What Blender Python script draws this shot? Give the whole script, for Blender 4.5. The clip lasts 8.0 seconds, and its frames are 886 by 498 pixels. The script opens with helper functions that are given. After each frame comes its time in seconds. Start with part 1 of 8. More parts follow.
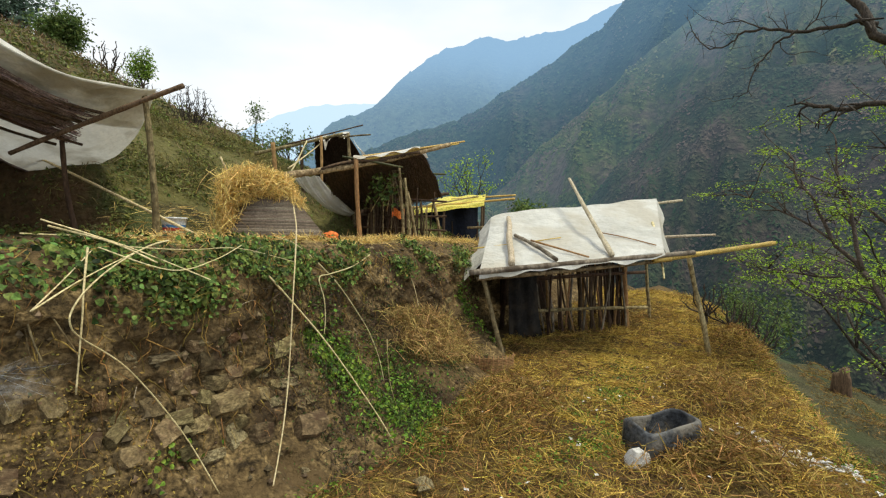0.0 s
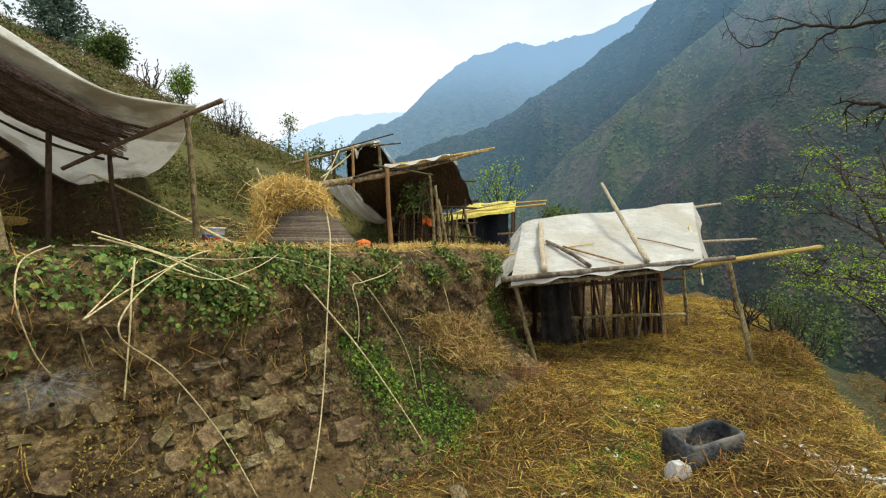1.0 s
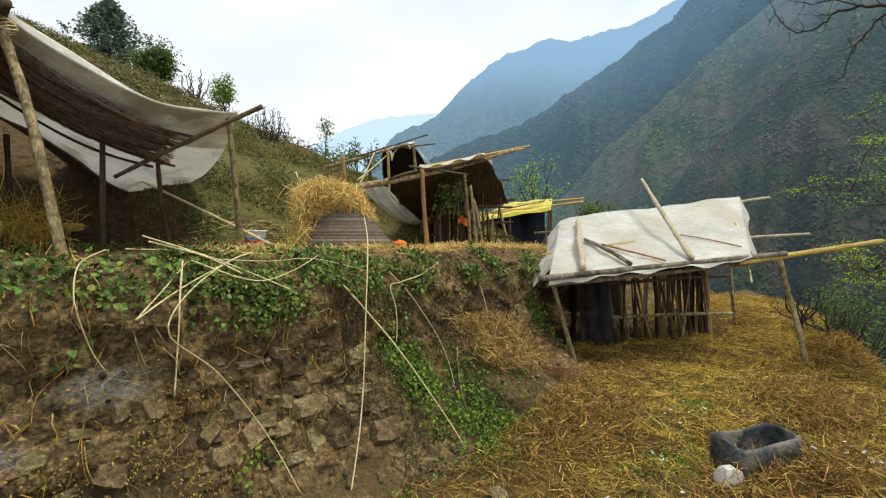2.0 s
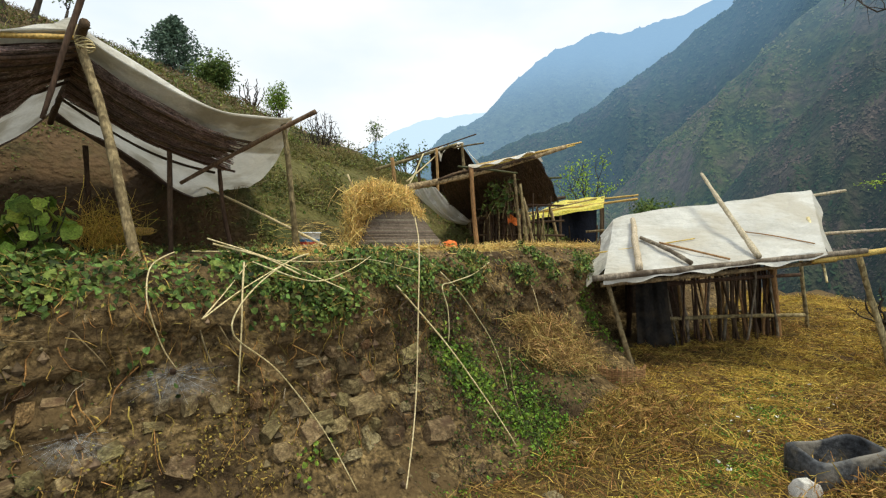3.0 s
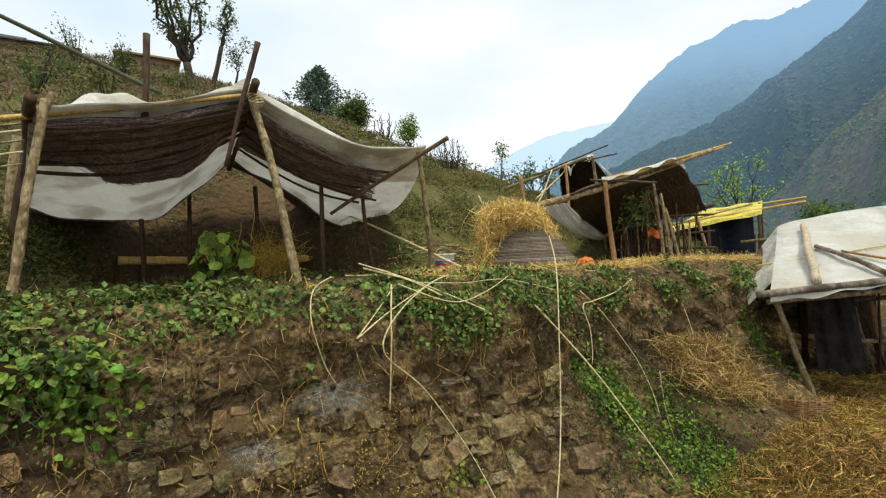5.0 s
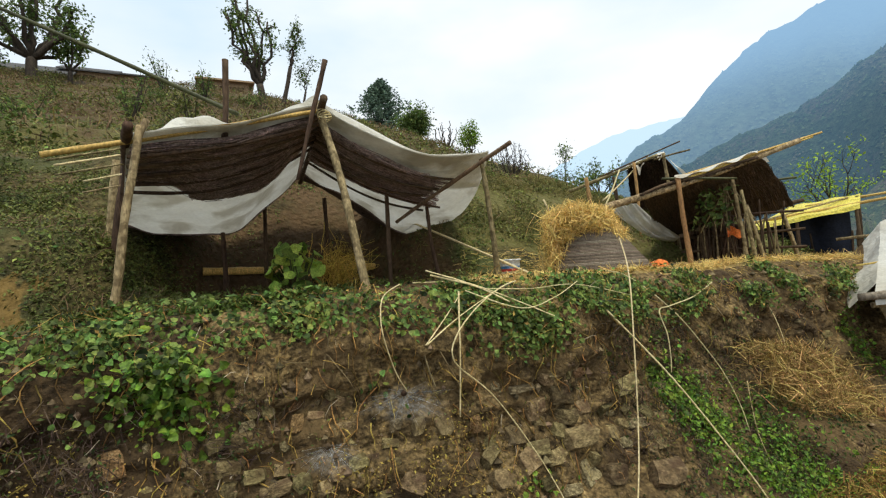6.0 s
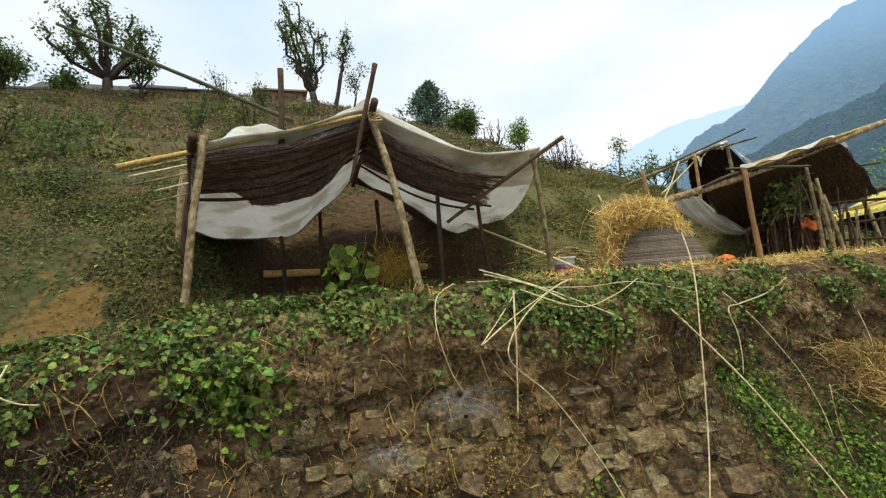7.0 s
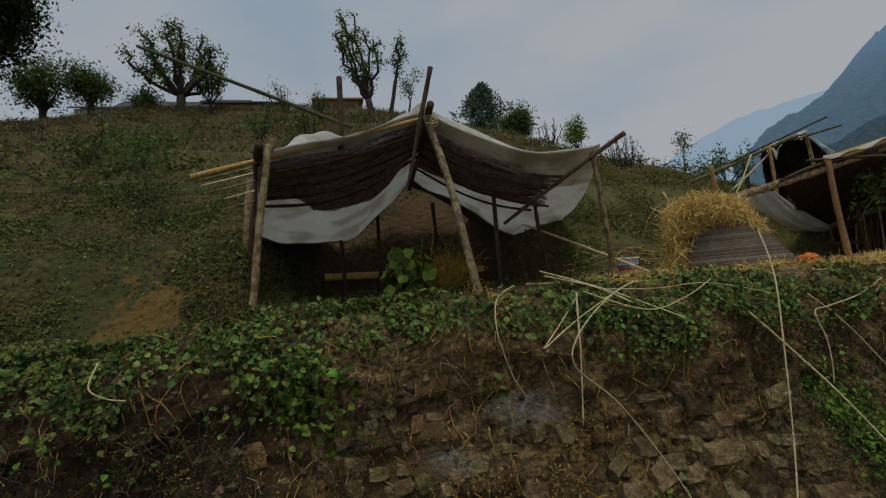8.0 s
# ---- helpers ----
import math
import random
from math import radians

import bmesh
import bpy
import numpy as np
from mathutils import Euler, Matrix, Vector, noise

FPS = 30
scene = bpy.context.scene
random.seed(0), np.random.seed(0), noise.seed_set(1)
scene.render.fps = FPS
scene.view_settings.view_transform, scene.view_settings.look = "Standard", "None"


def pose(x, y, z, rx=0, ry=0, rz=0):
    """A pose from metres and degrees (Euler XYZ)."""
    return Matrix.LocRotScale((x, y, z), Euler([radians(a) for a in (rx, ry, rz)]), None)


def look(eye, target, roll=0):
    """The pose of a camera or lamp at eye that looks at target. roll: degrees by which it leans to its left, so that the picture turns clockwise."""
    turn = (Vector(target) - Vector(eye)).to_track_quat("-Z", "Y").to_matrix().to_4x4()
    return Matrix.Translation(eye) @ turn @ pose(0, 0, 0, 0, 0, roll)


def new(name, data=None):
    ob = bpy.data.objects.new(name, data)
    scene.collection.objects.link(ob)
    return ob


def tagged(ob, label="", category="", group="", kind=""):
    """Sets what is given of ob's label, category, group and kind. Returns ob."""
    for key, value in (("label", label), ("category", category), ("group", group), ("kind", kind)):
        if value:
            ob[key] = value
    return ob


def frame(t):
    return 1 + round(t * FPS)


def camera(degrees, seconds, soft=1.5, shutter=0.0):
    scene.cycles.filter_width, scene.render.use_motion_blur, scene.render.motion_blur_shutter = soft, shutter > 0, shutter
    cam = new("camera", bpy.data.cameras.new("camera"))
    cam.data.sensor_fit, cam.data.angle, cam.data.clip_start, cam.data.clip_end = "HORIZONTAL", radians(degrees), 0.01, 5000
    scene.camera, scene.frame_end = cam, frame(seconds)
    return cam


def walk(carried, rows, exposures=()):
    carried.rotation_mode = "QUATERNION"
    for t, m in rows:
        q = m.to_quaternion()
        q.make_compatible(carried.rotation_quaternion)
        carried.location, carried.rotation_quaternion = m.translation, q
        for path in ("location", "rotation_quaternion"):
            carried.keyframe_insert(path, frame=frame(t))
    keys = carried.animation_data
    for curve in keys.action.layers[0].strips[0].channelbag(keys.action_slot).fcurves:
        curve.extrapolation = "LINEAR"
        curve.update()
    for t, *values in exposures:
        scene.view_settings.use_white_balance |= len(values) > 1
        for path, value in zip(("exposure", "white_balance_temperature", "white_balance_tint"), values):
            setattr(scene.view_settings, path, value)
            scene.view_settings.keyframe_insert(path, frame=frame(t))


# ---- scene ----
cam = camera(84.07, 8.0, soft=1.22)
PATH = [
    (0.0, pose(-0.002, 0.015, 1.588, 88.38, -1.00, -0.00)),
    (0.5, pose(-0.006, 0.015, 1.592, 88.76, -0.88, 1.66)),
    (1.0, pose(-0.017, 0.011, 1.597, 89.08, -0.46, 3.47)),
    (1.5, pose(-0.020, 0.014, 1.593, 89.16, 0.07, 5.39)),
    (3.0, pose(-0.056, 0.036, 1.590, 89.18, 0.91, 13.14)),
    (3.5, pose(-0.071, 0.037, 1.591, 89.76, 1.43, 16.71)),
    (4.0, pose(-0.086, 0.031, 1.593, 90.20, 1.75, 20.71)),
    (4.5, pose(-0.104, 0.025, 1.595, 91.01, 2.25, 24.35)),
    (6.0, pose(-0.136, 0.023, 1.600, 92.97, 3.74, 35.37)),
    (6.5, pose(-0.156, 0.027, 1.600, 93.20, 4.21, 38.81)),
    (7.0, pose(-0.163, 0.032, 1.598, 93.38, 4.52, 41.32)),
    (7.5, pose(-0.180, 0.038, 1.595, 93.39, 4.88, 43.92)),
    (8.0, pose(-0.196, 0.035, 1.599, 94.17, 4.81, 47.77)),
]
EXPOSURES = [(0.0, 0.25, 6400, 8.0), (4.7, 0.25, 6400, 8.0), (6.0, 0.25, 6300, 8.0), (7.5, 0.25, 6250, 8.0), (7.6, 0.15, 6240, 8.0), (7.7, 0.0, 6220, 8.0), (7.9, -0.75, 6150, 8.5), (8.0, -1.2, 6100, 9.0)]
walk(cam, PATH, EXPOSURES)

# ---- world: hazy overcast sky and a soft sun ----
world = bpy.data.worlds.new("sky")
scene.world = world
world.use_nodes = True
wn, wl = world.node_tree.nodes, world.node_tree.links
wn.clear()
w_out = wn.new("ShaderNodeOutputWorld")
w_bg = wn.new("ShaderNodeBackground")
w_sky = wn.new("ShaderNodeTexSky")
w_sky.sky_type, w_sky.sun_disc = "NISHITA", False
w_sky.sun_elevation, w_sky.sun_rotation = radians(65), radians(103)
w_sky.air_density, w_sky.dust_density = 1.0, 4.0
w_tc = wn.new("ShaderNodeTexCoord")
w_map = wn.new("ShaderNodeMapping")
w_map.inputs["Scale"].default_value = (1.0, 1.0, 2.6)
w_noise = wn.new("ShaderNodeTexNoise")
w_noise.inputs["Scale"].default_value, w_noise.inputs["Detail"].default_value = 1.7, 5.0
w_ramp = wn.new("ShaderNodeValToRGB")
w_ramp.color_ramp.elements[0].position, w_ramp.color_ramp.elements[1].position = 0.34, 0.62
w_ramp.color_ramp.elements[0].color = (0.66, 0.79, 0.91, 1)
w_ramp.color_ramp.elements[1].color = (0.95, 0.955, 0.945, 1)
w_dim = wn.new("ShaderNodeMix")
w_dim.data_type, w_dim.blend_type = "RGBA", "MULTIPLY"
w_dim.inputs[0].default_value = 1.0
w_dim.inputs[7].default_value = (0.10, 0.10, 0.10, 1)
w_mix = wn.new("ShaderNodeMix")
w_mix.data_type = "RGBA"
w_mix.inputs[0].default_value = 0.9
wl.new(w_tc.outputs["Generated"], w_map.inputs["Vector"])
wl.new(w_map.outputs["Vector"], w_noise.inputs["Vector"])
wl.new(w_noise.outputs["Fac"], w_ramp.inputs["Fac"])
wl.new(w_sky.outputs["Color"], w_dim.inputs[6])
wl.new(w_dim.outputs[2], w_mix.inputs[6])
wl.new(w_ramp.outputs["Color"], w_mix.inputs[7])
wl.new(w_mix.outputs[2], w_bg.inputs["Color"])
w_bg.inputs["Strength"].default_value = 1.0
wl.new(w_bg.outputs["Background"], w_out.inputs["Surface"])

sun_data = bpy.data.lights.new("sun", "SUN")
sun_data.energy, sun_data.angle, sun_data.color = 2.1, radians(16), (0.97, 0.91, 0.71)
sun = new("sun", sun_data)
sun.matrix_world = look((0, 0, 50), (-22, 5, 0))


# ---- materials ----
def mat(name, cols, scale=6.0, fine=60.0, rough=0.85, bump=0.4, bump_scale=30.0, stretch=(1, 1, 1), rand=0.0, island=0.0,
        trans=0.0, metal=0.0, stain=None, stain_scale=0.7, haze=None, masks=(), grainy=1.0, band=(0.32, 0.68)):
    """Noise-mixed colours at two scales with a fine relief; rand and island vary the value piece by piece."""
    m = bpy.data.materials.new(name)
    m.use_nodes = True
    nt = m.node_tree
    n, l = nt.nodes, nt.links
    bsdf = n["Principled BSDF"]
    out = n["Material Output"]
    tc = n.new("ShaderNodeTexCoord")
    mp = n.new("ShaderNodeMapping")
    mp.inputs["Scale"].default_value = stretch
    l.new(tc.outputs["Object"], mp.inputs["Vector"])
    big = n.new("ShaderNodeTexNoise")
    big.inputs["Scale"].default_value, big.inputs["Detail"].default_value, big.inputs["Roughness"].default_value = scale, 6.0, 0.65
    l.new(mp.outputs["Vector"], big.inputs["Vector"])
    ramp = n.new("ShaderNodeValToRGB")
    els = ramp.color_ramp.elements
    els[0].position, els[1].position = band
    els[0].color, els[1].color = (*cols[0], 1), (*cols[-1], 1)
    for k, c in enumerate(cols[1:-1]):
        e = els.new(band[0] + (band[1] - band[0]) * (k + 1) / (len(cols) - 1))
        e.color = (*c, 1)
    l.new(big.outputs["Fac"], ramp.inputs["Fac"])
    small = n.new("ShaderNodeTexNoise")
    small.inputs["Scale"].default_value, small.inputs["Detail"].default_value = fine, 4.0
    l.new(mp.outputs["Vector"], small.inputs["Vector"])
    grain = n.new("ShaderNodeMapRange")
    grain.inputs[1].default_value, grain.inputs[2].default_value = 0.3, 0.7
    grain.inputs[3].default_value, grain.inputs[4].default_value = 1 - 0.42 * grainy, 1 + 0.42 * grainy
    l.new(small.outputs["Fac"], grain.inputs[0])
    mul = n.new("ShaderNodeMix")
    mul.data_type, mul.blend_type = "RGBA", "MULTIPLY"
    mul.inputs[0].default_value = 1.0
    l.new(ramp.outputs["Color"], mul.inputs[6])
    l.new(grain.outputs[0], mul.inputs[7])
    col = mul.outputs[2]
    if stain:
        st = n.new("ShaderNodeTexNoise")
        st.inputs["Scale"].default_value, st.inputs["Detail"].default_value = stain_scale, 5.0
        l.new(tc.outputs["Object"], st.inputs["Vector"])
        sr = n.new("ShaderNodeMapRange")
        sr.inputs[1].default_value, sr.inputs[2].default_value = 0.48, 0.62
        l.new(st.outputs["Fac"], sr.inputs[0])
        sm = n.new("ShaderNodeMix")
        sm.data_type = "RGBA"
        l.new(sr.outputs[0], sm.inputs[0])
        l.new(col, sm.inputs[6])
        sm.inputs[7].default_value = (*stain, 1)
        col = sm.outputs[2]
    for attr, ca, cb in masks:
        at = n.new("ShaderNodeAttribute")
        at.attribute_name = attr
        edge = n.new("ShaderNodeMath")
        edge.operation = "ADD"
        l.new(at.outputs["Fac"], edge.inputs[0])
        l.new(big.outputs["Fac"], edge.inputs[1])
        er = n.new("ShaderNodeMapRange")
        er.inputs[1].default_value, er.inputs[2].default_value = 0.88, 1.12
        l.new(edge.outputs[0], er.inputs[0])
        tone = n.new("ShaderNodeMix")
        tone.data_type = "RGBA"
        l.new(small.outputs["Fac"], tone.inputs[0])
        tone.inputs[6].default_value, tone.inputs[7].default_value = (*ca, 1), (*cb, 1)
        lay = n.new("ShaderNodeMix")
        lay.data_type = "RGBA"
        l.new(er.outputs[0], lay.inputs[0])
        l.new(col, lay.inputs[6])
        l.new(tone.outputs[2], lay.inputs[7])
        col = lay.outputs[2]
    for amount, kind in ((rand, 0), (island, 1)):
        if amount:
            src = n.new("ShaderNodeNewGeometry" if kind else "ShaderNodeObjectInfo")
            hs = n.new("ShaderNodeHueSaturation")
            vr = n.new("ShaderNodeMapRange")
            vr.inputs[3].default_value, vr.inputs[4].default_value = 1 - amount, 1 + amount
            l.new(src.outputs["Random Per Island" if kind else "Random"], vr.inputs[0])
            l.new(vr.outputs[0], hs.inputs["Value"])
            hr = n.new("ShaderNodeMapRange")
            hr.inputs[3].default_value, hr.inputs[4].default_value = 0.5 + 0.045 * amount, 0.5 - 0.045 * amount
            mo = n.new("ShaderNodeMath")
            mo.operation = "FRACT"
            mm = n.new("ShaderNodeMath")
            mm.operation = "MULTIPLY"
            mm.inputs[1].default_value = 7.31
            l.new(src.outputs["Random Per Island" if kind else "Random"], mm.inputs[0])
            l.new(mm.outputs[0], mo.inputs[0])
            l.new(mo.outputs[0], hr.inputs[0])
            l.new(hr.outputs[0], hs.inputs["Hue"])
            l.new(col, hs.inputs["Color"])
            col = hs.outputs["Color"]
    l.new(col, bsdf.inputs["Base Color"])
    bsdf.inputs["Roughness"].default_value, bsdf.inputs["Metallic"].default_value = rough, metal
    bsdf.inputs["Specular IOR Level"].default_value = 0.5 if rough < 0.45 else 0.25
    if bump:
        bn = n.new("ShaderNodeTexNoise")
        bn.inputs["Scale"].default_value, bn.inputs["Detail"].default_value = bump_scale, 7.0
        l.new(mp.outputs["Vector"], bn.inputs["Vector"])
        bp = n.new("ShaderNodeBump")
        bp.inputs["Strength"].default_value, bp.inputs["Distance"].default_value = bump, 1.2 / bump_scale
        l.new(bn.outputs["Fac"], bp.inputs["Height"])
        l.new(bp.outputs["Normal"], bsdf.inputs["Normal"])
    shader = bsdf.outputs[0]
    if trans:
        tr = n.new("ShaderNodeBsdfTranslucent")
        l.new(col, tr.inputs["Color"])
        ms = n.new("ShaderNodeMixShader")
        ms.inputs[0].default_value = trans
        l.new(shader, ms.inputs[1])
        l.new(tr.outputs[0], ms.inputs[2])
        shader = ms.outputs[0]
    # haze is put into the surface as a glow, by distance and height
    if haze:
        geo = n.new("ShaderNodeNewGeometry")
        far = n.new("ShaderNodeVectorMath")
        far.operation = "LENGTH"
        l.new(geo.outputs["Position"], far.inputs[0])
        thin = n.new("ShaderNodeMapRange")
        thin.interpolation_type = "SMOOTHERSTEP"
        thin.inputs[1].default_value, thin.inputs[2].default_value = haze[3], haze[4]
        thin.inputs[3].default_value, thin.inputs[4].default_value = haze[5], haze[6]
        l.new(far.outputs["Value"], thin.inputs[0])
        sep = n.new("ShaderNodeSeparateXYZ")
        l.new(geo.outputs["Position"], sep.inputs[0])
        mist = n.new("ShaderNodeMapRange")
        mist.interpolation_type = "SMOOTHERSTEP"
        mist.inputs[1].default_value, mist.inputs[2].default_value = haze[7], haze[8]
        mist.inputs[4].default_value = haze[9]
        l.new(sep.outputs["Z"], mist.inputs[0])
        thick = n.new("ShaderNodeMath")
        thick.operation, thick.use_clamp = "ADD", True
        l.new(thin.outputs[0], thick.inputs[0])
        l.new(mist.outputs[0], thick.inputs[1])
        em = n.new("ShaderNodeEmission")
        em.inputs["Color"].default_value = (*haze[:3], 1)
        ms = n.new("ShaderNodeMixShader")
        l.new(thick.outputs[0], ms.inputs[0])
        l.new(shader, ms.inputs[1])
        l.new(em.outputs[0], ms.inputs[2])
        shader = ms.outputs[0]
    l.new(shader, out.inputs["Surface"])
    return m


M_EARTH = mat("wall_earth", [(0.030, 0.020, 0.009), (0.142, 0.095, 0.041), (0.34, 0.236, 0.105)], 9, 40, 0.95, 1.0, 14, stain=(0.122, 0.079, 0.035), stain_scale=2.2, grainy=1.8,
              masks=[("damp", (0.026, 0.017, 0.009), (0.105, 0.067, 0.032))])
M_STRAWGROUND = mat("straw_litter_soil", [(0.046, 0.030, 0.012), (0.122, 0.078, 0.028), (0.25, 0.172, 0.050)], 2.2, 70, 0.95, 0.9, 45, stain=(0.095, 0.056, 0.024), stain_scale=1.1, grainy=1.3)
M_HILL = mat("hillside_soil", [(0.042, 0.036, 0.014), (0.088, 0.073, 0.027), (0.145, 0.106, 0.047)], 1.6, 16, 0.95, 0.9, 9, stain=(0.066, 0.076, 0.024), stain_scale=1.3, grainy=1.4,
             masks=[("turf", (0.078, 0.074, 0.022), (0.170, 0.148, 0.048)), ("bare", (0.10, 0.063, 0.020), (0.235, 0.150, 0.044)), ("litter", (0.20, 0.135, 0.05), (0.42, 0.30, 0.11)), ("dry", (0.062, 0.044, 0.020), (0.150, 0.100, 0.050)), ("dug", (0.064, 0.040, 0.019), (0.155, 0.094, 0.045))])
M_FIELD = mat("dry_field_soil", [(0.050, 0.046, 0.021), (0.105, 0.094, 0.044)], 3, 40, 0.95, 0.8, 30, stain=(0.070, 0.082, 0.032), stain_scale=0.9, grainy=1.6)
M_STONE = mat("field_stone", [(0.100, 0.072, 0.032), (0.205, 0.154, 0.072), (0.34, 0.268, 0.134)], 2.5, 12, 0.9, 0.35, 4, rand=0.45, stain=(0.105, 0.070, 0.034), stain_scale=1.6, grainy=1.2)
M_STONE_WARM = mat("rusty_stone", [(0.19, 0.105, 0.046), (0.33, 0.205, 0.095)], 2.5, 14, 0.85, 0.6, 5, rand=0.2)
M_STONE_PALE = mat("pale_stone", [(0.21, 0.158, 0.080), (0.42, 0.34, 0.19)], 2.5, 14, 0.85, 0.6, 5, rand=0.2, stain=(0.14, 0.10, 0.05), stain_scale=2.0)
M_PEBBLE = mat("pebbles_and_clods", [(0.085, 0.060, 0.032), (0.21, 0.155, 0.088)], 12, 60, 0.95, 0, island=0.5)
M_WHITESTONE = mat("white_stone", [(0.55, 0.51, 0.45), (0.78, 0.75, 0.70)], 9, 50, 0.8, 0.5, 35)
M_STRAW = mat("straw", [(0.39, 0.25, 0.042), (0.80, 0.58, 0.124)], 20, 60, 0.7, 0, island=0.40, trans=0.12)
M_STRAWOLD = mat("old_straw", [(0.130, 0.077, 0.022), (0.44, 0.275, 0.076)], 20, 60, 0.8, 0, island=0.65, trans=0.08)
M_BRUSH = mat("dry_brushwood", [(0.19, 0.122, 0.040), (0.56, 0.38, 0.135)], 20, 60, 0.8, 0, island=0.65, trans=0.08)
M_HAY = mat("golden_hay", [(0.58, 0.39, 0.105), (0.82, 0.62, 0.24)], 20, 60, 0.65, 0, island=0.38, trans=0.15)
M_IVY = mat("creeper_leaf", [(0.046, 0.078, 0.015), (0.180, 0.245, 0.052)], 5, 60, 0.62, 0, island=0.85, trans=0.2)
M_BRIGHTLEAF = mat("bright_weed_leaf", [(0.058, 0.122, 0.013), (0.215, 0.325, 0.038)], 9, 60, 0.5, 0, island=0.65, trans=0.25)
M_DARKWEED = mat("dark_weed_leaf", [(0.024, 0.044, 0.010), (0.085, 0.120, 0.026)], 6, 60, 0.6, 0, island=0.7, trans=0.2)
M_SCRUB = mat("scrub_leaf", [(0.056, 0.077, 0.015), (0.190, 0.196, 0.046)], 1.6, 60, 0.55, 0, island=0.6, trans=0.15)
M_OLIVEGRASS = mat("olive_grass", [(0.10, 0.095, 0.028), (0.28, 0.235, 0.075)], 1.2, 60, 0.7, 0, island=0.5, trans=0.15)
M_DRYLEAF = mat("dry_weed", [(0.13, 0.085, 0.045), (0.24, 0.165, 0.085)], 6, 60, 0.8, 0, island=0.5, trans=0.12)
M_POLE = mat("weathered_pole", [(0.165, 0.122, 0.057), (0.42, 0.325, 0.172)], 12, 70, 0.8, 0.8, 40, stretch=(1, 1, 0.3), rand=0.25, stain=(0.150, 0.108, 0.052), stain_scale=19.0)
M_POLE_WARM = mat("peeled_pole", [(0.24, 0.125, 0.048), (0.40, 0.235, 0.10)], 9, 70, 0.75, 0.5, 60, stretch=(1, 1, 0.25), rand=0.2)
M_POLE_DARK = mat("dark_pole", [(0.048, 0.028, 0.017), (0.115, 0.072, 0.043)], 9, 70, 0.85, 0.6, 60, stretch=(1, 1, 0.25), rand=0.3)
M_BAMBOO = mat("bamboo", [(0.48, 0.31, 0.075), (0.68, 0.47, 0.14)], 6, 60, 0.5, 0.25, 50, rand=0.2)
M_CANE = mat("split_cane", [(0.55, 0.43, 0.20), (0.74, 0.62, 0.36)], 8, 60, 0.55, 0.2, 60, rand=0.15)
M_POLE_PALE = mat("pale_dry_pole", [(0.36, 0.29, 0.19), (0.55, 0.46, 0.33)], 9, 70, 0.8, 0.6, 60, stretch=(1, 1, 0.25), rand=0.15)
M_POLE_BROWN = mat("brown_pole", [(0.085, 0.052, 0.028), (0.215, 0.142, 0.080)], 9, 70, 0.8, 0.6, 60, stretch=(1, 1, 0.25), rand=0.2)
M_POLE_GREY = mat("grey_weathered_pole", [(0.155, 0.125, 0.088), (0.36, 0.30, 0.22)], 9, 70, 0.8, 0.6, 60, stretch=(1, 1, 0.25), rand=0.15, stain=(0.10, 0.075, 0.05), stain_scale=7.0)
M_GREENPOLE = mat("green_bamboo", [(0.040, 0.044, 0.016), (0.080, 0.080, 0.030)], 6, 60, 0.5, 0.2, 60)
M_TARP = mat("white_plastic_tarp", [(0.70, 0.67, 0.60), (0.84, 0.82, 0.77)], 1.6, 30, 0.5, 0.25, 9, trans=0.24, stain=(0.62, 0.56, 0.46), stain_scale=1.1, grainy=0.12)
M_TARPTHIN = mat("thin_white_plastic", [(0.72, 0.69, 0.61), (0.87, 0.855, 0.80)], 1.6, 30, 0.5, 0.6, 5, trans=0.25, stain=(0.50, 0.46, 0.375), stain_scale=2.2, grainy=0.12)
M_SHEET = mat("dull_white_sheet", [(0.47, 0.45, 0.395), (0.68, 0.66, 0.605)], 2.2, 40, 0.55, 0.42, 6, trans=0.06, stain=(0.50, 0.46, 0.38), stain_scale=1.5, grainy=0.16)
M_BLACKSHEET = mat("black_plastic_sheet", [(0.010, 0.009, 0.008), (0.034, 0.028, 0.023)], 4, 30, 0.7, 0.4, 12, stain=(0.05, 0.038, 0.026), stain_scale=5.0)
M_YELLOW = mat("yellow_tarp", [(0.72, 0.60, 0.08), (0.85, 0.74, 0.16)], 3, 30, 0.5, 0.3, 10, trans=0.2)
M_BLUE = mat("blue_tarp", [(0.003, 0.0045, 0.010), (0.008, 0.013, 0.030)], 3, 30, 0.6, 0.2, 10)
M_THATCH = mat("brown_brushwood", [(0.18, 0.125, 0.110), (0.40, 0.29, 0.255)], 15, 60, 0.9, 0, island=0.5)
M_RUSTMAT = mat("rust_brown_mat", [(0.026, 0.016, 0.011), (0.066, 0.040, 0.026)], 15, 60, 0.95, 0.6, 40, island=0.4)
M_THATCHDARK = mat("dark_brushwood", [(0.040, 0.026, 0.019), (0.110, 0.074, 0.055)], 15, 60, 0.9, 0, island=0.5)
M_YELLOWWEED = mat("yellowing_weed", [(0.22, 0.15, 0.035), (0.40, 0.29, 0.07)], 6, 60, 0.7, 0, island=0.5, trans=0.15)
M_THATCHBACK = mat("brushwood_mat", [(0.11, 0.076, 0.066), (0.23, 0.165, 0.142)], 14, 60, 0.95, 0.8, 40)
M_MAT = mat("woven_bamboo_mat", [(0.13, 0.098, 0.072), (0.21, 0.165, 0.125)], 6, 70, 0.8, 0.3, 60, island=0.3)
M_MATPALE = mat("pale_mat_band", [(0.22, 0.178, 0.130), (0.30, 0.25, 0.19)], 6, 70, 0.8, 0.3, 60, island=0.2)
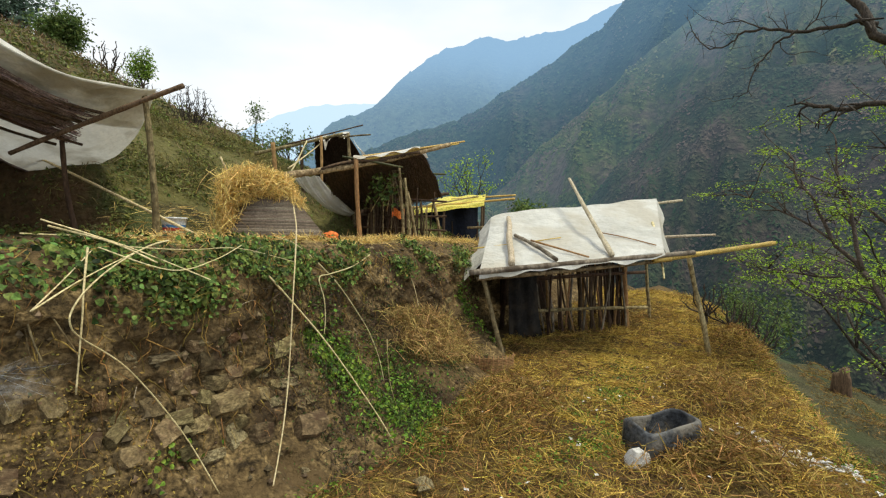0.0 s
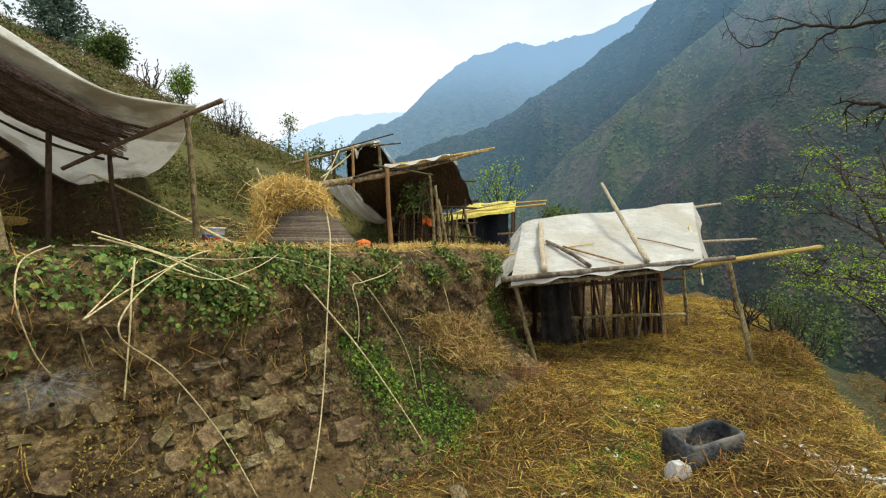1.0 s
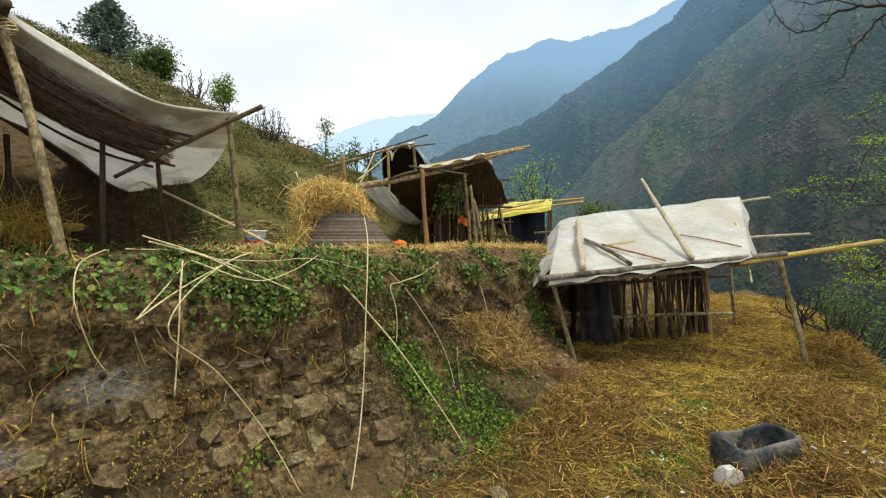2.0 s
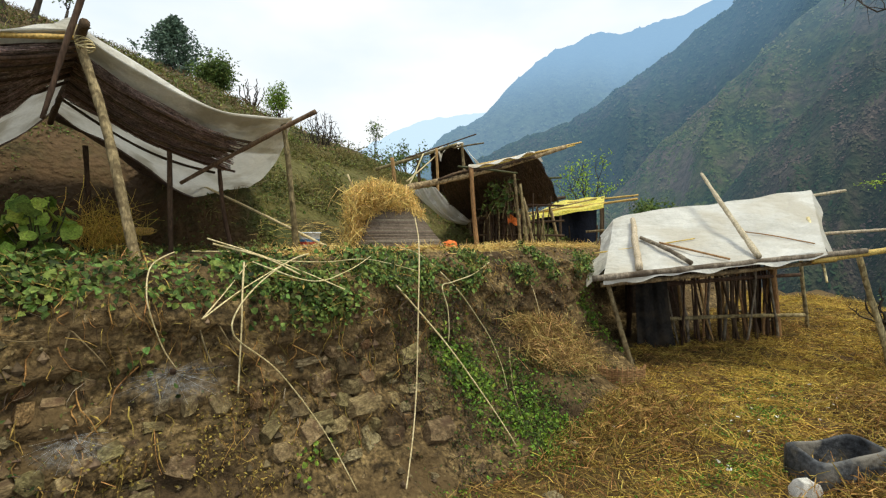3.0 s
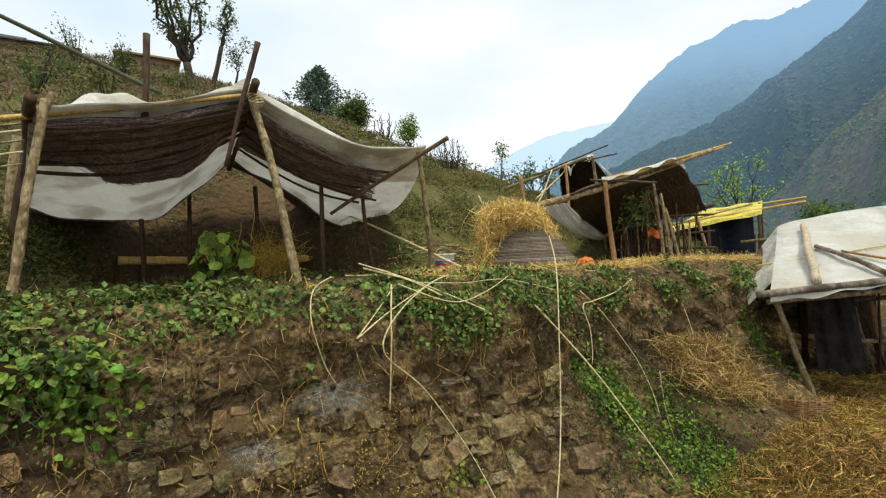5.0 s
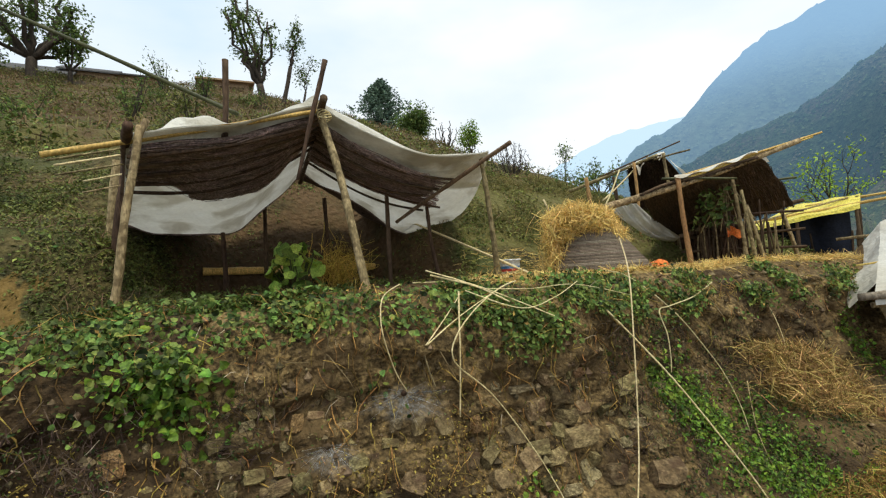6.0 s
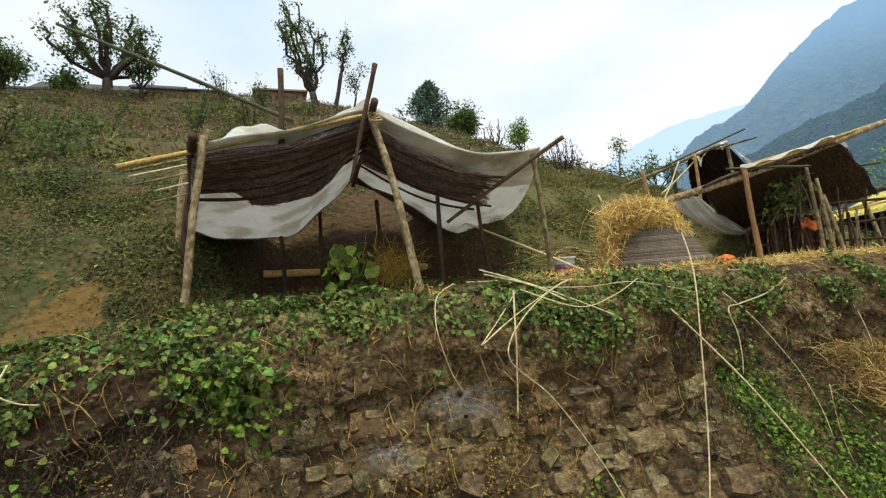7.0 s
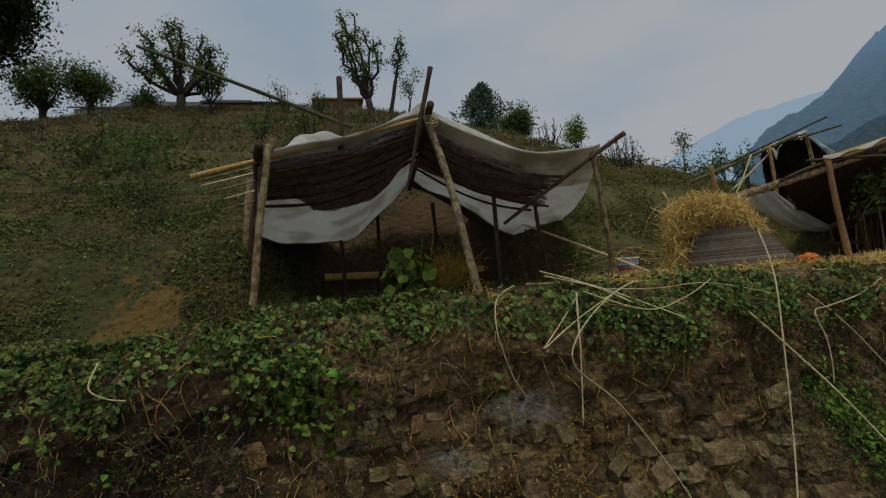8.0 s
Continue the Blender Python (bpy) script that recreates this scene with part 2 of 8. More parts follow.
M_RUBBER = mat("grey_black_rubber", [(0.026, 0.027, 0.030), (0.092, 0.095, 0.100)], 7, 40, 0.6, 0.4, 25, stain=(0.19, 0.17, 0.14), stain_scale=6.0)
M_ORANGE = mat("orange_cloth", [(0.62, 0.14, 0.03), (0.80, 0.22, 0.05)], 6, 40, 0.8, 0.3, 20)
M_WHITEPLASTIC = mat("white_plastic", [(0.62, 0.66, 0.70), (0.75, 0.78, 0.80)], 6, 40, 0.4, 0.0)
M_REDPLASTIC = mat("red_plastic", [(0.55, 0.05, 0.05), (0.62, 0.08, 0.07)], 6, 40, 0.4, 0.0)
M_BLUEPLASTIC = mat("blue_plastic", [(0.05, 0.18, 0.42), (0.08, 0.24, 0.50)], 6, 40, 0.4, 0.0)
M_BARK = mat("dark_bark", [(0.032, 0.025, 0.020), (0.085, 0.066, 0.050)], 8, 60, 0.9, 0.8, 30, stretch=(1, 1, 0.3))
M_TREELEAF = mat("tree_leaf", [(0.075, 0.125, 0.030), (0.175, 0.235, 0.062)], 2, 30, 0.55, 0, island=0.55, trans=0.35)
M_SPRINGLEAF = mat("spring_leaf", [(0.22, 0.36, 0.022), (0.44, 0.60, 0.058)], 2, 30, 0.5, 0, island=0.35, trans=0.35)
M_PINE = mat("pine_needle", [(0.075, 0.125, 0.090), (0.16, 0.225, 0.155)], 2, 30, 0.7, 0, island=0.5, trans=0.2)
M_YOUNGLEAF = mat("young_leaf", [(0.15, 0.24, 0.035), (0.30, 0.42, 0.075)], 2, 30, 0.55, 0, island=0.5, trans=0.4)
M_FOREST = mat("forest_leaf", [(0.026, 0.050, 0.015), (0.075, 0.105, 0.032)], 0.2, 4, 0.7, 0, island=0.5, trans=0.15)
M_ROOF = mat("slate_roof", [(0.055, 0.053, 0.055), (0.11, 0.105, 0.105)], 3, 20, 0.8, 0.4, 10)
M_MUDWALL = mat("mud_brick_wall", [(0.30, 0.20, 0.12), (0.42, 0.29, 0.18)], 2, 20, 0.9, 0.4, 10)
M_WHITEWALL = mat("pale_plaster", [(0.55, 0.56, 0.56), (0.68, 0.69, 0.69)], 2, 20, 0.85, 0.3, 10)
M_WEB = mat("cobweb", [(0.42, 0.42, 0.41), (0.55, 0.55, 0.54)], 20, 60, 0.8, 0, trans=0.3)
M_FILM = mat("cobweb_film", [(0.42, 0.42, 0.41), (0.55, 0.55, 0.54)], 20, 60, 0.8, 0)
f_n, f_l = M_FILM.node_tree.nodes, M_FILM.node_tree.links
f_clear, f_mix, f_noise, f_rng = f_n.new("ShaderNodeBsdfTransparent"), f_n.new("ShaderNodeMixShader"), f_n.new("ShaderNodeTexNoise"), f_n.new("ShaderNodeMapRange")
f_noise.inputs["Scale"].default_value = 9.0
f_rng.inputs[1].default_value, f_rng.inputs[2].default_value, f_rng.inputs[3].default_value, f_rng.inputs[4].default_value = 0.36, 0.68, 0.06, 0.34
f_l.new(f_noise.outputs["Fac"], f_rng.inputs[0])
f_fade, f_mul = f_n.new("ShaderNodeAttribute"), f_n.new("ShaderNodeMath")
f_fade.attribute_name, f_mul.operation = "fade", "MULTIPLY"
f_l.new(f_fade.outputs["Fac"], f_mul.inputs[0])
f_l.new(f_rng.outputs[0], f_mul.inputs[1])
f_l.new(f_mul.outputs[0], f_mix.inputs[0])
f_l.new(f_clear.outputs[0], f_mix.inputs[1])
f_l.new(f_n["Principled BSDF"].outputs[0], f_mix.inputs[2])
f_l.new(f_mix.outputs[0], f_n["Material Output"].inputs["Surface"])
# haze colours and amounts that the slope materials themselves give off
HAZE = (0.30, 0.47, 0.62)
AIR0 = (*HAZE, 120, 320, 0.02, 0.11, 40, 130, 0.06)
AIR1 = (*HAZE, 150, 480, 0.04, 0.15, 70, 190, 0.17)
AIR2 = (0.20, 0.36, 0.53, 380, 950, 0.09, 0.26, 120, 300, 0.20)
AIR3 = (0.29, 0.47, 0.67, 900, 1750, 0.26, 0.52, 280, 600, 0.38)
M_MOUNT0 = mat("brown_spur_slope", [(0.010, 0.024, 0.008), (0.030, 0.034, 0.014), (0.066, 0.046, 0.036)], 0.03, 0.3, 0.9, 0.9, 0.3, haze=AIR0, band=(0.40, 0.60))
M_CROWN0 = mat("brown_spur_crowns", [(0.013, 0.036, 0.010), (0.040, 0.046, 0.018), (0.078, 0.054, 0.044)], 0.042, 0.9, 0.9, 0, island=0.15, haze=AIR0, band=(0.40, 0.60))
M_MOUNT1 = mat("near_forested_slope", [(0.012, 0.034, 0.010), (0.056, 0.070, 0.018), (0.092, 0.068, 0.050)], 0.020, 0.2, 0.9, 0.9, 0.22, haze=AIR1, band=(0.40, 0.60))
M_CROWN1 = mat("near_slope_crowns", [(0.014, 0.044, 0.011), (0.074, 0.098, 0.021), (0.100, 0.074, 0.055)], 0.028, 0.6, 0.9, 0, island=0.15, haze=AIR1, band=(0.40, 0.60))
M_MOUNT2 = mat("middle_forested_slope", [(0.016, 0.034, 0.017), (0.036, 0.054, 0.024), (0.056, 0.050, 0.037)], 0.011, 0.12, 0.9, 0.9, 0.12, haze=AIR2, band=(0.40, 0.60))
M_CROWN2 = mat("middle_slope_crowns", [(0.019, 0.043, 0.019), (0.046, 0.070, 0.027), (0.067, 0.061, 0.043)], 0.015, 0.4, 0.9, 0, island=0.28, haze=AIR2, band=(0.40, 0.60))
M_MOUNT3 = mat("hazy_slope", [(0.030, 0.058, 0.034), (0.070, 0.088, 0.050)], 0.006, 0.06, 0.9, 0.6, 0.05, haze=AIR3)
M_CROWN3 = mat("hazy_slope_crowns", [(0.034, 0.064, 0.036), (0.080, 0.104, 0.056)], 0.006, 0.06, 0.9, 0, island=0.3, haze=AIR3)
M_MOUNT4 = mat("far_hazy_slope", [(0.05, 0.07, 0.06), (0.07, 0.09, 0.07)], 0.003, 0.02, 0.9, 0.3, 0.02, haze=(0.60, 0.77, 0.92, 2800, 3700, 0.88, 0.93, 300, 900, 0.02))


# ---- building helpers ----
def link(name, verts, faces, material, parent=None, label="", smooth=True, kind=""):
    me = bpy.data.meshes.new(name)
    me.from_pydata([tuple(map(float, v)) for v in verts], [], faces)
    if smooth:
        me.polygons.foreach_set("use_smooth", [True] * len(me.polygons))
    me.materials.append(material)
    me.update()
    ob = new(name, me)
    if parent is not None:
        ob.parent = parent
        if parent.type == "EMPTY":
            ob.matrix_parent_inverse = Matrix.Translation(-base_of(parent))
    if label:
        tagged(ob, label=label)
    if kind:
        tagged(ob, kind=kind)
    return ob


def base_of(ob):
    total = Vector((0, 0, 0))
    while ob is not None:
        if ob.type == "EMPTY":
            total += ob.location
        ob = ob.parent
    return total


def thing(name, base, label, category, group=""):
    ob = new(name)
    ob.location = base
    return tagged(ob, label=label, category=category, group=group)


class Soup:
    """Collects tubes, sheets and leaves into one mesh."""

    def __init__(self):
        self.v, self.f = [], []

    def add(self, verts, faces):
        o = len(self.v)
        self.v.extend(verts)
        self.f.extend([tuple(i + o for i in f) for f in faces])

    def tube(self, pts, radii, sides=8, caps=True):
        pts = [Vector(p) for p in pts]
        if not isinstance(radii, (list, tuple)):
            radii = [radii] * len(pts)
        verts, faces = [], []
        ref = Vector((0.13, 0.21, 0.97)) if abs((pts[-1] - pts[0]).normalized().z) < 0.9 else Vector((0.97, 0.2, 0.1))
        for i, p in enumerate(pts):
            d = (pts[min(i + 1, len(pts) - 1)] - pts[max(i - 1, 0)]).normalized()
            a = d.cross(ref).normalized()
            b = d.cross(a)
            for k in range(sides):
                t = 2 * math.pi * k / sides
                verts.append(p + (a * math.cos(t) + b * math.sin(t)) * radii[i])
        for i in range(len(pts) - 1):
            for k in range(sides):
                k2 = (k + 1) % sides
                faces.append((i * sides + k, i * sides + k2, (i + 1) * sides + k2, (i + 1) * sides + k))
        if caps:
            faces.append(tuple(range(sides))[::-1])
            faces.append(tuple((len(pts) - 1) * sides + k for k in range(sides)))
        self.add(verts, faces)
        return self

    def grid(self, rows):
        nr, nc = len(rows), len(rows[0])
        self.add([p for r in rows for p in r],
                 [(i * nc + j, i * nc + j + 1, (i + 1) * nc + j + 1, (i + 1) * nc + j) for i in range(nr - 1) for j in range(nc - 1)])
        return self

    def put(self, name, material, parent=None, label="", smooth=True, kind=""):
        return link(name, self.v, self.f, material, parent, label, smooth, kind)


def spine(p0, p1, bend=0.02, n=9, seed=0, sag=0.0):
    """A slightly crooked line from p0 to p1."""
    rng = random.Random(seed)
    p0, p1 = Vector(p0), Vector(p1)
    d = p1 - p0
    side = d.cross(Vector((0.3, 0.2, 0.93))).normalized()
    up = side.cross(d).normalized()
    a, b, ph = rng.uniform(-1, 1), rng.uniform(-1, 1), rng.uniform(0, 6.28)
    L = d.length
    out = []
    for i in range(n):
        t = i / (n - 1)
        w = math.sin(math.pi * t)
        out.append(p0 + d * t + side * (bend * L * (a * w + 0.35 * math.sin(7 * t + ph) * w)) + up * (bend * L * b * w) - Vector((0, 0, sag * w)))
    return out


def pole(name, p0, p1, r0, r1, material, parent=None, label="", bend=0.015, seed=0, bamboo=False, sides=9, sag=0.0):
    """A round pole with knots (or bamboo joints) between two points."""
    rng = random.Random(seed * 7 + 3)
    L = (Vector(p1) - Vector(p0)).length
    n = max(9, min(34, int(L / 0.09)))
    pts = spine(p0, p1, bend, n, seed, sag)
    radii = []
    for i in range(n):
        t = i / (n - 1)
        r = r0 + (r1 - r0) * t
        if bamboo:
            r *= 1.14 if i % 4 == 2 else 1.0
        else:
            r *= 1 + rng.uniform(-0.10, 0.12)
        radii.append(r)
    s = Soup().tube(pts, radii, sides)
    return s.put(name, material, parent, label)


def hash2(i, j, seed):
    h = np.sin(i * 127.1 + j * 311.7 + seed * 74.7) * 43758.5453
    return h - np.floor(h)


def vn(x, y, seed=0):
    """Smooth value noise, -1 to 1, on arrays."""
    x, y = np.asarray(x, float), np.asarray(y, float)
    i, j = np.floor(x), np.floor(y)
    fx, fy = x - i, y - j
    fx, fy = fx * fx * (3 - 2 * fx), fy * fy * (3 - 2 * fy)
    a, b = hash2(i, j, seed), hash2(i + 1, j, seed)
    c, d = hash2(i, j + 1, seed), hash2(i + 1, j + 1, seed)
    return 2 * ((a * (1 - fx) + b * fx) * (1 - fy) + (c * (1 - fx) + d * fx) * fy) - 1


def sstep(a, b, x):
    t = np.clip((np.asarray(x, float) - a) / (b - a), 0, 1)
    return t * t * (3 - 2 * t)


# ---- the lie of the land: s runs along the terrace wall, n points out of it ----
ORG = np.array([-2.6, 0.86])
UU = np.array([0.46986, 0.88274])
NN = np.array([0.88274, -0.46986])


def W(s, n, z):
    return Vector((ORG[0] + s * UU[0] + n * NN[0], ORG[1] + s * UU[1] + n * NN[1], z))


def world_xyz(s, n, z):
    return np.stack([ORG[0] + s * UU[0] + n * NN[0], ORG[1] + s * UU[1] + n * NN[1], z], -1)


def z_lip(s):
    return 1.5 - 0.17 * sstep(0.2, -1.2, s) - 0.05 * sstep(5, 8, s) + 0.03 * vn(s * 1.7, 0.3, 3)


def z_top(s):
    """The wall's top, which falls away with the hill far along the terrace."""
    return z_lip(s) - np.minimum(0.62 * np.clip(np.asarray(s, float) - 14.5, 0, 400), 150)


def n_face(s, z):
    zl = z_lip(s)
    bulge = 0.24 * np.exp(-((s - 2.2) / 0.9) ** 2)
    foot = (0.35 + 0.34 * sstep(2.4, 3.6, s) - 0.2 * sstep(4.8, 6.4, s)) * np.clip(1 - z / 0.8, 0, 1.2) ** 2
    over = 0.28 * np.clip((z - zl + 0.3) / 0.3, 0, 1) ** 2
    rough = 0.055 * vn(s * 2.3, z * 3.1, 11) + 0.028 * vn(s * 7, z * 8, 12) + 0.012 * vn(s * 19, z * 21, 13)
    rubble = sstep(1.75, 1.95, s) * sstep(3.2, 3.0, s) * sstep(0.98, 0.85, z) + 0.8 * sstep(0.25, 0.45, s) * sstep(1.25, 1.1, s) * sstep(1.1, 1.0, z) * sstep(0.3, 0.5, z)
    ridge = 0.040 * (1 - 2 * np.abs(vn(s * 4.6, z * 6.3, 14))) + 0.024 * (1 - 2 * np.abs(vn(s * 12, z * 15, 15)))
    # recess added beneath the shed so that its left inside falls dark
    hollow = 0.75 * sstep(6.25, 6.6, s) * sstep(8.4, 7.8, s) * sstep(1.30, 1.05, z)
    return bulge - hollow + foot - over + rough + ridge - 0.035 * rubble - 0.16 * (z - 0.7)


def h_up(s, d):
    """Height behind the lip; d is the distance back from the wall line."""
    d = np.asarray(d, float)
    foot = 2.45 + 2.3 * sstep(-0.8, 0.9, s) * (1 - sstep(2.6, 3.6, s)) + 0.35 * sstep(3.5, 6, s)
    crest = 2.5 - 0.25 * sstep(4, 7, s) - 0.45 * sstep(7, 10, s) - 1.75 * sstep(10.5, 16, s)
    t = np.clip((d - foot) / (7.3 - foot), 0, 1)
    bank = crest * (1 - (1 - t) ** 1.7)
    far = 13.7 * np.clip((d - 7.3) / 33, 0, 1) + 0.06 * np.clip(d - 40, 0, 200)
    far = far * (1 - 0.95 * sstep(16, 30, s)) * (1 - 0.1 * sstep(-5, -25, s))
    step = 0.22 * np.sin(d * 1.9 + 1.5 * vn(s * 0.25, d * 0.2, 5)) * sstep(7, 9, d) * (1 - sstep(34, 40, d))
    fall = 0.62 * np.clip(s - 14.5, 0, 400) * (1 - 0.75 * sstep(6, 26, d))
    ledge = (0.20 * np.exp(-((d - 3.2) / 0.36) ** 2) - 0.12 * np.exp(-((d - 4.15) / 0.40) ** 2) + 0.10 * np.exp(-((d - 5.4) / 0.4) ** 2)) * sstep(0.4, -0.3, s)
    rough = ledge + 0.035 * vn(s * 2.1, d * 2.1, 21) + (0.10 * vn(s * 0.9, d * 0.9, 22) + 0.05 * vn(s * 3.1, d * 3.3, 23)) * sstep(0, 0.6, d - foot)
    rough = rough + 0.35 * vn(s * 0.2, d * 0.2, 24) * sstep(9, 16, d)
    return z_lip(s) + bank + far + step + rough - np.minimum(fall, 150)


def edge_n(s):
    """Outer edge of the lower terrace."""
    return 3.60 - 0.32 * sstep(5.3, 7.6, s) - 0.38 * sstep(7.4, 10, s) - 1.0 * sstep(10, 14, s) + 0.10 * vn(s * 1.3, 0.7, 31)


def h_low(s, q):
    """Height of the lower terrace and what falls away from it; q is n."""
    rise = 0.10 * sstep(3, 6.5, s) + 0.30 * sstep(7.5, 11.5, s)
    edge = edge_n(s)
    e = q - edge
    lump = 0.06 * vn(s * 1.6, q * 1.6, 32) + 0.055 * vn(s * 4.1, q * 4.1, 33) + 0.025 * vn(s * 7.3, q * 7.3, 35) + 0.012 * vn(s * 11, q * 11, 34)
    lump = lump + 0.15 * np.exp(-((s - 4.12) / 0.24) ** 2 - ((q - 2.88) / 0.36) ** 2) + 0.13 * np.exp(-((s - 4.2) / 0.6) ** 2 - ((q - 1.25) / 0.33) ** 2)
    lump = lump + 0.20 * np.exp(-((s - 8.1) / 0.4) ** 2 - ((q - 3.1) / 0.25) ** 2) + 0.10 * np.exp(-((s - 5.9) / 0.4) ** 2 - ((q - 2.9) / 0.4) ** 2) + 0.08 * np.exp(-((s - 4.9) / 0.4) ** 2 - ((q - 0.95) / 0.3) ** 2)
    z = rise + lump - 0.95 * sstep(-0.1, 1.1, e) - 0.30 * np.clip(e - 1.0, 0, 2.0) - 0.72 * np.clip(e - 3.0, 0, 240)
    return z - np.minimum(0.62 * np.clip(s - 14.0, 0, 400), 150) - 0.02 * np.clip(e, 0, 1)


def spread(a, b, fine, far_lo, far_hi, grow=1.22):
    mid = list(np.arange(a, b, fine))
    lo, hi, st = [], [], fine
    x = a
    while x > far_lo:
        st *= grow
        x -= st
        lo.append(x)
    st, x = fine, mid[-1]
    while x < far_hi:
        st *= grow
        x += st
        hi.append(x)
    return np.array(lo[::-1] + mid + hi)


S_AX = spread(-2.6, 7.0, 0.04, -700, 900, 1.12)


def sheet(name, S, Q, fun, material):
    """A grid over S and Q; fun gives s, n, z arrays."""
    ss, qq = np.meshgrid(S, Q, indexing="ij")
    s, n, z = fun(ss, qq)
    pts = world_xyz(s, n, z).reshape(-1, 3)
    nr, nc = len(S), len(Q)
    idx = np.arange(nr * nc).reshape(nr, nc)
    faces = np.stack([idx[:-1, :-1], idx[1:, :-1], idx[1:, 1:], idx[:-1, 1:]], -1).reshape(-1, 4)
    return link(name, pts, faces.tolist(), material)


Q_UP = spread(0.0, 8.0, 0.085, -0.01, 600, 1.2)
Q_UP = Q_UP[Q_UP >= 0]
hillside = sheet("hillside", S_AX, Q_UP, lambda s, q: (s, n_face(s, z_lip(s)) - q, np.where(q == 0, z_top(s), h_up(s, q - n_face(s, z_lip(s))))), M_HILL)
tagged(hillside, label="weedy terraced hillside of dark soil above a retaining wall", category="hillside", kind="structure")
Z_W = np.linspace(0, 1, 64)
retaining_wall = sheet("retaining_wall", S_AX, Z_W, lambda s, t: (s, n_face(s, t * z_lip(s)), t * z_top(s) + (1 - t) * h_low(s, n_face(s, 0 * s))), M_EARTH)
tagged(retaining_wall, label="crumbling dry stone and earth terrace wall with roots and weeds", category="wall", kind="structure")
Q_LO = spread(0.0, 6.4, 0.07, -0.01, 900, 1.2)
Q_LO = Q_LO[Q_LO >= 0]
ground = sheet("ground", S_AX, Q_LO, lambda s, q: (s, n_face(s, 0 * s) + q, h_low(s, n_face(s, 0 * s) + q)), M_STRAWGROUND)
tagged(ground, label="lower terrace littered with trampled straw above a steep valley", category="ground", kind="structure")
ground.data.materials.append(M_FIELD)
gz = np.array([c for p in ground.data.polygons for c in p.center]).reshape(-1, 3)
g_n = (gz[:, :2] - ORG) @ NN
ground.data.polygons.foreach_set("material_index", [1 if v else 0 for v in (g_n > edge_n((gz[:, :2] - ORG) @ UU) + 0.32 + 0.2 * vn(gz[:, 0] * 2, gz[:, 1] * 2, 8))])


def mark(ob, name, values):
    ob.data.attributes.new(name, "FLOAT", "POINT").data.foreach_set("value", np.asarray(values, float))


hv = np.empty(len(hillside.data.vertices) * 3)
hillside.data.vertices.foreach_get("co", hv)
hv = hv.reshape(-1, 3)
h_s, h_n = (hv[:, :2] - ORG) @ UU, (hv[:, :2] - ORG) @ NN
spot = 1.0 - np.hypot((h_s + 1.12 + 0.3 * (h_n + 2.8)) / 0.41, (h_n + 2.58) / 0.42) + 0.10 + 0.22 * vn(h_s * 4.1, h_n * 4.1, 110) + 0.40 * vn(h_s * 13, h_n * 13, 111)
wv = np.empty(len(retaining_wall.data.vertices) * 3)
retaining_wall.data.vertices.foreach_get("co", wv)
wv = wv.reshape(-1, 3)
w_s = (wv[:, :2] - ORG) @ UU
mark(retaining_wall, "damp", np.clip(0.75 * sstep(1.3, 0.2, w_s) + 0.45 * sstep(3.3, 3.7, w_s) * sstep(5.2, 4.6, w_s) + 0.8 * vn(w_s * 1.5, wv[:, 2] * 2.2, 150) + 0.3 * vn(w_s * 5, wv[:, 2] * 7, 151), 0, 0.85))
mark(hillside, "turf", (1 - sstep(-0.2, 0.3, h_s) * sstep(3.8, 3.2, h_s) * sstep(-7.6, -6.6, h_n)) * np.clip(0.35 + 1.3 * vn(h_s * 0.22, h_n * 0.8, 130) + 0.8 * sstep(3.2, 4.2, h_s) * sstep(-9, -7.5, h_n), 0, 0.9) * sstep(-2.6, -3.2, h_n) * (1 - 0.6 * sstep(0.8, 0.2, h_s) * sstep(-8, -7, h_n)))
mark(hillside, "bare", 1.5 * np.clip(spot, 0, 0.75))
mark(hillside, "litter", 0.62 * sstep(2.2, 3.4, h_s) * sstep(-2.9, -2.3, h_n) * sstep(14, 12.5, h_s))
mark(hillside, "dry", 0.62 * sstep(-13, -17, h_n) + 0.5 * sstep(-7, -9, h_n) * (vn(h_s * 0.3, h_n * 0.6, 112) > 0.0))
mark(hillside, "dug", 0.62 * sstep(-0.2, 0.3, h_s) * sstep(3.8, 3.2, h_s) * sstep(-7.6, -6.6, h_n) * sstep(-0.5, -1.2, h_n))


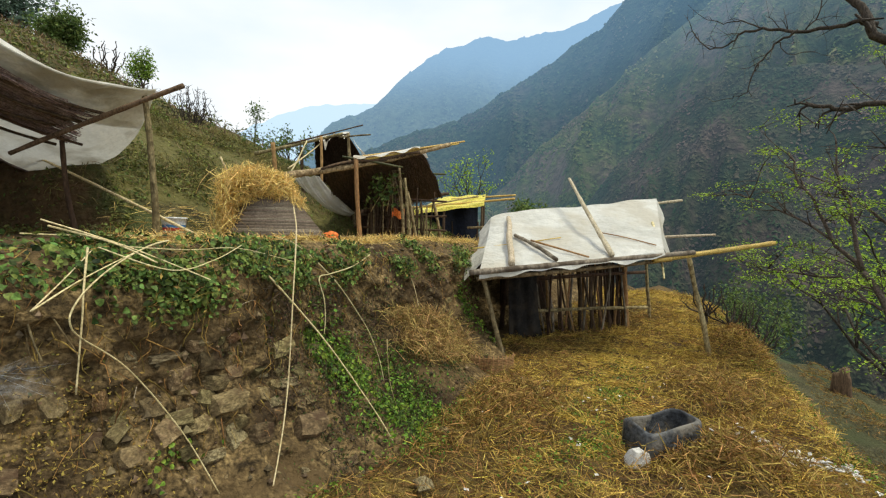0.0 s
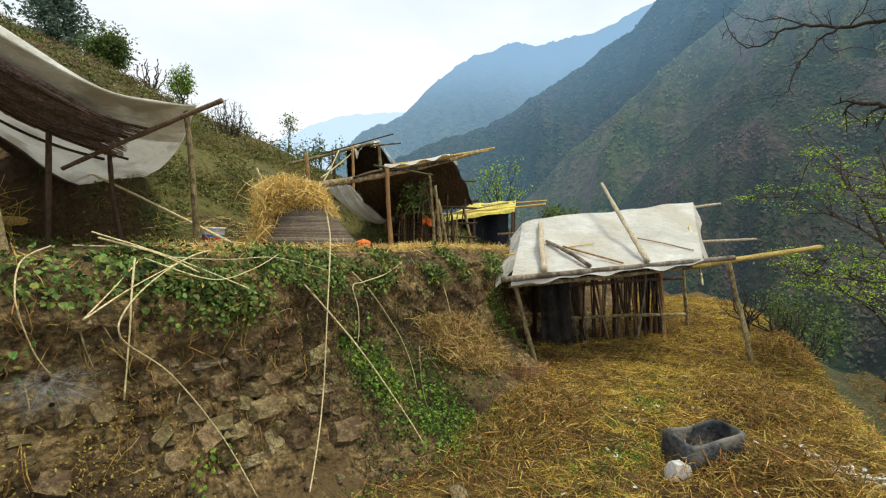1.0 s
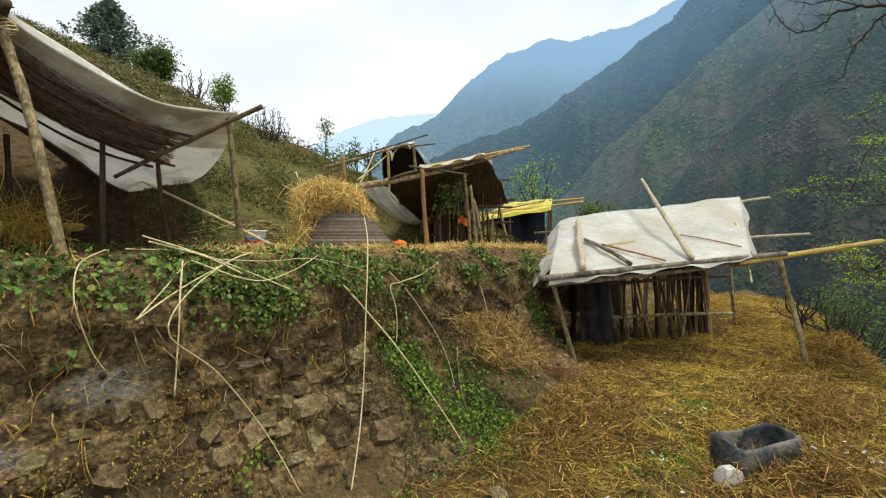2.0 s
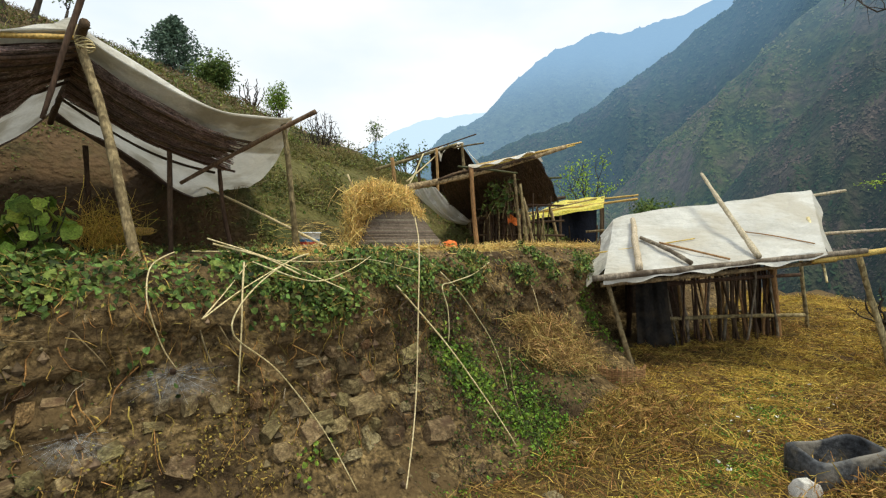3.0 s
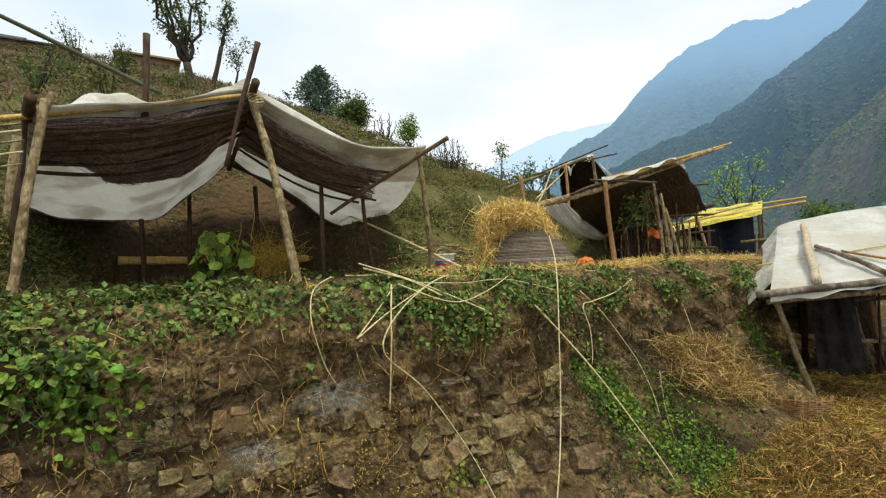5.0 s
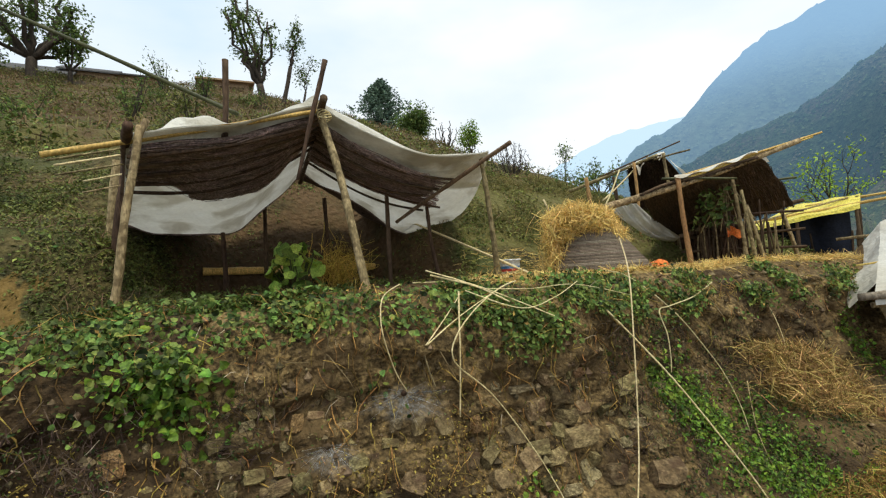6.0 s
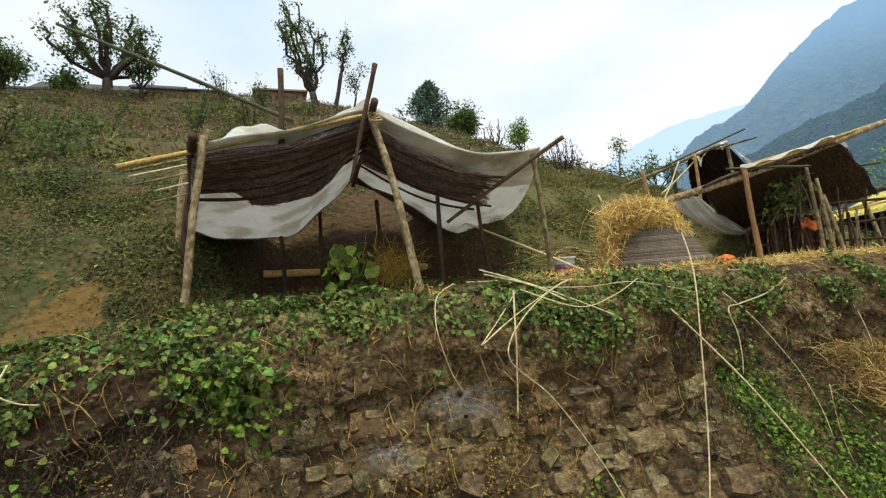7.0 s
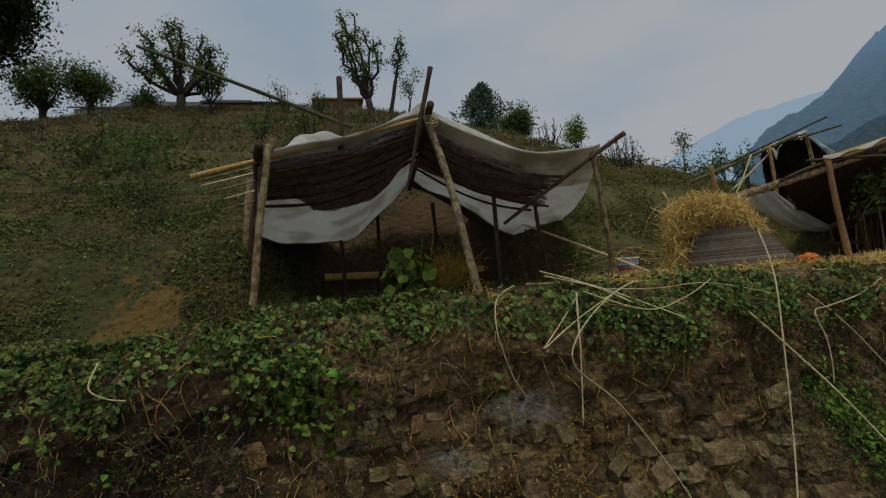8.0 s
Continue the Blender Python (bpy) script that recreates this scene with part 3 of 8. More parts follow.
# ---- mountains across the valley ----
def mountain(name, azs, els, d0, d1, z0, material, label, spur, crown=None, crowns=0, crown_r=3.0, seed=0, back=0.25, ragged=0.3):
    """A forested slope from distance d0 up to a crest at d1 (given at its left and right end), whose height follows the skyline angles."""
    A = np.radians(np.linspace(azs[0], azs[-1], 190))
    T = np.concatenate([np.linspace(0, 1, 74), 1 + np.linspace(0.02, back, 8)])
    ends = [azs[0], min(azs[-1], 46)]

    def height(a, t):
        arc = np.degrees(a)
        n0, n1 = np.interp(arc, ends, d0), np.interp(arc, ends, d1)
        d = n0 + (n1 - n0) * t
        crest = 1.6 + n1 * np.tan(np.radians(np.interp(arc, azs, els) + 0.22 * vn(arc * 0.9, 0.5, seed + 4) + 0.12 * vn(arc * 3.1, 0.5, seed + 5)))
        up = np.clip(t, 0, 1)
        z = z0 + (crest - z0) * (0.35 * up + 0.65 * up ** 1.5)
        r = 1 - np.abs(vn(arc * 0.13 + up * 1.1, up * 1.4, seed + 1))
        r2 = 1 - np.abs(vn(arc * 0.36 - up * 1.6, up * 3.0, seed + 2))
        r3 = vn(arc * 1.1, up * 8, seed + 3)
        env = np.clip(up * (1.0 - up) * 4, 0, 1)
        z = z + spur * env * (r - 0.55) + 0.50 * spur * (env + 0.08) * (r2 - 0.5) + 0.09 * spur * (env + 0.1) * r3
        z = z - np.clip(t - 1, 0, 9) * (crest - z0) * 1.2
        return d, z

    aa, tt = np.meshgrid(A, T, indexing="ij")
    d, z = height(aa, tt)
    pts = np.stack([d * np.sin(aa), d * np.cos(aa), z], -1).reshape(-1, 3)
    nr, nc = len(A), len(T)
    idx = np.arange(nr * nc).reshape(nr, nc)
    faces = np.stack([idx[:-1, :-1], idx[1:, :-1], idx[1:, 1:], idx[:-1, 1:]], -1).reshape(-1, 4)
    ob = link(name, pts, faces.tolist(), material)
    tagged(ob, label=label, category="mountain", kind="structure")
    if crowns:
        rng = np.random.default_rng(seed)
        a = np.radians(rng.uniform(azs[0] + 1, min(azs[-1] - 1, 45), crowns))
        t = rng.uniform(0.02, 1.0, crowns) ** 0.8
        keep = vn(np.degrees(a) * 0.9, t * 14, seed + 7) + 0.5 * vn(np.degrees(a) * 3, t * 40, seed + 8) > -0.55
        a, t = a[keep], t[keep]
        d, z = height(a, t)
        k = len(a)
        size = crown_r * (0.40 + 0.85 * rng.random((k, 1, 1)) ** 2)
        turn = rng.uniform(0, 6.28, (k, 1)) + np.arange(5)[None] * (2 * math.pi / 5)
        dome = np.concatenate([np.stack([np.cos(turn), np.sin(turn), np.full_like(turn, -0.35)], -1), np.tile([0, 0, 0.85], (k, 1, 1))], 1)
        dome = (dome + rng.normal(0, ragged, dome.shape)) * size
        c = np.stack([d * np.sin(a), d * np.cos(a), z], -1)[:, None]
        v = dome + c
        f = np.array([[i, (i + 1) % 5, 5] for i in range(5)])[None] + (np.arange(k) * 6)[:, None, None]
        co = link(name.replace("slope", "trees"), v.reshape(-1, 3), f.reshape(-1, 3).tolist(), crown, smooth=True, kind="stuff")
        tagged(co, label="dense scrub and broadleaf forest on the steep valley side", category="forest")
    return ob


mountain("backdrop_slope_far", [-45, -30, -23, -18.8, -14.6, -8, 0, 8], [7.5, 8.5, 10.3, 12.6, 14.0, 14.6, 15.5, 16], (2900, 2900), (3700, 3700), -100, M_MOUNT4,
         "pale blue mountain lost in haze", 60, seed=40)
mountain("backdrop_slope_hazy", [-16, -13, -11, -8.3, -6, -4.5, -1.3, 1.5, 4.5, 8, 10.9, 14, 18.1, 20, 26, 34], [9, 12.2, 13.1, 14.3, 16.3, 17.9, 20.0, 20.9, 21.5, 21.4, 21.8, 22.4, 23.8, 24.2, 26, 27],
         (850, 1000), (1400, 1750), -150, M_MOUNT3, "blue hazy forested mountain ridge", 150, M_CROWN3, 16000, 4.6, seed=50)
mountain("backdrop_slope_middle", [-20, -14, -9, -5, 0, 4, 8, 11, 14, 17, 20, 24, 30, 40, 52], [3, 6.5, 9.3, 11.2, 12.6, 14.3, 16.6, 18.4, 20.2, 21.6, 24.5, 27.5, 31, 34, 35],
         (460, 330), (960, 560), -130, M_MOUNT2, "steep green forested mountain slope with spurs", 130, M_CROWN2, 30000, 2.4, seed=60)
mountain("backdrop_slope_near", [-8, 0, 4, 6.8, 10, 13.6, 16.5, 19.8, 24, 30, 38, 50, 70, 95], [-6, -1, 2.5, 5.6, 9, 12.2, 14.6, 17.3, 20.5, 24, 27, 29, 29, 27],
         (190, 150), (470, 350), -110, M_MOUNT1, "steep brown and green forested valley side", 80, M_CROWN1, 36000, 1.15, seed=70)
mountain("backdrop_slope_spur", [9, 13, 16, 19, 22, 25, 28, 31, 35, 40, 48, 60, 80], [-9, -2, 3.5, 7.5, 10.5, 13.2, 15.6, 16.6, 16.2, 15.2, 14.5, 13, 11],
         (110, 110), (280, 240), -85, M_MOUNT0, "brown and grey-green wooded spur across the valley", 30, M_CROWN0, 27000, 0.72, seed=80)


# ---- cloth, brushwood and leaves ----
def cloth(name, rows, material, parent, label="", thick=0.0):
    """A thin sheet with thickness, from a grid of points."""
    s = Soup().grid(rows)
    ob = s.put(name, material, parent, label)
    if thick:
        so = ob.modifiers.new("thickness", "SOLIDIFY")
        so.thickness, so.offset = thick, 0
    return ob


def patch(fun, nu, nv):
    return [[fun(i / (nu - 1), j / (nv - 1)) for j in range(nv)] for i in range(nu)]


def brush(fun, count, length, r, seed, along_u=True, spread_angle=0.25, drop=0.03):
    """Twigs laid over the surface fun(u, v); length is in u (or v) units."""
    rng = random.Random(seed)
    so = Soup()
    for _ in range(count):
        u, v = rng.random(), rng.random()
        du = rng.uniform(0.4, 1) * length
        dv = rng.gauss(0, spread_angle) * du
        pts = []
        off = Vector((0, 0, -rng.uniform(0.005, drop)))
        for k in range(4):
            t = k / 3 - 0.5
            a, b = (u + du * t, v + dv * t) if along_u else (u + dv * t, v + du * t)
            pts.append(fun(min(max(a, 0), 1.02), min(max(b, -0.01), 1.01)) + off + Vector((rng.gauss(0, 1), rng.gauss(0, 1), rng.gauss(0, 1))) * 0.006)
        so.tube(pts, [r * rng.uniform(0.6, 1.2)] * 4, 3, caps=False)
    return so


def leaf_shape(kind="heart"):
    if kind == "heart":
        v = [(0, 0, 0), (-0.45, 0.18, 0.10), (-0.36, 0.62, 0.10), (0, 1.0, -0.10), (0.36, 0.62, 0.10), (0.45, 0.18, 0.10), (0, 0.45, 0)]
        f = [(0, 6, 1), (1, 6, 2), (2, 6, 3), (3, 6, 4), (4, 6, 5), (5, 6, 0)]
    elif kind == "oval":
        v = [(0, 0, 0), (-0.25, 0.45, 0.06), (0, 1, -0.06), (0.25, 0.45, 0.06)]
        f = [(0, 3, 2), (0, 2, 1)]
    else:
        v = [(-0.04, 0, 0), (0.04, 0, 0), (0.03, 0.5, 0.05), (-0.03, 0.5, 0.05), (0, 1, -0.08)]
        f = [(0, 1, 2, 3), (3, 2, 4)]
    return np.array(v, float), f


def leaves(name, pts, normals, size, material, kind="heart", seed=0, parent=None, label="", category="", lay=0.6, stuff=True, droop=0.5):
    """One mesh of many leaves at pts; they face along normals, more or less."""
    rng = np.random.default_rng(seed)
    bv, bf = leaf_shape(kind)
    k = len(pts)
    nrm = np.asarray(normals, float) * lay + rng.normal(0, 1 - lay * 0.55, (k, 3)) * 0.75 + np.array([0, 0, 0.25])
    nrm /= np.linalg.norm(nrm, axis=1, keepdims=True) + 1e-9
    tip = rng.normal(0, 1, (k, 3)) + np.array([0, 0, -droop])
    tip -= (tip * nrm).sum(1, keepdims=True) * nrm
    tip /= np.linalg.norm(tip, axis=1, keepdims=True) + 1e-9
    sid = np.cross(tip, nrm)
    sz = np.asarray(size) * rng.uniform(0.55, 1.3, k)
    v = (bv[None, :, 0:1] * sid[:, None] + bv[None, :, 1:2] * tip[:, None] + bv[None, :, 2:3] * nrm[:, None]) * sz[:, None, None] + np.asarray(pts)[:, None]
    nv = len(bv)
    faces = [tuple(i + o for i in f) for o in range(0, k * nv, nv) for f in bf]
    ob = link(name, v.reshape(-1, 3), faces, material, parent, label, smooth=False, kind="stuff" if stuff else "")
    if category:
        tagged(ob, category=category)
    return ob


def strands(name, pts, length, width, material, seed=0, flat=0.25, curl=0.25, parent=None, label="", category="", heading=None, stuff=True):
    """Many thin bent stalks lying about pts."""
    rng = np.random.default_rng(seed)
    k = len(pts)
    d = rng.normal(0, 1, (k, 3)) if heading is None else heading + rng.normal(0, 0.55, (k, 3))
    d[:, 2] *= flat
    d /= np.linalg.norm(d, axis=1, keepdims=True) + 1e-9
    up = rng.normal(0, 1, (k, 3))
    sid = np.cross(d, up)
    sid /= np.linalg.norm(sid, axis=1, keepdims=True) + 1e-9
    bend = np.cross(sid, d) * curl
    L = (np.asarray(length) * rng.uniform(0.4, 1.3, k))[:, None]
    w = (np.asarray(width) * rng.uniform(0.6, 1.4, k))[:, None]
    rows = []
    for t, ww in ((-0.5, 0.7), (-0.17, 1), (0.17, 1), (0.5, 0.5)):
        c = pts + d * L * t + bend * L * (0.25 - t * t) * rng.choice([-1, 1], (k, 1))
        c[:, 2] += 0.0
        rows += [c - sid * w * ww, c + sid * w * ww]
    v = np.stack(rows, 1)
    base = (np.arange(k) * 8)[:, None, None]
    f = np.array([[0, 1, 3, 2], [2, 3, 5, 4], [4, 5, 7, 6]])[None] + base
    ob = link(name, v.reshape(-1, 3), f.reshape(-1, 4).tolist(), material, parent, label, smooth=False, kind="stuff" if stuff else "")
    if category:
        tagged(ob, category=category)
    return ob


# ---- tarpaulin shelter on the upper terrace ----
shelter = thing("tarp_shelter", W(1.5, -2.5, 1.5), "open pole shelter roofed with white tarp over brown brushwood", "shelter")


def tarp_left(u, v):
    """u from the front edge to the back, v from the low side to the ridge."""
    f0, f1 = Vector((0.02, -1.42, 2.70)), Vector((1.42, -1.60, 3.12))
    b0, b1 = Vector((-0.30, -3.90, 2.36)), Vector((1.69, -3.90, 3.03))
    front = f0.lerp(f1, v) + Vector((0, 0, -0.05 * math.sin(math.pi * v)))
    back = b0.lerp(b1, v) + Vector((0, 0, -0.45 * math.sin(math.pi * v ** 1.2)))
    p = front.lerp(back, u) + Vector((0, 0, -0.05 * math.sin(math.pi * u)))
    p.z += 0.020 * math.sin(9 * u + 5 * v) * math.sin(7 * v) + 0.03 * math.sin(14 * v + 3) * u ** 3 + (0.010 * math.sin(26 * v + 8 * u) + 0.008 * math.sin(21 * u - 17 * v)) * sstep(0.3, 0.6, u) + 0.014 * math.sin(34 * u + 5 * v + math.sin(4 * v)) * sstep(0.50, 0.75, u)
    return W(*p)


def tarp_right(u, v):
    f0, f1 = Vector((3.25, -1.80, 2.86)), Vector((1.42, -1.60, 3.12))
    b0, b1 = Vector((3.45, -4.05, 2.18)), Vector((1.69, -3.90, 3.03))
    front = f0.lerp(f1, v) + Vector((0, 0, -0.22 * max(0.0, math.sin(math.pi * v)) ** 0.8))
    back = b0.lerp(b1, v) + Vector((0, 0, -0.05 * math.sin(math.pi * v)))
    p = front.lerp(back, u) + Vector((0.24 * math.sin(math.pi * u) * (1 - v) ** 4, 0, -0.06 * math.sin(math.pi * u) - 0.14 * u ** 2 * math.exp(-((v - 0.16) / 0.15) ** 2)))
    p.z += 0.018 * math.sin(8 * u + 6 * v) * math.sin(6 * v + 1) + 0.03 * math.sin(12 * v) * u ** 3 + (0.010 * math.sin(23 * v - 9 * u) + 0.008 * math.sin(19 * u + 15 * v)) * sstep(0.3, 0.6, u) + 0.014 * math.sin(32 * u - 5 * v + math.sin(5 * v)) * sstep(0.50, 0.75, u)
    return W(*p)


def raised(fun, lift):
    return lambda u, v: fun(u, v) + Vector((0, 0, lift))


UP = Vector((0, 0, 1))
tarp_a = cloth("tarp", patch(raised(tarp_left, 0.02), 44, 44), M_TARPTHIN, shelter, "sagging white plastic tarp with dirty folds")
tarp_b = cloth("tarp", patch(raised(tarp_right, 0.02), 44, 44), M_TARPTHIN, shelter, "sagging white plastic tarp with dirty folds")


def billow(u, v):
    """The puffed fold of tarp above the front edge."""
    h = 0.03 + 0.21 * math.exp(-((v - 0.31) / 0.15) ** 4) + 0.17 * math.exp(-((v - 1.0) / 0.24) ** 2)
    h *= min(1, v / 0.10)
    a = tarp_left(0.30 * u, v)
    return a + Vector((0, 0, 0.03 + h * math.sin(math.pi * u) ** 0.7 * (1 - 0.25 * u) + 0.012 * math.sin(19 * v + 5 * u) * u + 0.02 * math.sin(31 * v + 9 * u) * math.sin(math.pi * u)))


cloth("tarp_fold", patch(billow, 20, 40), M_TARPTHIN, tarp_a)


def billow2(u, v):
    h = 0.06 + 0.14 * math.exp(-((v - 0.80) / 0.28) ** 2) + 0.05 * math.exp(-((v - 0.25) / 0.12) ** 2)
    a = tarp_right(0.30 * u, v)
    return a + Vector((0, 0, 0.03 + h * math.sin(math.pi * u) ** 0.7 * (1 - 0.25 * u) + 0.012 * math.sin(15 * v + 5 * u) * u))


cloth("tarp_fold", patch(billow2, 20, 40), M_TARPTHIN, tarp_b)
th_l = lambda u, v: tarp_left(0.03 + (0.23 + 0.13 * sstep(0.26, 0.30, v) + 0.11 * v - 0.20 * sstep(0.62, 1.0, v) + 0.02 * math.sin(19 * v)) * u, 0.03 + 0.96 * v) + Vector((0, 0, -0.03))
th_r = lambda u, v: tarp_right(0.13 - 0.06 * v + (0.32 + 0.12 * v ** 2) * u, 0.36 + 0.63 * v) + Vector((0, 0, -0.03))
mat_a = cloth("brushwood_mat", patch(lambda u, v: th_l(0.88 * u, 0.06 + 0.94 * v), 18, 18), M_THATCHBACK, shelter)
mat_b = cloth("brushwood_mat", patch(lambda u, v: th_r(0.04 + 0.86 * u, 0.22 + 0.78 * v), 18, 18), M_THATCHBACK, shelter)
brush(th_l, 2400, 0.45, 0.0042, 1, along_u=False, spread_angle=0.14, drop=0.045).put("brushwood", M_THATCH, mat_a, kind="stuff")
brush(lambda u, v: th_r(u, v + (0.07 * math.sin(37 * u) + 0.08 * math.sin(83 * u + 1) - 0.06) * (1 - v)), 2400, 0.45, 0.0042, 2, along_u=False, spread_angle=0.14, drop=0.045).put("brushwood", M_THATCH, mat_b, kind="stuff")
# unseen rear sheets, added to keep the sun off the bank inside
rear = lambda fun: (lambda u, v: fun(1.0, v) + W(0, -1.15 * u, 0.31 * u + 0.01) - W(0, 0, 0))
cloth("rear_roof", patch(rear(tarp_left), 8, 14), M_THATCHBACK, shelter, "unseen sheet added behind the tarp to block the sun", thick=0.02)
cloth("rear_roof", patch(rear(tarp_right), 8, 14), M_THATCHBACK, shelter, "unseen sheet added behind the tarp to block the sun", thick=0.02)
# rafters under the brushwood
for k, u in enumerate((0.05, 0.12, 0.19, 0.26, 0.33)):
    pole("rafter", tarp_left(u, 0.0) - UP * 0.085, tarp_left(u, 1.0) - UP * 0.10, 0.017, 0.014, M_POLE_DARK, shelter, bend=0.012, seed=k, sag=0.04 + 0.36 * u)
    pole("rafter", tarp_right(0.06 + 1.35 * u, 0.20 + 0.07 * (k % 3)) - UP * 0.085, tarp_right(0.06 + 1.35 * u, 1.0) - UP * 0.10, 0.014, 0.012, M_POLE_DARK, shelter, bend=0.012, seed=k + 20, sag=0.12)
pole("front_rail", W(-0.48, -1.50, 2.57), W(1.42, -1.60, 3.08), 0.021, 0.017, M_BAMBOO, shelter, "pale bamboo rail", bend=0.004, seed=4, bamboo=True)
for k, (s, n, z) in enumerate(((-0.49, -1.7, 2.58), (-0.49, -1.9, 2.59), (-0.52, -2.1, 2.56), (-0.48, -2.9, 2.67), (-0.52, -3.1, 2.60))):
    pole("rail", W(s, n, z), W(s + 0.8, n, z + 0.20), 0.0085, 0.0075, M_CANE if k % 2 else M_POLE, shelter, "pale bamboo rail", bend=0.008, seed=30 + k, bamboo=True)
pole("ridge_pole", W(1.40, -1.35, 3.10), W(1.69, -4.0, 2.93), 0.032, 0.028, M_POLE_DARK, shelter, seed=5)
lead_post = pole("front_post", W(1.60, -1.08, 1.42), W(1.40, -1.62, 3.16), 0.038, 0.029, M_POLE, shelter, "peeled leaning pole with knots", bend=0.02, seed=6)
pole("ridge_prop", W(1.45, -1.44, 3.46), W(1.18, -1.46, 2.44), 0.022, 0.015, M_POLE_DARK, shelter, bend=0.01, seed=7)
pole("corner_post", W(-0.10, -1.32, 1.36), W(0.10, -1.40, 2.78), 0.029, 0.025, M_POLE, shelter, "forked weathered post", bend=0.02, seed=8)
pole("post_fork", W(0.09, -1.40, 2.70), W(0.14, -1.46, 2.84), 0.026, 0.022, M_POLE, shelter, seed=9)
pole("corner_post", W(-0.30, -3.3, 2.0), W(-0.15, -3.3, 3.36), 0.042, 0.036, M_POLE_DARK, shelter, bend=0.02, seed=10)
pole("corner_post", W(-0.42, -3.6, 1.9), W(-0.29, -3.6, 3.04), 0.045, 0.04, M_POLE, shelter, bend=0.02, seed=11)
pole("side_beam", W(0.05, -1.2, 2.72), W(-0.28, -3.8, 2.60), 0.035, 0.03, M_POLE_DARK, shelter, seed=12)
pole("eave_pole", W(3.26, -1.42, 2.87).lerp(Vector((0, 0, 1.6)), 0.03), W(2.77, -3.40, 2.32).lerp(Vector((0, 0, 1.6)), 0.10), 0.023, 0.020, M_POLE_BROWN, shelter, "brown eave pole", bend=0.008, seed=13)
pole("side_post", W(3.38, -2.0, 1.45), W(3.20, -1.90, 2.84), 0.032, 0.026, M_POLE, shelter, bend=0.02, seed=14)
pole("side_post", W(3.13, -2.88, 1.42), W(2.92, -2.75, 2.48), 0.026, 0.022, M_POLE_DARK, shelter, bend=0.02, seed=15)
pole("inner_post", W(2.43, -2.8, 1.42), W(2.44, -2.8, 2.75), 0.027, 0.024, M_POLE_DARK, shelter, bend=0.015, seed=16)
pole("inner_post", W(0.73, -3.85, 1.36), W(0.71, -3.85, 2.62), 0.028, 0.024, M_POLE_DARK, shelter, bend=0.015, seed=17)
pole("inner_post", W(1.26, -4.4, 1.45), W(1.28, -4.4, 2.85), 0.028, 0.024, M_POLE_DARK, shelter, bend=0.015, seed=18)
pole("inner_post", W(2.05, -4.2, 1.45), W(2.02, -4.1, 2.75), 0.03, 0.026, M_POLE_DARK, shelter, bend=0.015, seed=19)
pole("roof_pole", W(0.66, -1.62, 2.80), W(0.69, -1.66, 3.45), 0.024, 0.024, M_POLE_DARK, shelter, bend=0.01, seed=20)
pole("long_pole", W(-1.14, -2.62, 4.14), W(0.80, -2.0, 3.12), 0.015, 0.019, M_GREENPOLE, shelter, "long green bamboo pole resting on the roof", bend=0.006, seed=21, bamboo=True)
pole("ledge_log", W(0.50, -4.60, 1.84), W(3.20, -4.62, 1.79), 0.055, 0.050, M_BAMBOO, shelter, "yellow peeled log across the back", bend=0.004, seed=22)
for k, s in enumerate((0.8, 1.9, 2.9)):
    pole("ledge_prop", W(s, -4.62, 1.40), W(s, -4.62, 1.79), 0.03, 0.028, M_POLE_DARK, shelter, seed=50 + k)
pole("leaning_rail", W(3.07, -4.2, 2.52), W(3.50, -1.42, 1.50), 0.013, 0.015, M_CANE, shelter, "pale pole leaning from the roof to the ground", bend=0.004, seed=23)
pole("rear_rail", W(3.6, -4.3, 2.30), W(2.7, -4.6, 2.62), 0.016, 0.016, M_POLE_DARK, shelter, seed=24)
so = Soup()
for k in range(5):
    c = W(1.44, -1.50 - 0.012 * k, 2.98 + 0.018 * k)
    so.tube([c + Vector((0.055 * math.cos(t), 0.055 * math.sin(t), 0.012 * math.sin(2 * t + k))) for t in np.linspace(0, 2 * math.pi, 13)], 0.005, 4)
so.put("lashing", M_CANE, lead_post)

# ---- low animal shed on the lower terrace ----
shed = thing("animal_shed", (2.0, 7.0, 0.1), "low goat shed with white plastic sheet roof on crooked poles", "shed")
F0, F1 = Vector((0.44, 5.75, 1.17)), Vector((2.78, 6.20, 1.44))
R0, R1 = Vector((0.74, 7.62, 1.89)), Vector((3.50, 8.13, 2.22))


def shed_roof(u, v):
    """u from the eave to the ridge, v along it."""
    p = F0.lerp(F1, v).lerp(R0.lerp(R1, v), u)
    p.z += -0.05 * math.sin(math.pi * u) + 0.006 * math.sin(11 * v + 2) * math.sin(4 * u + 1) + 0.006 * math.sin(23 * v + 7 * u) + 0.005 * math.sin(31 * v - 11 * u) + 0.010 * math.sin(7 * v + 13 * u) * math.sin(3 * v)
    p.z -= 0.05 * max(0, 1 - v / 0.10) ** 2 * u
    return p


roof_sheet = cloth("roof_sheet", patch(lambda u, v: shed_roof(-0.065 + 1.065 * u, v) + UP * 0.035, 36, 44), M_SHEET, shed, "creased white plastic roof sheet")


def shed_flap(u, v):
    a = shed_roof(1.0, v) + Vector((0.0, 0.12 * u, -0.30 * u))
    return a + Vector((0.015 * math.sin(17 * v) * u, 0, 0.035))


def shed_side(u, v):
    a = shed_roof(v, 1.0)
    return a + Vector((0.10 * u + 0.03 * math.sin(9 * v) * u, 0.02 * u, 0.035 - (0.16 + 0.05 * math.sin(8 * v)) * u))


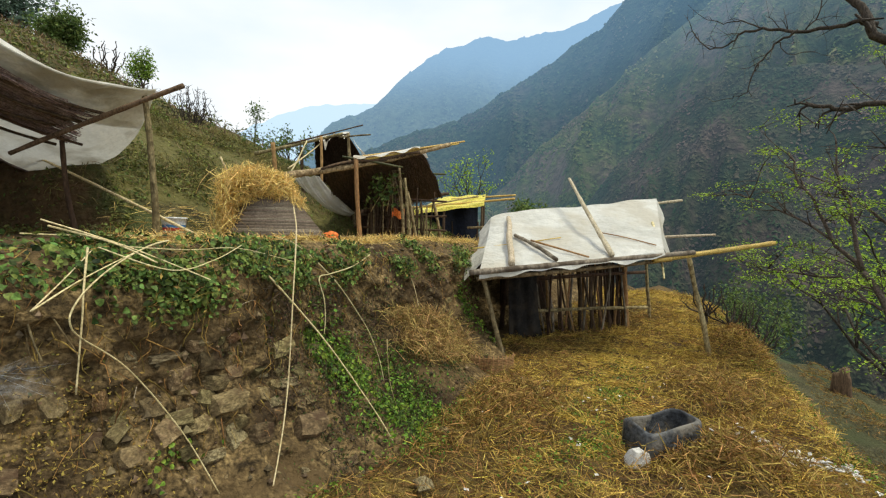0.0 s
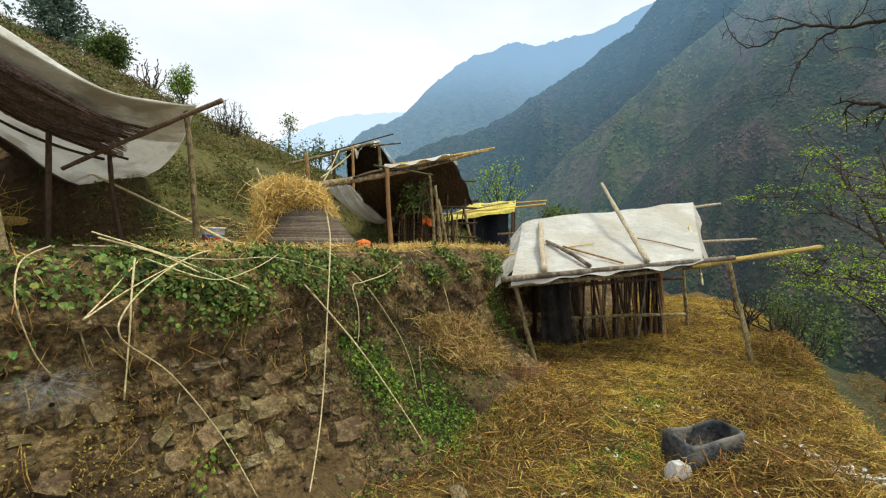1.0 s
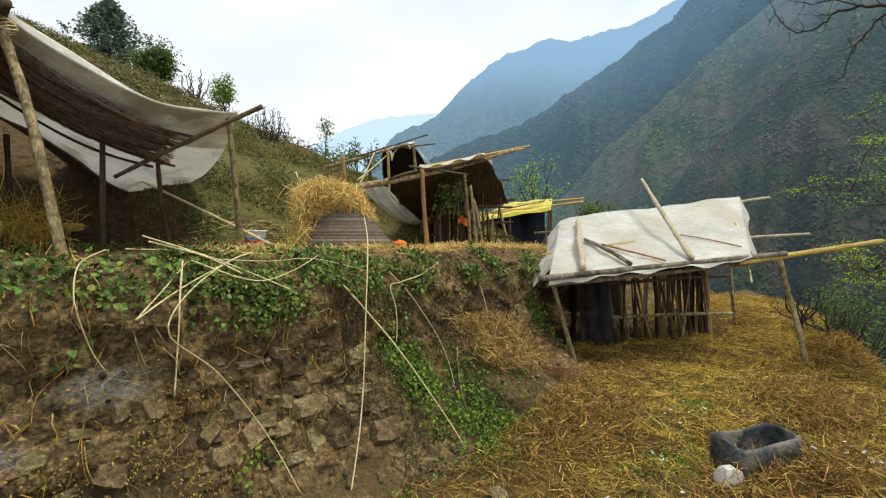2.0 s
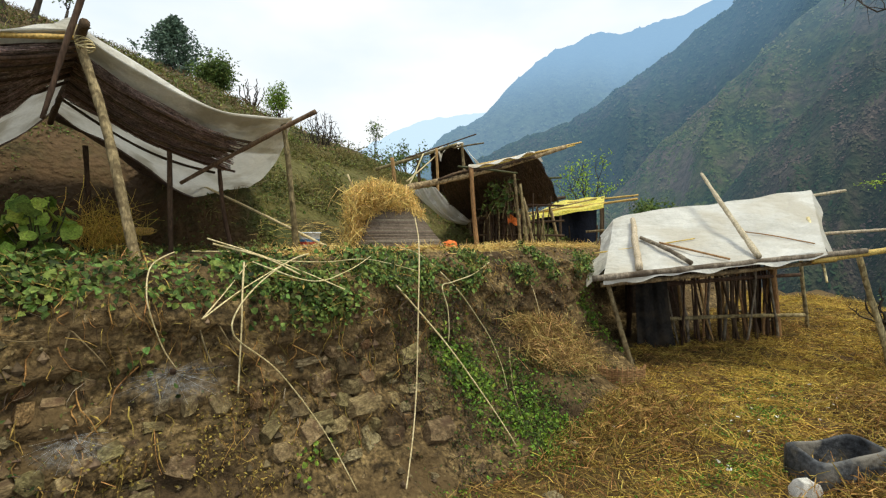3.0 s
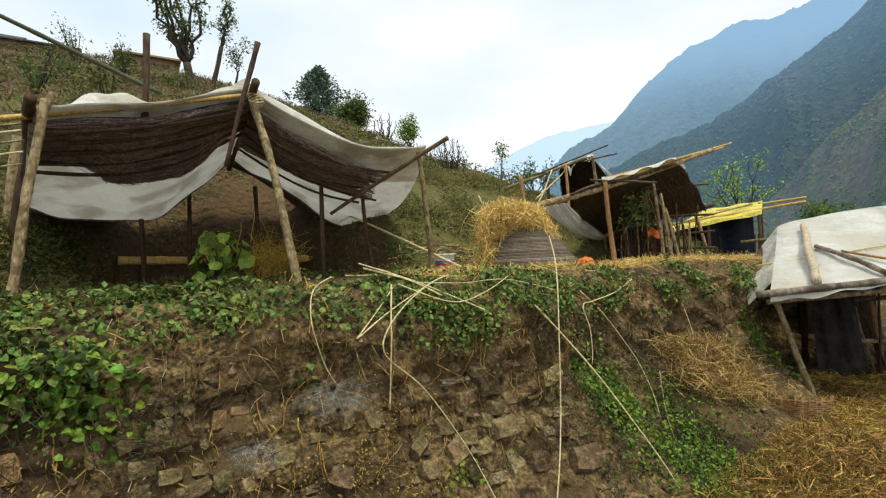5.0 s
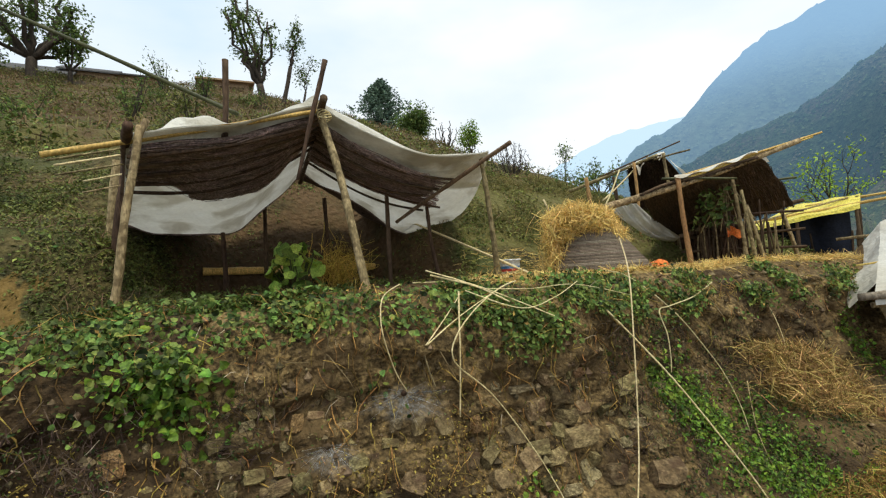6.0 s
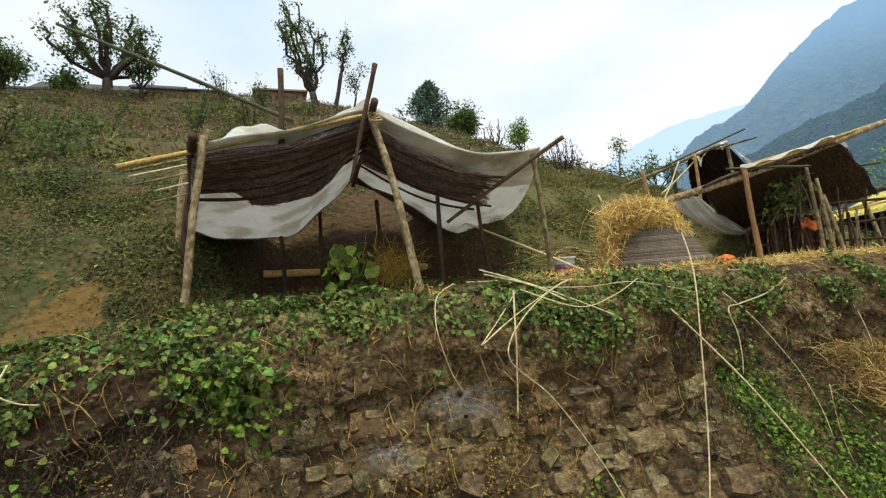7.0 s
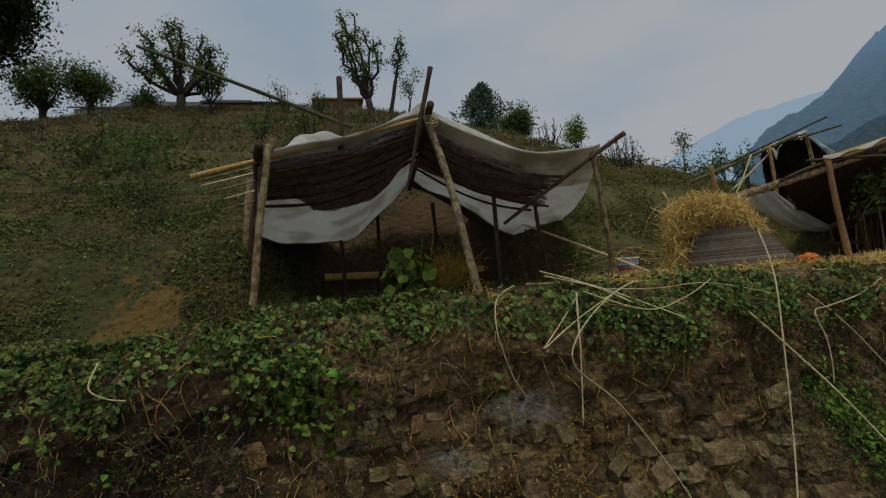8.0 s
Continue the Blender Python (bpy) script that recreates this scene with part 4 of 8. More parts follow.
def shed_corner(u, v):
    a = shed_roof(0.10 + 0.90 * v, 0.0)
    return a + Vector((-0.20 * u - 0.05 * math.sin(6 * v) * u, 0.03 * u, 0.035 - 0.22 * u - 0.05 * math.sin(13 * v) * u))




def shed_hem(u, v):
    a = shed_roof(-0.065, v) + UP * 0.035
    return a + Vector((0.006 * math.sin(31 * v) * u, -0.03 * u + 0.012 * math.sin(23 * v) * u, -(0.068 + 0.014 * math.sin(17 * v) + 0.012 * math.sin(41 * v + 1)) * u))


cloth("roof_sheet_flap", patch(shed_hem, 6, 60), M_SHEET, roof_sheet)
cloth("roof_sheet_flap", patch(shed_flap, 7, 34), M_SHEET, roof_sheet)
cloth("roof_sheet_flap", patch(shed_side, 7, 26), M_SHEET, roof_sheet)
cloth("roof_sheet_flap", patch(shed_corner, 9, 26), M_SHEET, roof_sheet)
# lining added under the roof sheet, coloured dark for the shade there
th_s = lambda u, v: shed_roof(0.02 + 0.96 * u, 0.02 + 0.96 * v) - UP * 0.02
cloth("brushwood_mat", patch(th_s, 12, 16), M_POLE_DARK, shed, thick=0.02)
# both backing panels are added, coloured dark for the shade inside
cloth("back_screen", patch(lambda u, v: Vector((0.95 + 0.85 * v, 8.05 + 0.16 * v, 0.02 + 1.75 * u + 0.02 * math.sin(9 * v))), 6, 8), M_RUSTMAT, shed, "dark panel added for the shade inside the shed", thick=0.03)
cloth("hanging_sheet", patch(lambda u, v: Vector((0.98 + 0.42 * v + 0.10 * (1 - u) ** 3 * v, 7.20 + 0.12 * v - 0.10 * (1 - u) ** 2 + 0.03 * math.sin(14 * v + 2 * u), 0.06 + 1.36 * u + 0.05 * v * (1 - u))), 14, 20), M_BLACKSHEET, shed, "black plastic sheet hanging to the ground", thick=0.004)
cloth("back_screen", patch(lambda u, v: Vector((1.8 + 1.0 * v, 8.21 + 0.2 * v, 1.02 + 0.85 * u + 0.03 * math.sin(9 * v))), 6, 8), M_RUSTMAT, shed, "dark panel added for the shade inside the shed", thick=0.03)
pole("eave_beam", (0.31, 5.592, 1.165), (3.15, 6.165, 1.425), 0.034, 0.029, M_POLE_GREY, shed, "grey weathered bamboo eave pole", bend=0.005, seed=60, bamboo=True)
pole("bamboo_beam", (2.60, 6.07, 1.32), (4.35, 6.46, 1.56), 0.032, 0.030, M_BAMBOO, shed, "yellow bamboo beam sticking out", bend=0.003, seed=61, bamboo=True)
pole("lower_beam", (0.40, 5.70, 1.085), (2.9, 6.24, 1.325), 0.026, 0.022, M_POLE, shed, bend=0.006, seed=62)
pole("front_post", (0.78, 5.80, 0.0), (0.47, 5.80, 1.14), 0.030, 0.025, M_POLE, shed, bend=0.012, seed=63)
pole("front_post", (3.49, 6.34, 0.0), (3.14, 6.30, 1.40), 0.036, 0.028, M_POLE, shed, "crooked brown post", bend=0.02, seed=64)
pole("back_post", (3.52, 8.30, 0.20), (3.30, 8.12, 2.12), 0.028, 0.024, M_POLE, shed, bend=0.015, seed=65)
pole("back_post", (0.95, 7.75, 0.0), (0.95, 7.66, 1.74), 0.040, 0.034, M_POLE_DARK, shed, bend=0.015, seed=66)
pole("ridge_pole", (0.80, 7.60, 1.77), (3.97, 8.22, 2.235), 0.026, 0.022, M_POLE_PALE, shed, bend=0.004, seed=67)
pole("middle_purlin", (0.62, 6.68, 1.44), (4.0, 7.25, 1.66), 0.024, 0.020, M_POLE_PALE, shed, bend=0.004, seed=68)
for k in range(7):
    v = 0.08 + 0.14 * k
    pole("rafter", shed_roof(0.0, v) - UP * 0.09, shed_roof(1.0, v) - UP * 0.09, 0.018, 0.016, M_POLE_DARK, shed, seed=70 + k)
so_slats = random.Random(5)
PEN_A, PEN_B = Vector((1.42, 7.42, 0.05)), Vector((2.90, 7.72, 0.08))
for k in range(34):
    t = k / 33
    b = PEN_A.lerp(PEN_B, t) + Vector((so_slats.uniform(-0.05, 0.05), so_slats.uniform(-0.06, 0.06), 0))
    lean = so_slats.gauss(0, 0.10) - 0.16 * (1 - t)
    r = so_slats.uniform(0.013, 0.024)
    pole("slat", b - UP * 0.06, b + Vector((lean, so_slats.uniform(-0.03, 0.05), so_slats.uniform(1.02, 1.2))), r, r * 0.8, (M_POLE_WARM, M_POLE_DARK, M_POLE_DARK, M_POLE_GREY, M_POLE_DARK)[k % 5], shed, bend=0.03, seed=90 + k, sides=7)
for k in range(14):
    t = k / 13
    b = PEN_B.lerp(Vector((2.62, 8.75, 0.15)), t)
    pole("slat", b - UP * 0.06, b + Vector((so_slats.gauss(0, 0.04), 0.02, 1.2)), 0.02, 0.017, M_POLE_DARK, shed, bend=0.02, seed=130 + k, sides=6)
pole("pen_rail", (1.25, 7.36, 0.46), (3.25, 7.76, 0.50), 0.028, 0.026, M_POLE, shed, bend=0.01, seed=150)
pole("pen_rail", (1.1, 7.36, 0.92), (3.20, 7.76, 1.06), 0.030, 0.026, M_POLE_DARK, shed, bend=0.01, seed=151)
pole("pen_rail", (2.90, 7.7, 0.40), (2.65, 8.8, 0.45), 0.024, 0.022, M_POLE, shed, bend=0.01, seed=152)
pole("pen_post", (2.93, 7.70, 0.0), (2.84, 7.70, 1.42), 0.046, 0.040, M_POLE_WARM, shed, bend=0.01, seed=153)
# things lying on the roof hold the sheet down
hold = thing("roof_log", shed_roof(0.5, 0.55), "pale split log leaning across a white roof sheet", "log")
pole("log", shed_roof(-0.065, 0.702) + UP * 0.07, Vector((1.98, 7.82, 2.515)), 0.034, 0.022, M_POLE_PALE, hold, bend=0.004, seed=160)
hold = thing("roof_log", shed_roof(0.4, 0.15), "short crooked pale branch on a white roof sheet", "log")
pole("log", shed_roof(-0.04, 0.163) + UP * 0.08, shed_roof(0.82, 0.105) + UP * 0.09, 0.040, 0.036, M_POLE_PALE, hold, bend=0.02, seed=161)
hold = thing("roof_log", shed_roof(0.3, 0.3), "dark crooked branch on a white roof sheet", "log")
pole("log", shed_roof(0.504, 0.155) + UP * 0.07, shed_roof(-0.06, 0.398) + UP * 0.065, 0.024, 0.026, M_POLE_GREY, hold, bend=0.02, seed=162)
hold = thing("roof_cane", shed_roof(0.4, 0.3), "thin dry cane on a white roof sheet", "cane")
pole("cane", shed_roof(0.389, 0.247) + UP * 0.06, shed_roof(-0.05, 0.573) + UP * 0.06, 0.013, 0.012, M_POLE_WARM, hold, bend=0.01, seed=163)
hold = thing("roof_cane", shed_roof(0.5, 0.2), "thin dry cane on a white roof sheet", "cane")
pole("cane", shed_roof(0.434, -0.07) + UP * 0.06, shed_roof(0.371, 0.415) + UP * 0.06, 0.010, 0.008, M_BAMBOO, hold, bend=0.01, seed=164)
hold = thing("roof_cane", shed_roof(0.4, 0.8), "thin bent twig on a white roof sheet", "cane")
pole("cane", shed_roof(0.427, 0.634) + UP * 0.055, shed_roof(0.044, 0.958) + UP * 0.055, 0.008, 0.007, M_POLE_WARM, hold, bend=0.02, seed=165)
hold = thing("hanging_strip", shed_roof(0.4, 1.0), "pale split bark strip hanging off a roof edge", "bark strip")
pole("strip", shed_roof(0.509, 0.957) + UP * 0.05, Vector((2.715, 6.02, 1.10)), 0.018, 0.012, M_CANE, hold, bend=0.03, seed=166)

# ---- brushwood shelter on the upper terrace ----
hut = thing("brush_shelter", (-0.9, 8.2, 1.5), "open animal shelter with sagging brown brushwood roof", "shelter")
A_L, A_P, A_R, A_T = Vector((-2.08, 6.33, 2.31)), Vector((-1.24, 6.98, 2.62)), Vector((-0.38, 7.66, 2.88)), Vector((0.33, 8.22, 3.15))
B_L, B_R = Vector((-1.95, 9.2, 1.98)), Vector((-0.05, 9.6, 2.36))


def hut_roof(u, v):
    """u from the front pole back and down, v along it."""
    f = Vector((-1.66, 6.66, 2.45)).lerp(A_R, v)
    p = f.lerp(B_L.lerp(B_R, v), u)
    p.z += (0.06 + 0.05 * v) * math.sin(math.pi * u) + 0.02 * math.sin(9 * v + 4 * u) + 0.02 * math.sin(13 * u + 5 * v)
    return p


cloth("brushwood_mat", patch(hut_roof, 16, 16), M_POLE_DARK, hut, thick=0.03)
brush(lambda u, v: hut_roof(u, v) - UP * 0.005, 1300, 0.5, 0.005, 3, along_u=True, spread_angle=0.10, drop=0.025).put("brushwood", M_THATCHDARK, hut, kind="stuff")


def hut_cover(u, v):
    """Torn tarp over the front beam."""
    w = 0.30 + 0.70 * v
    p = hut_roof(max(0.0, u - 0.35) * 0.5, w)
    lift = 0.075 + 0.010 * math.sin(13 * v + 2) - 0.05 * max(0, 0.35 - u) / 0.35 * (0.7 + 0.5 * math.sin(19 * v))
    return p + Vector((0, -0.05 + 0.10 * min(u, 0.35), lift))


cloth("tarp", patch(hut_cover, 12, 36), M_TARP, hut, "dirty white tarp edge")


def hut_sag(u, v):
    """A gathered sheet that hangs like a hammock; v across it, u down it."""
    lo = (Vector((-2.42, 7.9, 2.47)), Vector((-2.25, 8.1, 2.20)), Vector((-1.98, 8.5, 1.93)), Vector((-1.66, 8.75, 1.89)))
    hi = (Vector((-2.00, 7.9, 2.50)), Vector((-1.86, 8.1, 2.30)), Vector((-1.72, 8.4, 2.13)), Vector((-1.58, 8.75, 1.95)))
    w = ((1 - u) ** 3, 3 * u * (1 - u) ** 2, 3 * u * u * (1 - u), u ** 3)
    a, b = sum((p * k for p, k in zip(lo, w)), Vector()), sum((p * k for p, k in zip(hi, w)), Vector())
    p = a.lerp(b, v)
    fold = 0.022 * math.sin(17 * v + 2 * u) + 0.012 * math.sin(34 * v + 5 * u)
    return p + Vector((fold * 0.5, -fold, -0.10 * math.sin(math.pi * v) * math.sin(math.pi * u) + 0.3 * fold))


cloth("tarp", patch(hut_sag, 28, 40), M_SHEET, hut, "sagging dirty white tarp in long folds")


def hut_small(u, v):
    """A second roof, higher and further back; u from its front edge back and down."""
    f = Vector((-2.45, 9.3, 3.34)).lerp(Vector((-1.84, 9.3, 3.44)), v)
    p = f.lerp(Vector((-2.68, 10.4, 2.60)).lerp(Vector((-1.56, 10.4, 2.80)), v), u)
    p.z += 0.06 * math.sin(math.pi * u) + 0.015 * math.sin(9 * v)
    return p


cloth("brushwood_mat", patch(hut_small, 10, 10), M_RUSTMAT, hut, thick=0.03)
brush(lambda u, v: hut_small(u, v) - UP * 0.01, 420, 0.5, 0.006, 4, along_u=True, drop=0.05).put("brushwood", M_RUSTMAT, hut, kind="stuff")


def hut_torn(u, v):
    """Torn tarp lying over the higher roof's front edge and drooping before it in tatters."""
    drop = 0.07 + 0.05 * math.sin(8 * v) + 0.20 * math.exp(-((v - 0.42) / 0.10) ** 2) + 0.04 * math.sin(37 * v)
    return hut_small(0.0, -0.03 + 1.06 * v) + Vector((0.02 * u * math.sin(9 * v), 0.25 - 0.33 * u, 0.05 + 0.03 * math.sin(math.pi * min(1, 1.6 * u)) - drop * max(0.0, u - 0.5) * 2))


cloth("tarp", patch(hut_torn, 10, 40), M_TARP, hut, "torn white tarp edge")
cloth("tarp", patch(lambda u, v: hut_small(v, 1.0 + 0.05 * u) + Vector((0.02 + 0.05 * u, 0, 0.05 - (0.10 + 0.05 * math.sin(9 * v)) * u)), 5, 16), M_TARP, hut, "torn white tarp edge")
pole("front_beam", A_L, A_T - (A_T - A_R) * 0.35, 0.048, 0.034, M_POLE, hut, "thick crooked brown beam", bend=0.03, seed=200)
pole("top_rail", A_P + Vector((0, 0.05, 0.05)), A_T, 0.018, 0.013, M_BAMBOO, hut, "yellow bamboo rail", bend=0.006, seed=201, bamboo=True)
pole("top_rail", A_P + Vector((0.1, 0.12, 0.03)), A_T + Vector((-0.10, 0.05, -0.03)), 0.016, 0.012, M_BAMBOO, hut, "yellow bamboo rail", bend=0.006, seed=202, bamboo=True)
pole("cross_stick", A_P + Vector((-0.20, 0.0, 0.05)), A_P + Vector((0.62, 0.35, -0.04)), 0.018, 0.014, M_GREENPOLE, hut, bend=0.01, seed=203)
pole("front_post", (-1.18, 7.03, 1.42), (-1.25, 6.98, 2.66), 0.034, 0.030, M_POLE_WARM, hut, "peeled orange-brown post", bend=0.01, seed=204)
pole("inner_post", (-0.60, 7.49, 1.42), (-0.68, 7.44, 2.62), 0.024, 0.020, M_POLE, hut, bend=0.02, seed=205)
pole("inner_post", (-0.50, 7.60, 1.42), (-0.60, 7.56, 2.45), 0.026, 0.022, M_POLE, hut, bend=0.02, seed=206)
pole("inner_post", (-0.40, 7.70, 1.42), (-0.56, 7.60, 2.25), 0.026, 0.022, M_POLE, hut, bend=0.02, seed=207)
pole("back_post", (-0.03, 9.4, 1.40), (-0.21, 9.4, 2.28), 0.034, 0.028, M_POLE, hut, bend=0.02, seed=208)
pole("back_post", (-1.9, 9.2, 1.40), (-1.95, 9.2, 2.04), 0.040, 0.036, M_POLE_DARK, hut, bend=0.02, seed=209)
pole("back_beam", B_L + Vector((-0.4, -0.1, 0)), B_R + Vector((0.15, 0.02, 0.04)), 0.034, 0.03, M_POLE_DARK, hut, seed=210)
pole("side_post", (-2.86, 8.53, 1.9), (-2.96, 8.52, 3.13), 0.038, 0.034, M_POLE_WARM, hut, bend=0.01, seed=211)
pole("side_post", (-2.24, 9.0, 1.6), (-2.25, 9.0, 3.34), 0.028, 0.024, M_POLE_WARM, hut, bend=0.01, seed=212)
pole("side_post", (-1.66, 9.3, 1.5), (-1.80, 9.2, 3.45), 0.032, 0.028, M_POLE, hut, bend=0.01, seed=213)
pole("upper_rail", (-1.95, 9.15, 3.36), (-1.35, 9.0, 3.39), 0.016, 0.014, M_POLE, hut, bend=0.01, seed=226)
pole("side_post", (-2.6, 9.4, 1.6), (-2.7, 9.3, 3.20), 0.036, 0.030, M_POLE_DARK, hut, bend=0.01, seed=225)
pole("upper_beam", (-3.45, 9.0, 3.01), (-1.90, 9.25, 3.45), 0.034, 0.026, M_POLE, hut, bend=0.01, seed=214)
pole("upper_rail", (-2.9, 9.1, 3.20), (-1.49, 9.0, 3.56), 0.016, 0.012, M_POLE_DARK, hut, bend=0.01, seed=215)
pole("brace", (-2.66, 8.3, 2.45), (-2.45, 8.8, 3.22), 0.014, 0.012, M_CANE, hut, seed=216)
pole("brace", (-2.72, 8.6, 2.7), (-2.30, 9.3, 3.3), 0.014, 0.012, M_CANE, hut, seed=217)
pole("tie_rail", (-1.30, 7.9, 2.66), (0.02, 9.2, 2.72), 0.02, 0.018, M_GREENPOLE, hut, seed=218)
hr = random.Random(9)
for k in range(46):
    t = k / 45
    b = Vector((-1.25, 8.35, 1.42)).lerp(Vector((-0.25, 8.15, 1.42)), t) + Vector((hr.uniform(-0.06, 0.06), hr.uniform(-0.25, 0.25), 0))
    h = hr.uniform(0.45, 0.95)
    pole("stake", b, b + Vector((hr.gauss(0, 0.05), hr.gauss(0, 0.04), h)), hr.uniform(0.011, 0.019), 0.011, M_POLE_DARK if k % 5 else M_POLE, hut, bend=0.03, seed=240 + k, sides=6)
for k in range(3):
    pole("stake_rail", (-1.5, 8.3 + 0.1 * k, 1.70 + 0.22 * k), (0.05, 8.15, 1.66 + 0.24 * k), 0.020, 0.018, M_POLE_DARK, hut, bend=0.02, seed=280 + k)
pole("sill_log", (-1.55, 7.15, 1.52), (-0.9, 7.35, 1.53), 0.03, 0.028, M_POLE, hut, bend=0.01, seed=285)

# added back panel and twigs, coloured dark for the shade behind the stakes
cloth("back_mat", patch(lambda u, v: Vector((-2.05 + 1.35 * v, 9.28 + 0.10 * math.sin(5 * v), 1.42 + (0.62 + 0.08 * v) * u + 0.02 * math.sin(11 * v))), 6, 12), M_POLE_DARK, hut, "dark panel added for the shade behind the stakes", thick=0.03)
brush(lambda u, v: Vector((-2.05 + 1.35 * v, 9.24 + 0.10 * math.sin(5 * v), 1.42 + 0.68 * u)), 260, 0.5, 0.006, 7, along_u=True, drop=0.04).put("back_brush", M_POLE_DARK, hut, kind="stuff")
fod = thing("fodder_bundle", (-0.75, 7.95, 2.3), "bundle of green leafy branches hanging under a roof", "fodder")
rng_f = np.random.default_rng(5)
fp = np.stack([rng_f.normal(-0.95, 0.14, 130), rng_f.normal(7.75, 0.10, 130), rng_f.uniform(2.05, 2.55, 130)], -1)
leaves("foliage", fp, np.tile([0, -1, 0.2], (130, 1)), 0.10, M_TREELEAF, "oval", 6, fod, stuff=True)
for k in range(9):
    so = Soup().tube(spine((-0.78 + hr.gauss(0, 0.05), 7.95, 2.62), (-0.78 + hr.gauss(0, 0.2), 7.95 + hr.gauss(0, 0.1), 1.95), 0.04, 6, k), 0.008, 5)
    so.put("stalk", M_POLE, fod)
cl = thing("orange_cloth", (-0.62, 8.6, 1.8), "crumpled orange cloth hung on stakes", "cloth")
cloth("cloth", patch(lambda u, v: Vector((-0.84 + 0.20 * v, 8.02 + 0.03 * math.sin(8 * v), 1.99 - 0.13 * u + 0.03 * math.sin(7 * v))), 8, 10), M_ORANGE, cl)

# ---- yellow tarp shelter further along ----
yel = thing("yellow_tarp_shelter", (0.1, 12.6, 1.5), "distant pole shelter under a bright yellow tarp", "shelter")


def yel_roof(u, v):
    p = Vector((-0.95, 12.30, 2.13)).lerp(Vector((1.0, 12.15, 2.40)), v).lerp(Vector((-0.12, 13.6, 2.62)).lerp(Vector((1.10, 12.95, 2.68)), v), u)
    p.z += 0.015 * math.sin(14 * v + 5 * u) - 0.05 * math.sin(math.pi * u)
    return p


cloth("yellow_tarp", patch(yel_roof, 12, 22), M_YELLOW, yel, "bright yellow tarp roof")
cloth("yellow_tarp_edge", patch(lambda u, v: yel_roof(0, v) + Vector((0, -0.03 * u, -0.07 * u - 0.02 * math.sin(15 * v) * u)), 4, 22), M_YELLOW, yel)
cloth("roof_lining", patch(lambda u, v: yel_roof(0.02 + u, v) - UP * 0.05, 6, 8), M_THATCHBACK, yel, thick=0.02)
# blue tarp made full height and near-black for the shade under the roof
cloth("blue_tarp", patch(lambda u, v: Vector((-0.55 + 1.45 * v, 12.85 + 0.04 * math.sin(14 * v), 2.30 + 0.12 * v - (0.86 + 0.03 * math.sin(9 * v)) * u)), 8, 22), M_BLUE, yel, "blue tarp, lengthened and near-black for the shade under the roof")
pole("roof_pole", (-0.9, 12.9, 2.28), (1.78, 12.30, 2.53), 0.03, 0.026, M_BAMBOO, yel, bend=0.004, seed=300, bamboo=True)
pole("roof_pole", (0.2, 13.2, 2.55), (1.88, 12.86, 2.66), 0.026, 0.024, M_BAMBOO, yel, bend=0.004, seed=301, bamboo=True)
pole("roof_stick", (-0.6, 12.4, 2.28), (0.9, 12.9, 2.62), 0.02, 0.02, M_POLE, yel, bend=0.01, seed=302)
for k, (x, y, h) in enumerate(((-0.85, 12.3, 0.66), (0.02, 12.25, 0.75), (0.95, 12.2, 0.9), (-0.2, 13.5, 1.1), (1.05, 12.9, 1.15), (-0.55, 13.0, 0.9))):
    pole("post", (x, y, 1.38), (x, y, 1.48 + h), 0.036, 0.032, M_POLE_DARK, yel, bend=0.015, seed=310 + k)
for k in range(16):
    t = k / 15
    pole("stake", (-0.6 + 1.6 * t, 12.9, 1.38), (-0.6 + 1.6 * t + hr.gauss(0, 0.03), 12.9, 1.95), 0.022, 0.02, M_POLE_DARK, yel, bend=0.02, seed=330 + k, sides=6)
pole("rail", (0.6, 12.2, 1.78), (2.4, 12.1, 1.82), 0.03, 0.028, M_POLE, yel, seed=350)
mound = thing("dung_heap", (1.3, 11.9, 1.5), "dark brown dung and litter heap beside a shelter", "heap")
so = Soup().grid(patch(lambda u, v: Vector((1.3 + 0.75 * (0.02 + u) * math.cos(6.283 * v), 11.6 + 0.5 * (0.02 + u) * math.sin(6.283 * v), 1.36 + 0.42 * (1 - u ** 1.6) + 0.04 * float(vn(u * 6, v * 14, 4)))), 14, 32))
so.put("litter", M_STRAWGROUND, mound)


# ---- haystack wrapped in a woven mat ----
HC = W(4.50, -1.62, 1.47)
stack = thing("haystack", HC, "conical haystack wrapped in woven bamboo matting", "haystack")
HX, HY = Vector((0.95, 0.31, 0)), Vector((-0.31, 0.95, 0))


def cone(t, a, grow=1.0):
    """t from the base up, a round it."""
    r = (0.60 - 0.56 * t + 0.12 * t * t) * grow + 0.01 * math.sin(5 * a)
    lean = Vector((-0.06, 0, 0)) * t
    return HC + lean + HX * (r * 1.05 * math.cos(a)) + HY * (r * 0.9 * math.sin(a)) + UP * (0.72 * t)


weave = Soup()
band = Soup()
for k in range(46):
    t0, t1 = k / 46, (k + 0.86) / 46
    rows = []
    for tt, out in ((t0, 0.0), ((t0 + t1) / 2, 0.008), (t1, 0.0)):
        rows.append([cone(tt, 2 * math.pi * j / 72, 1 + (0.012 if (j + k) % 2 else -0.004)) + (HX * math.cos(2 * math.pi * j / 72) + HY * math.sin(2 * math.pi * j / 72)) * out for j in range(73)])
    (band if k in (8, 9, 16, 23, 24) else weave).grid(rows)
weave.put("woven_mat", M_MAT, stack, "brown woven bamboo mat", kind="stuff")
band.put("mat_band", M_MATPALE, stack, "paler woven bands")
core = Soup().grid([[cone(t, 2 * math.pi * j / 40, 0.97) for j in range(41)] for t in np.linspace(0, 1, 10)])
core.put("mat_lining", M_MAT, stack)
rs = np.random.default_rng(11)


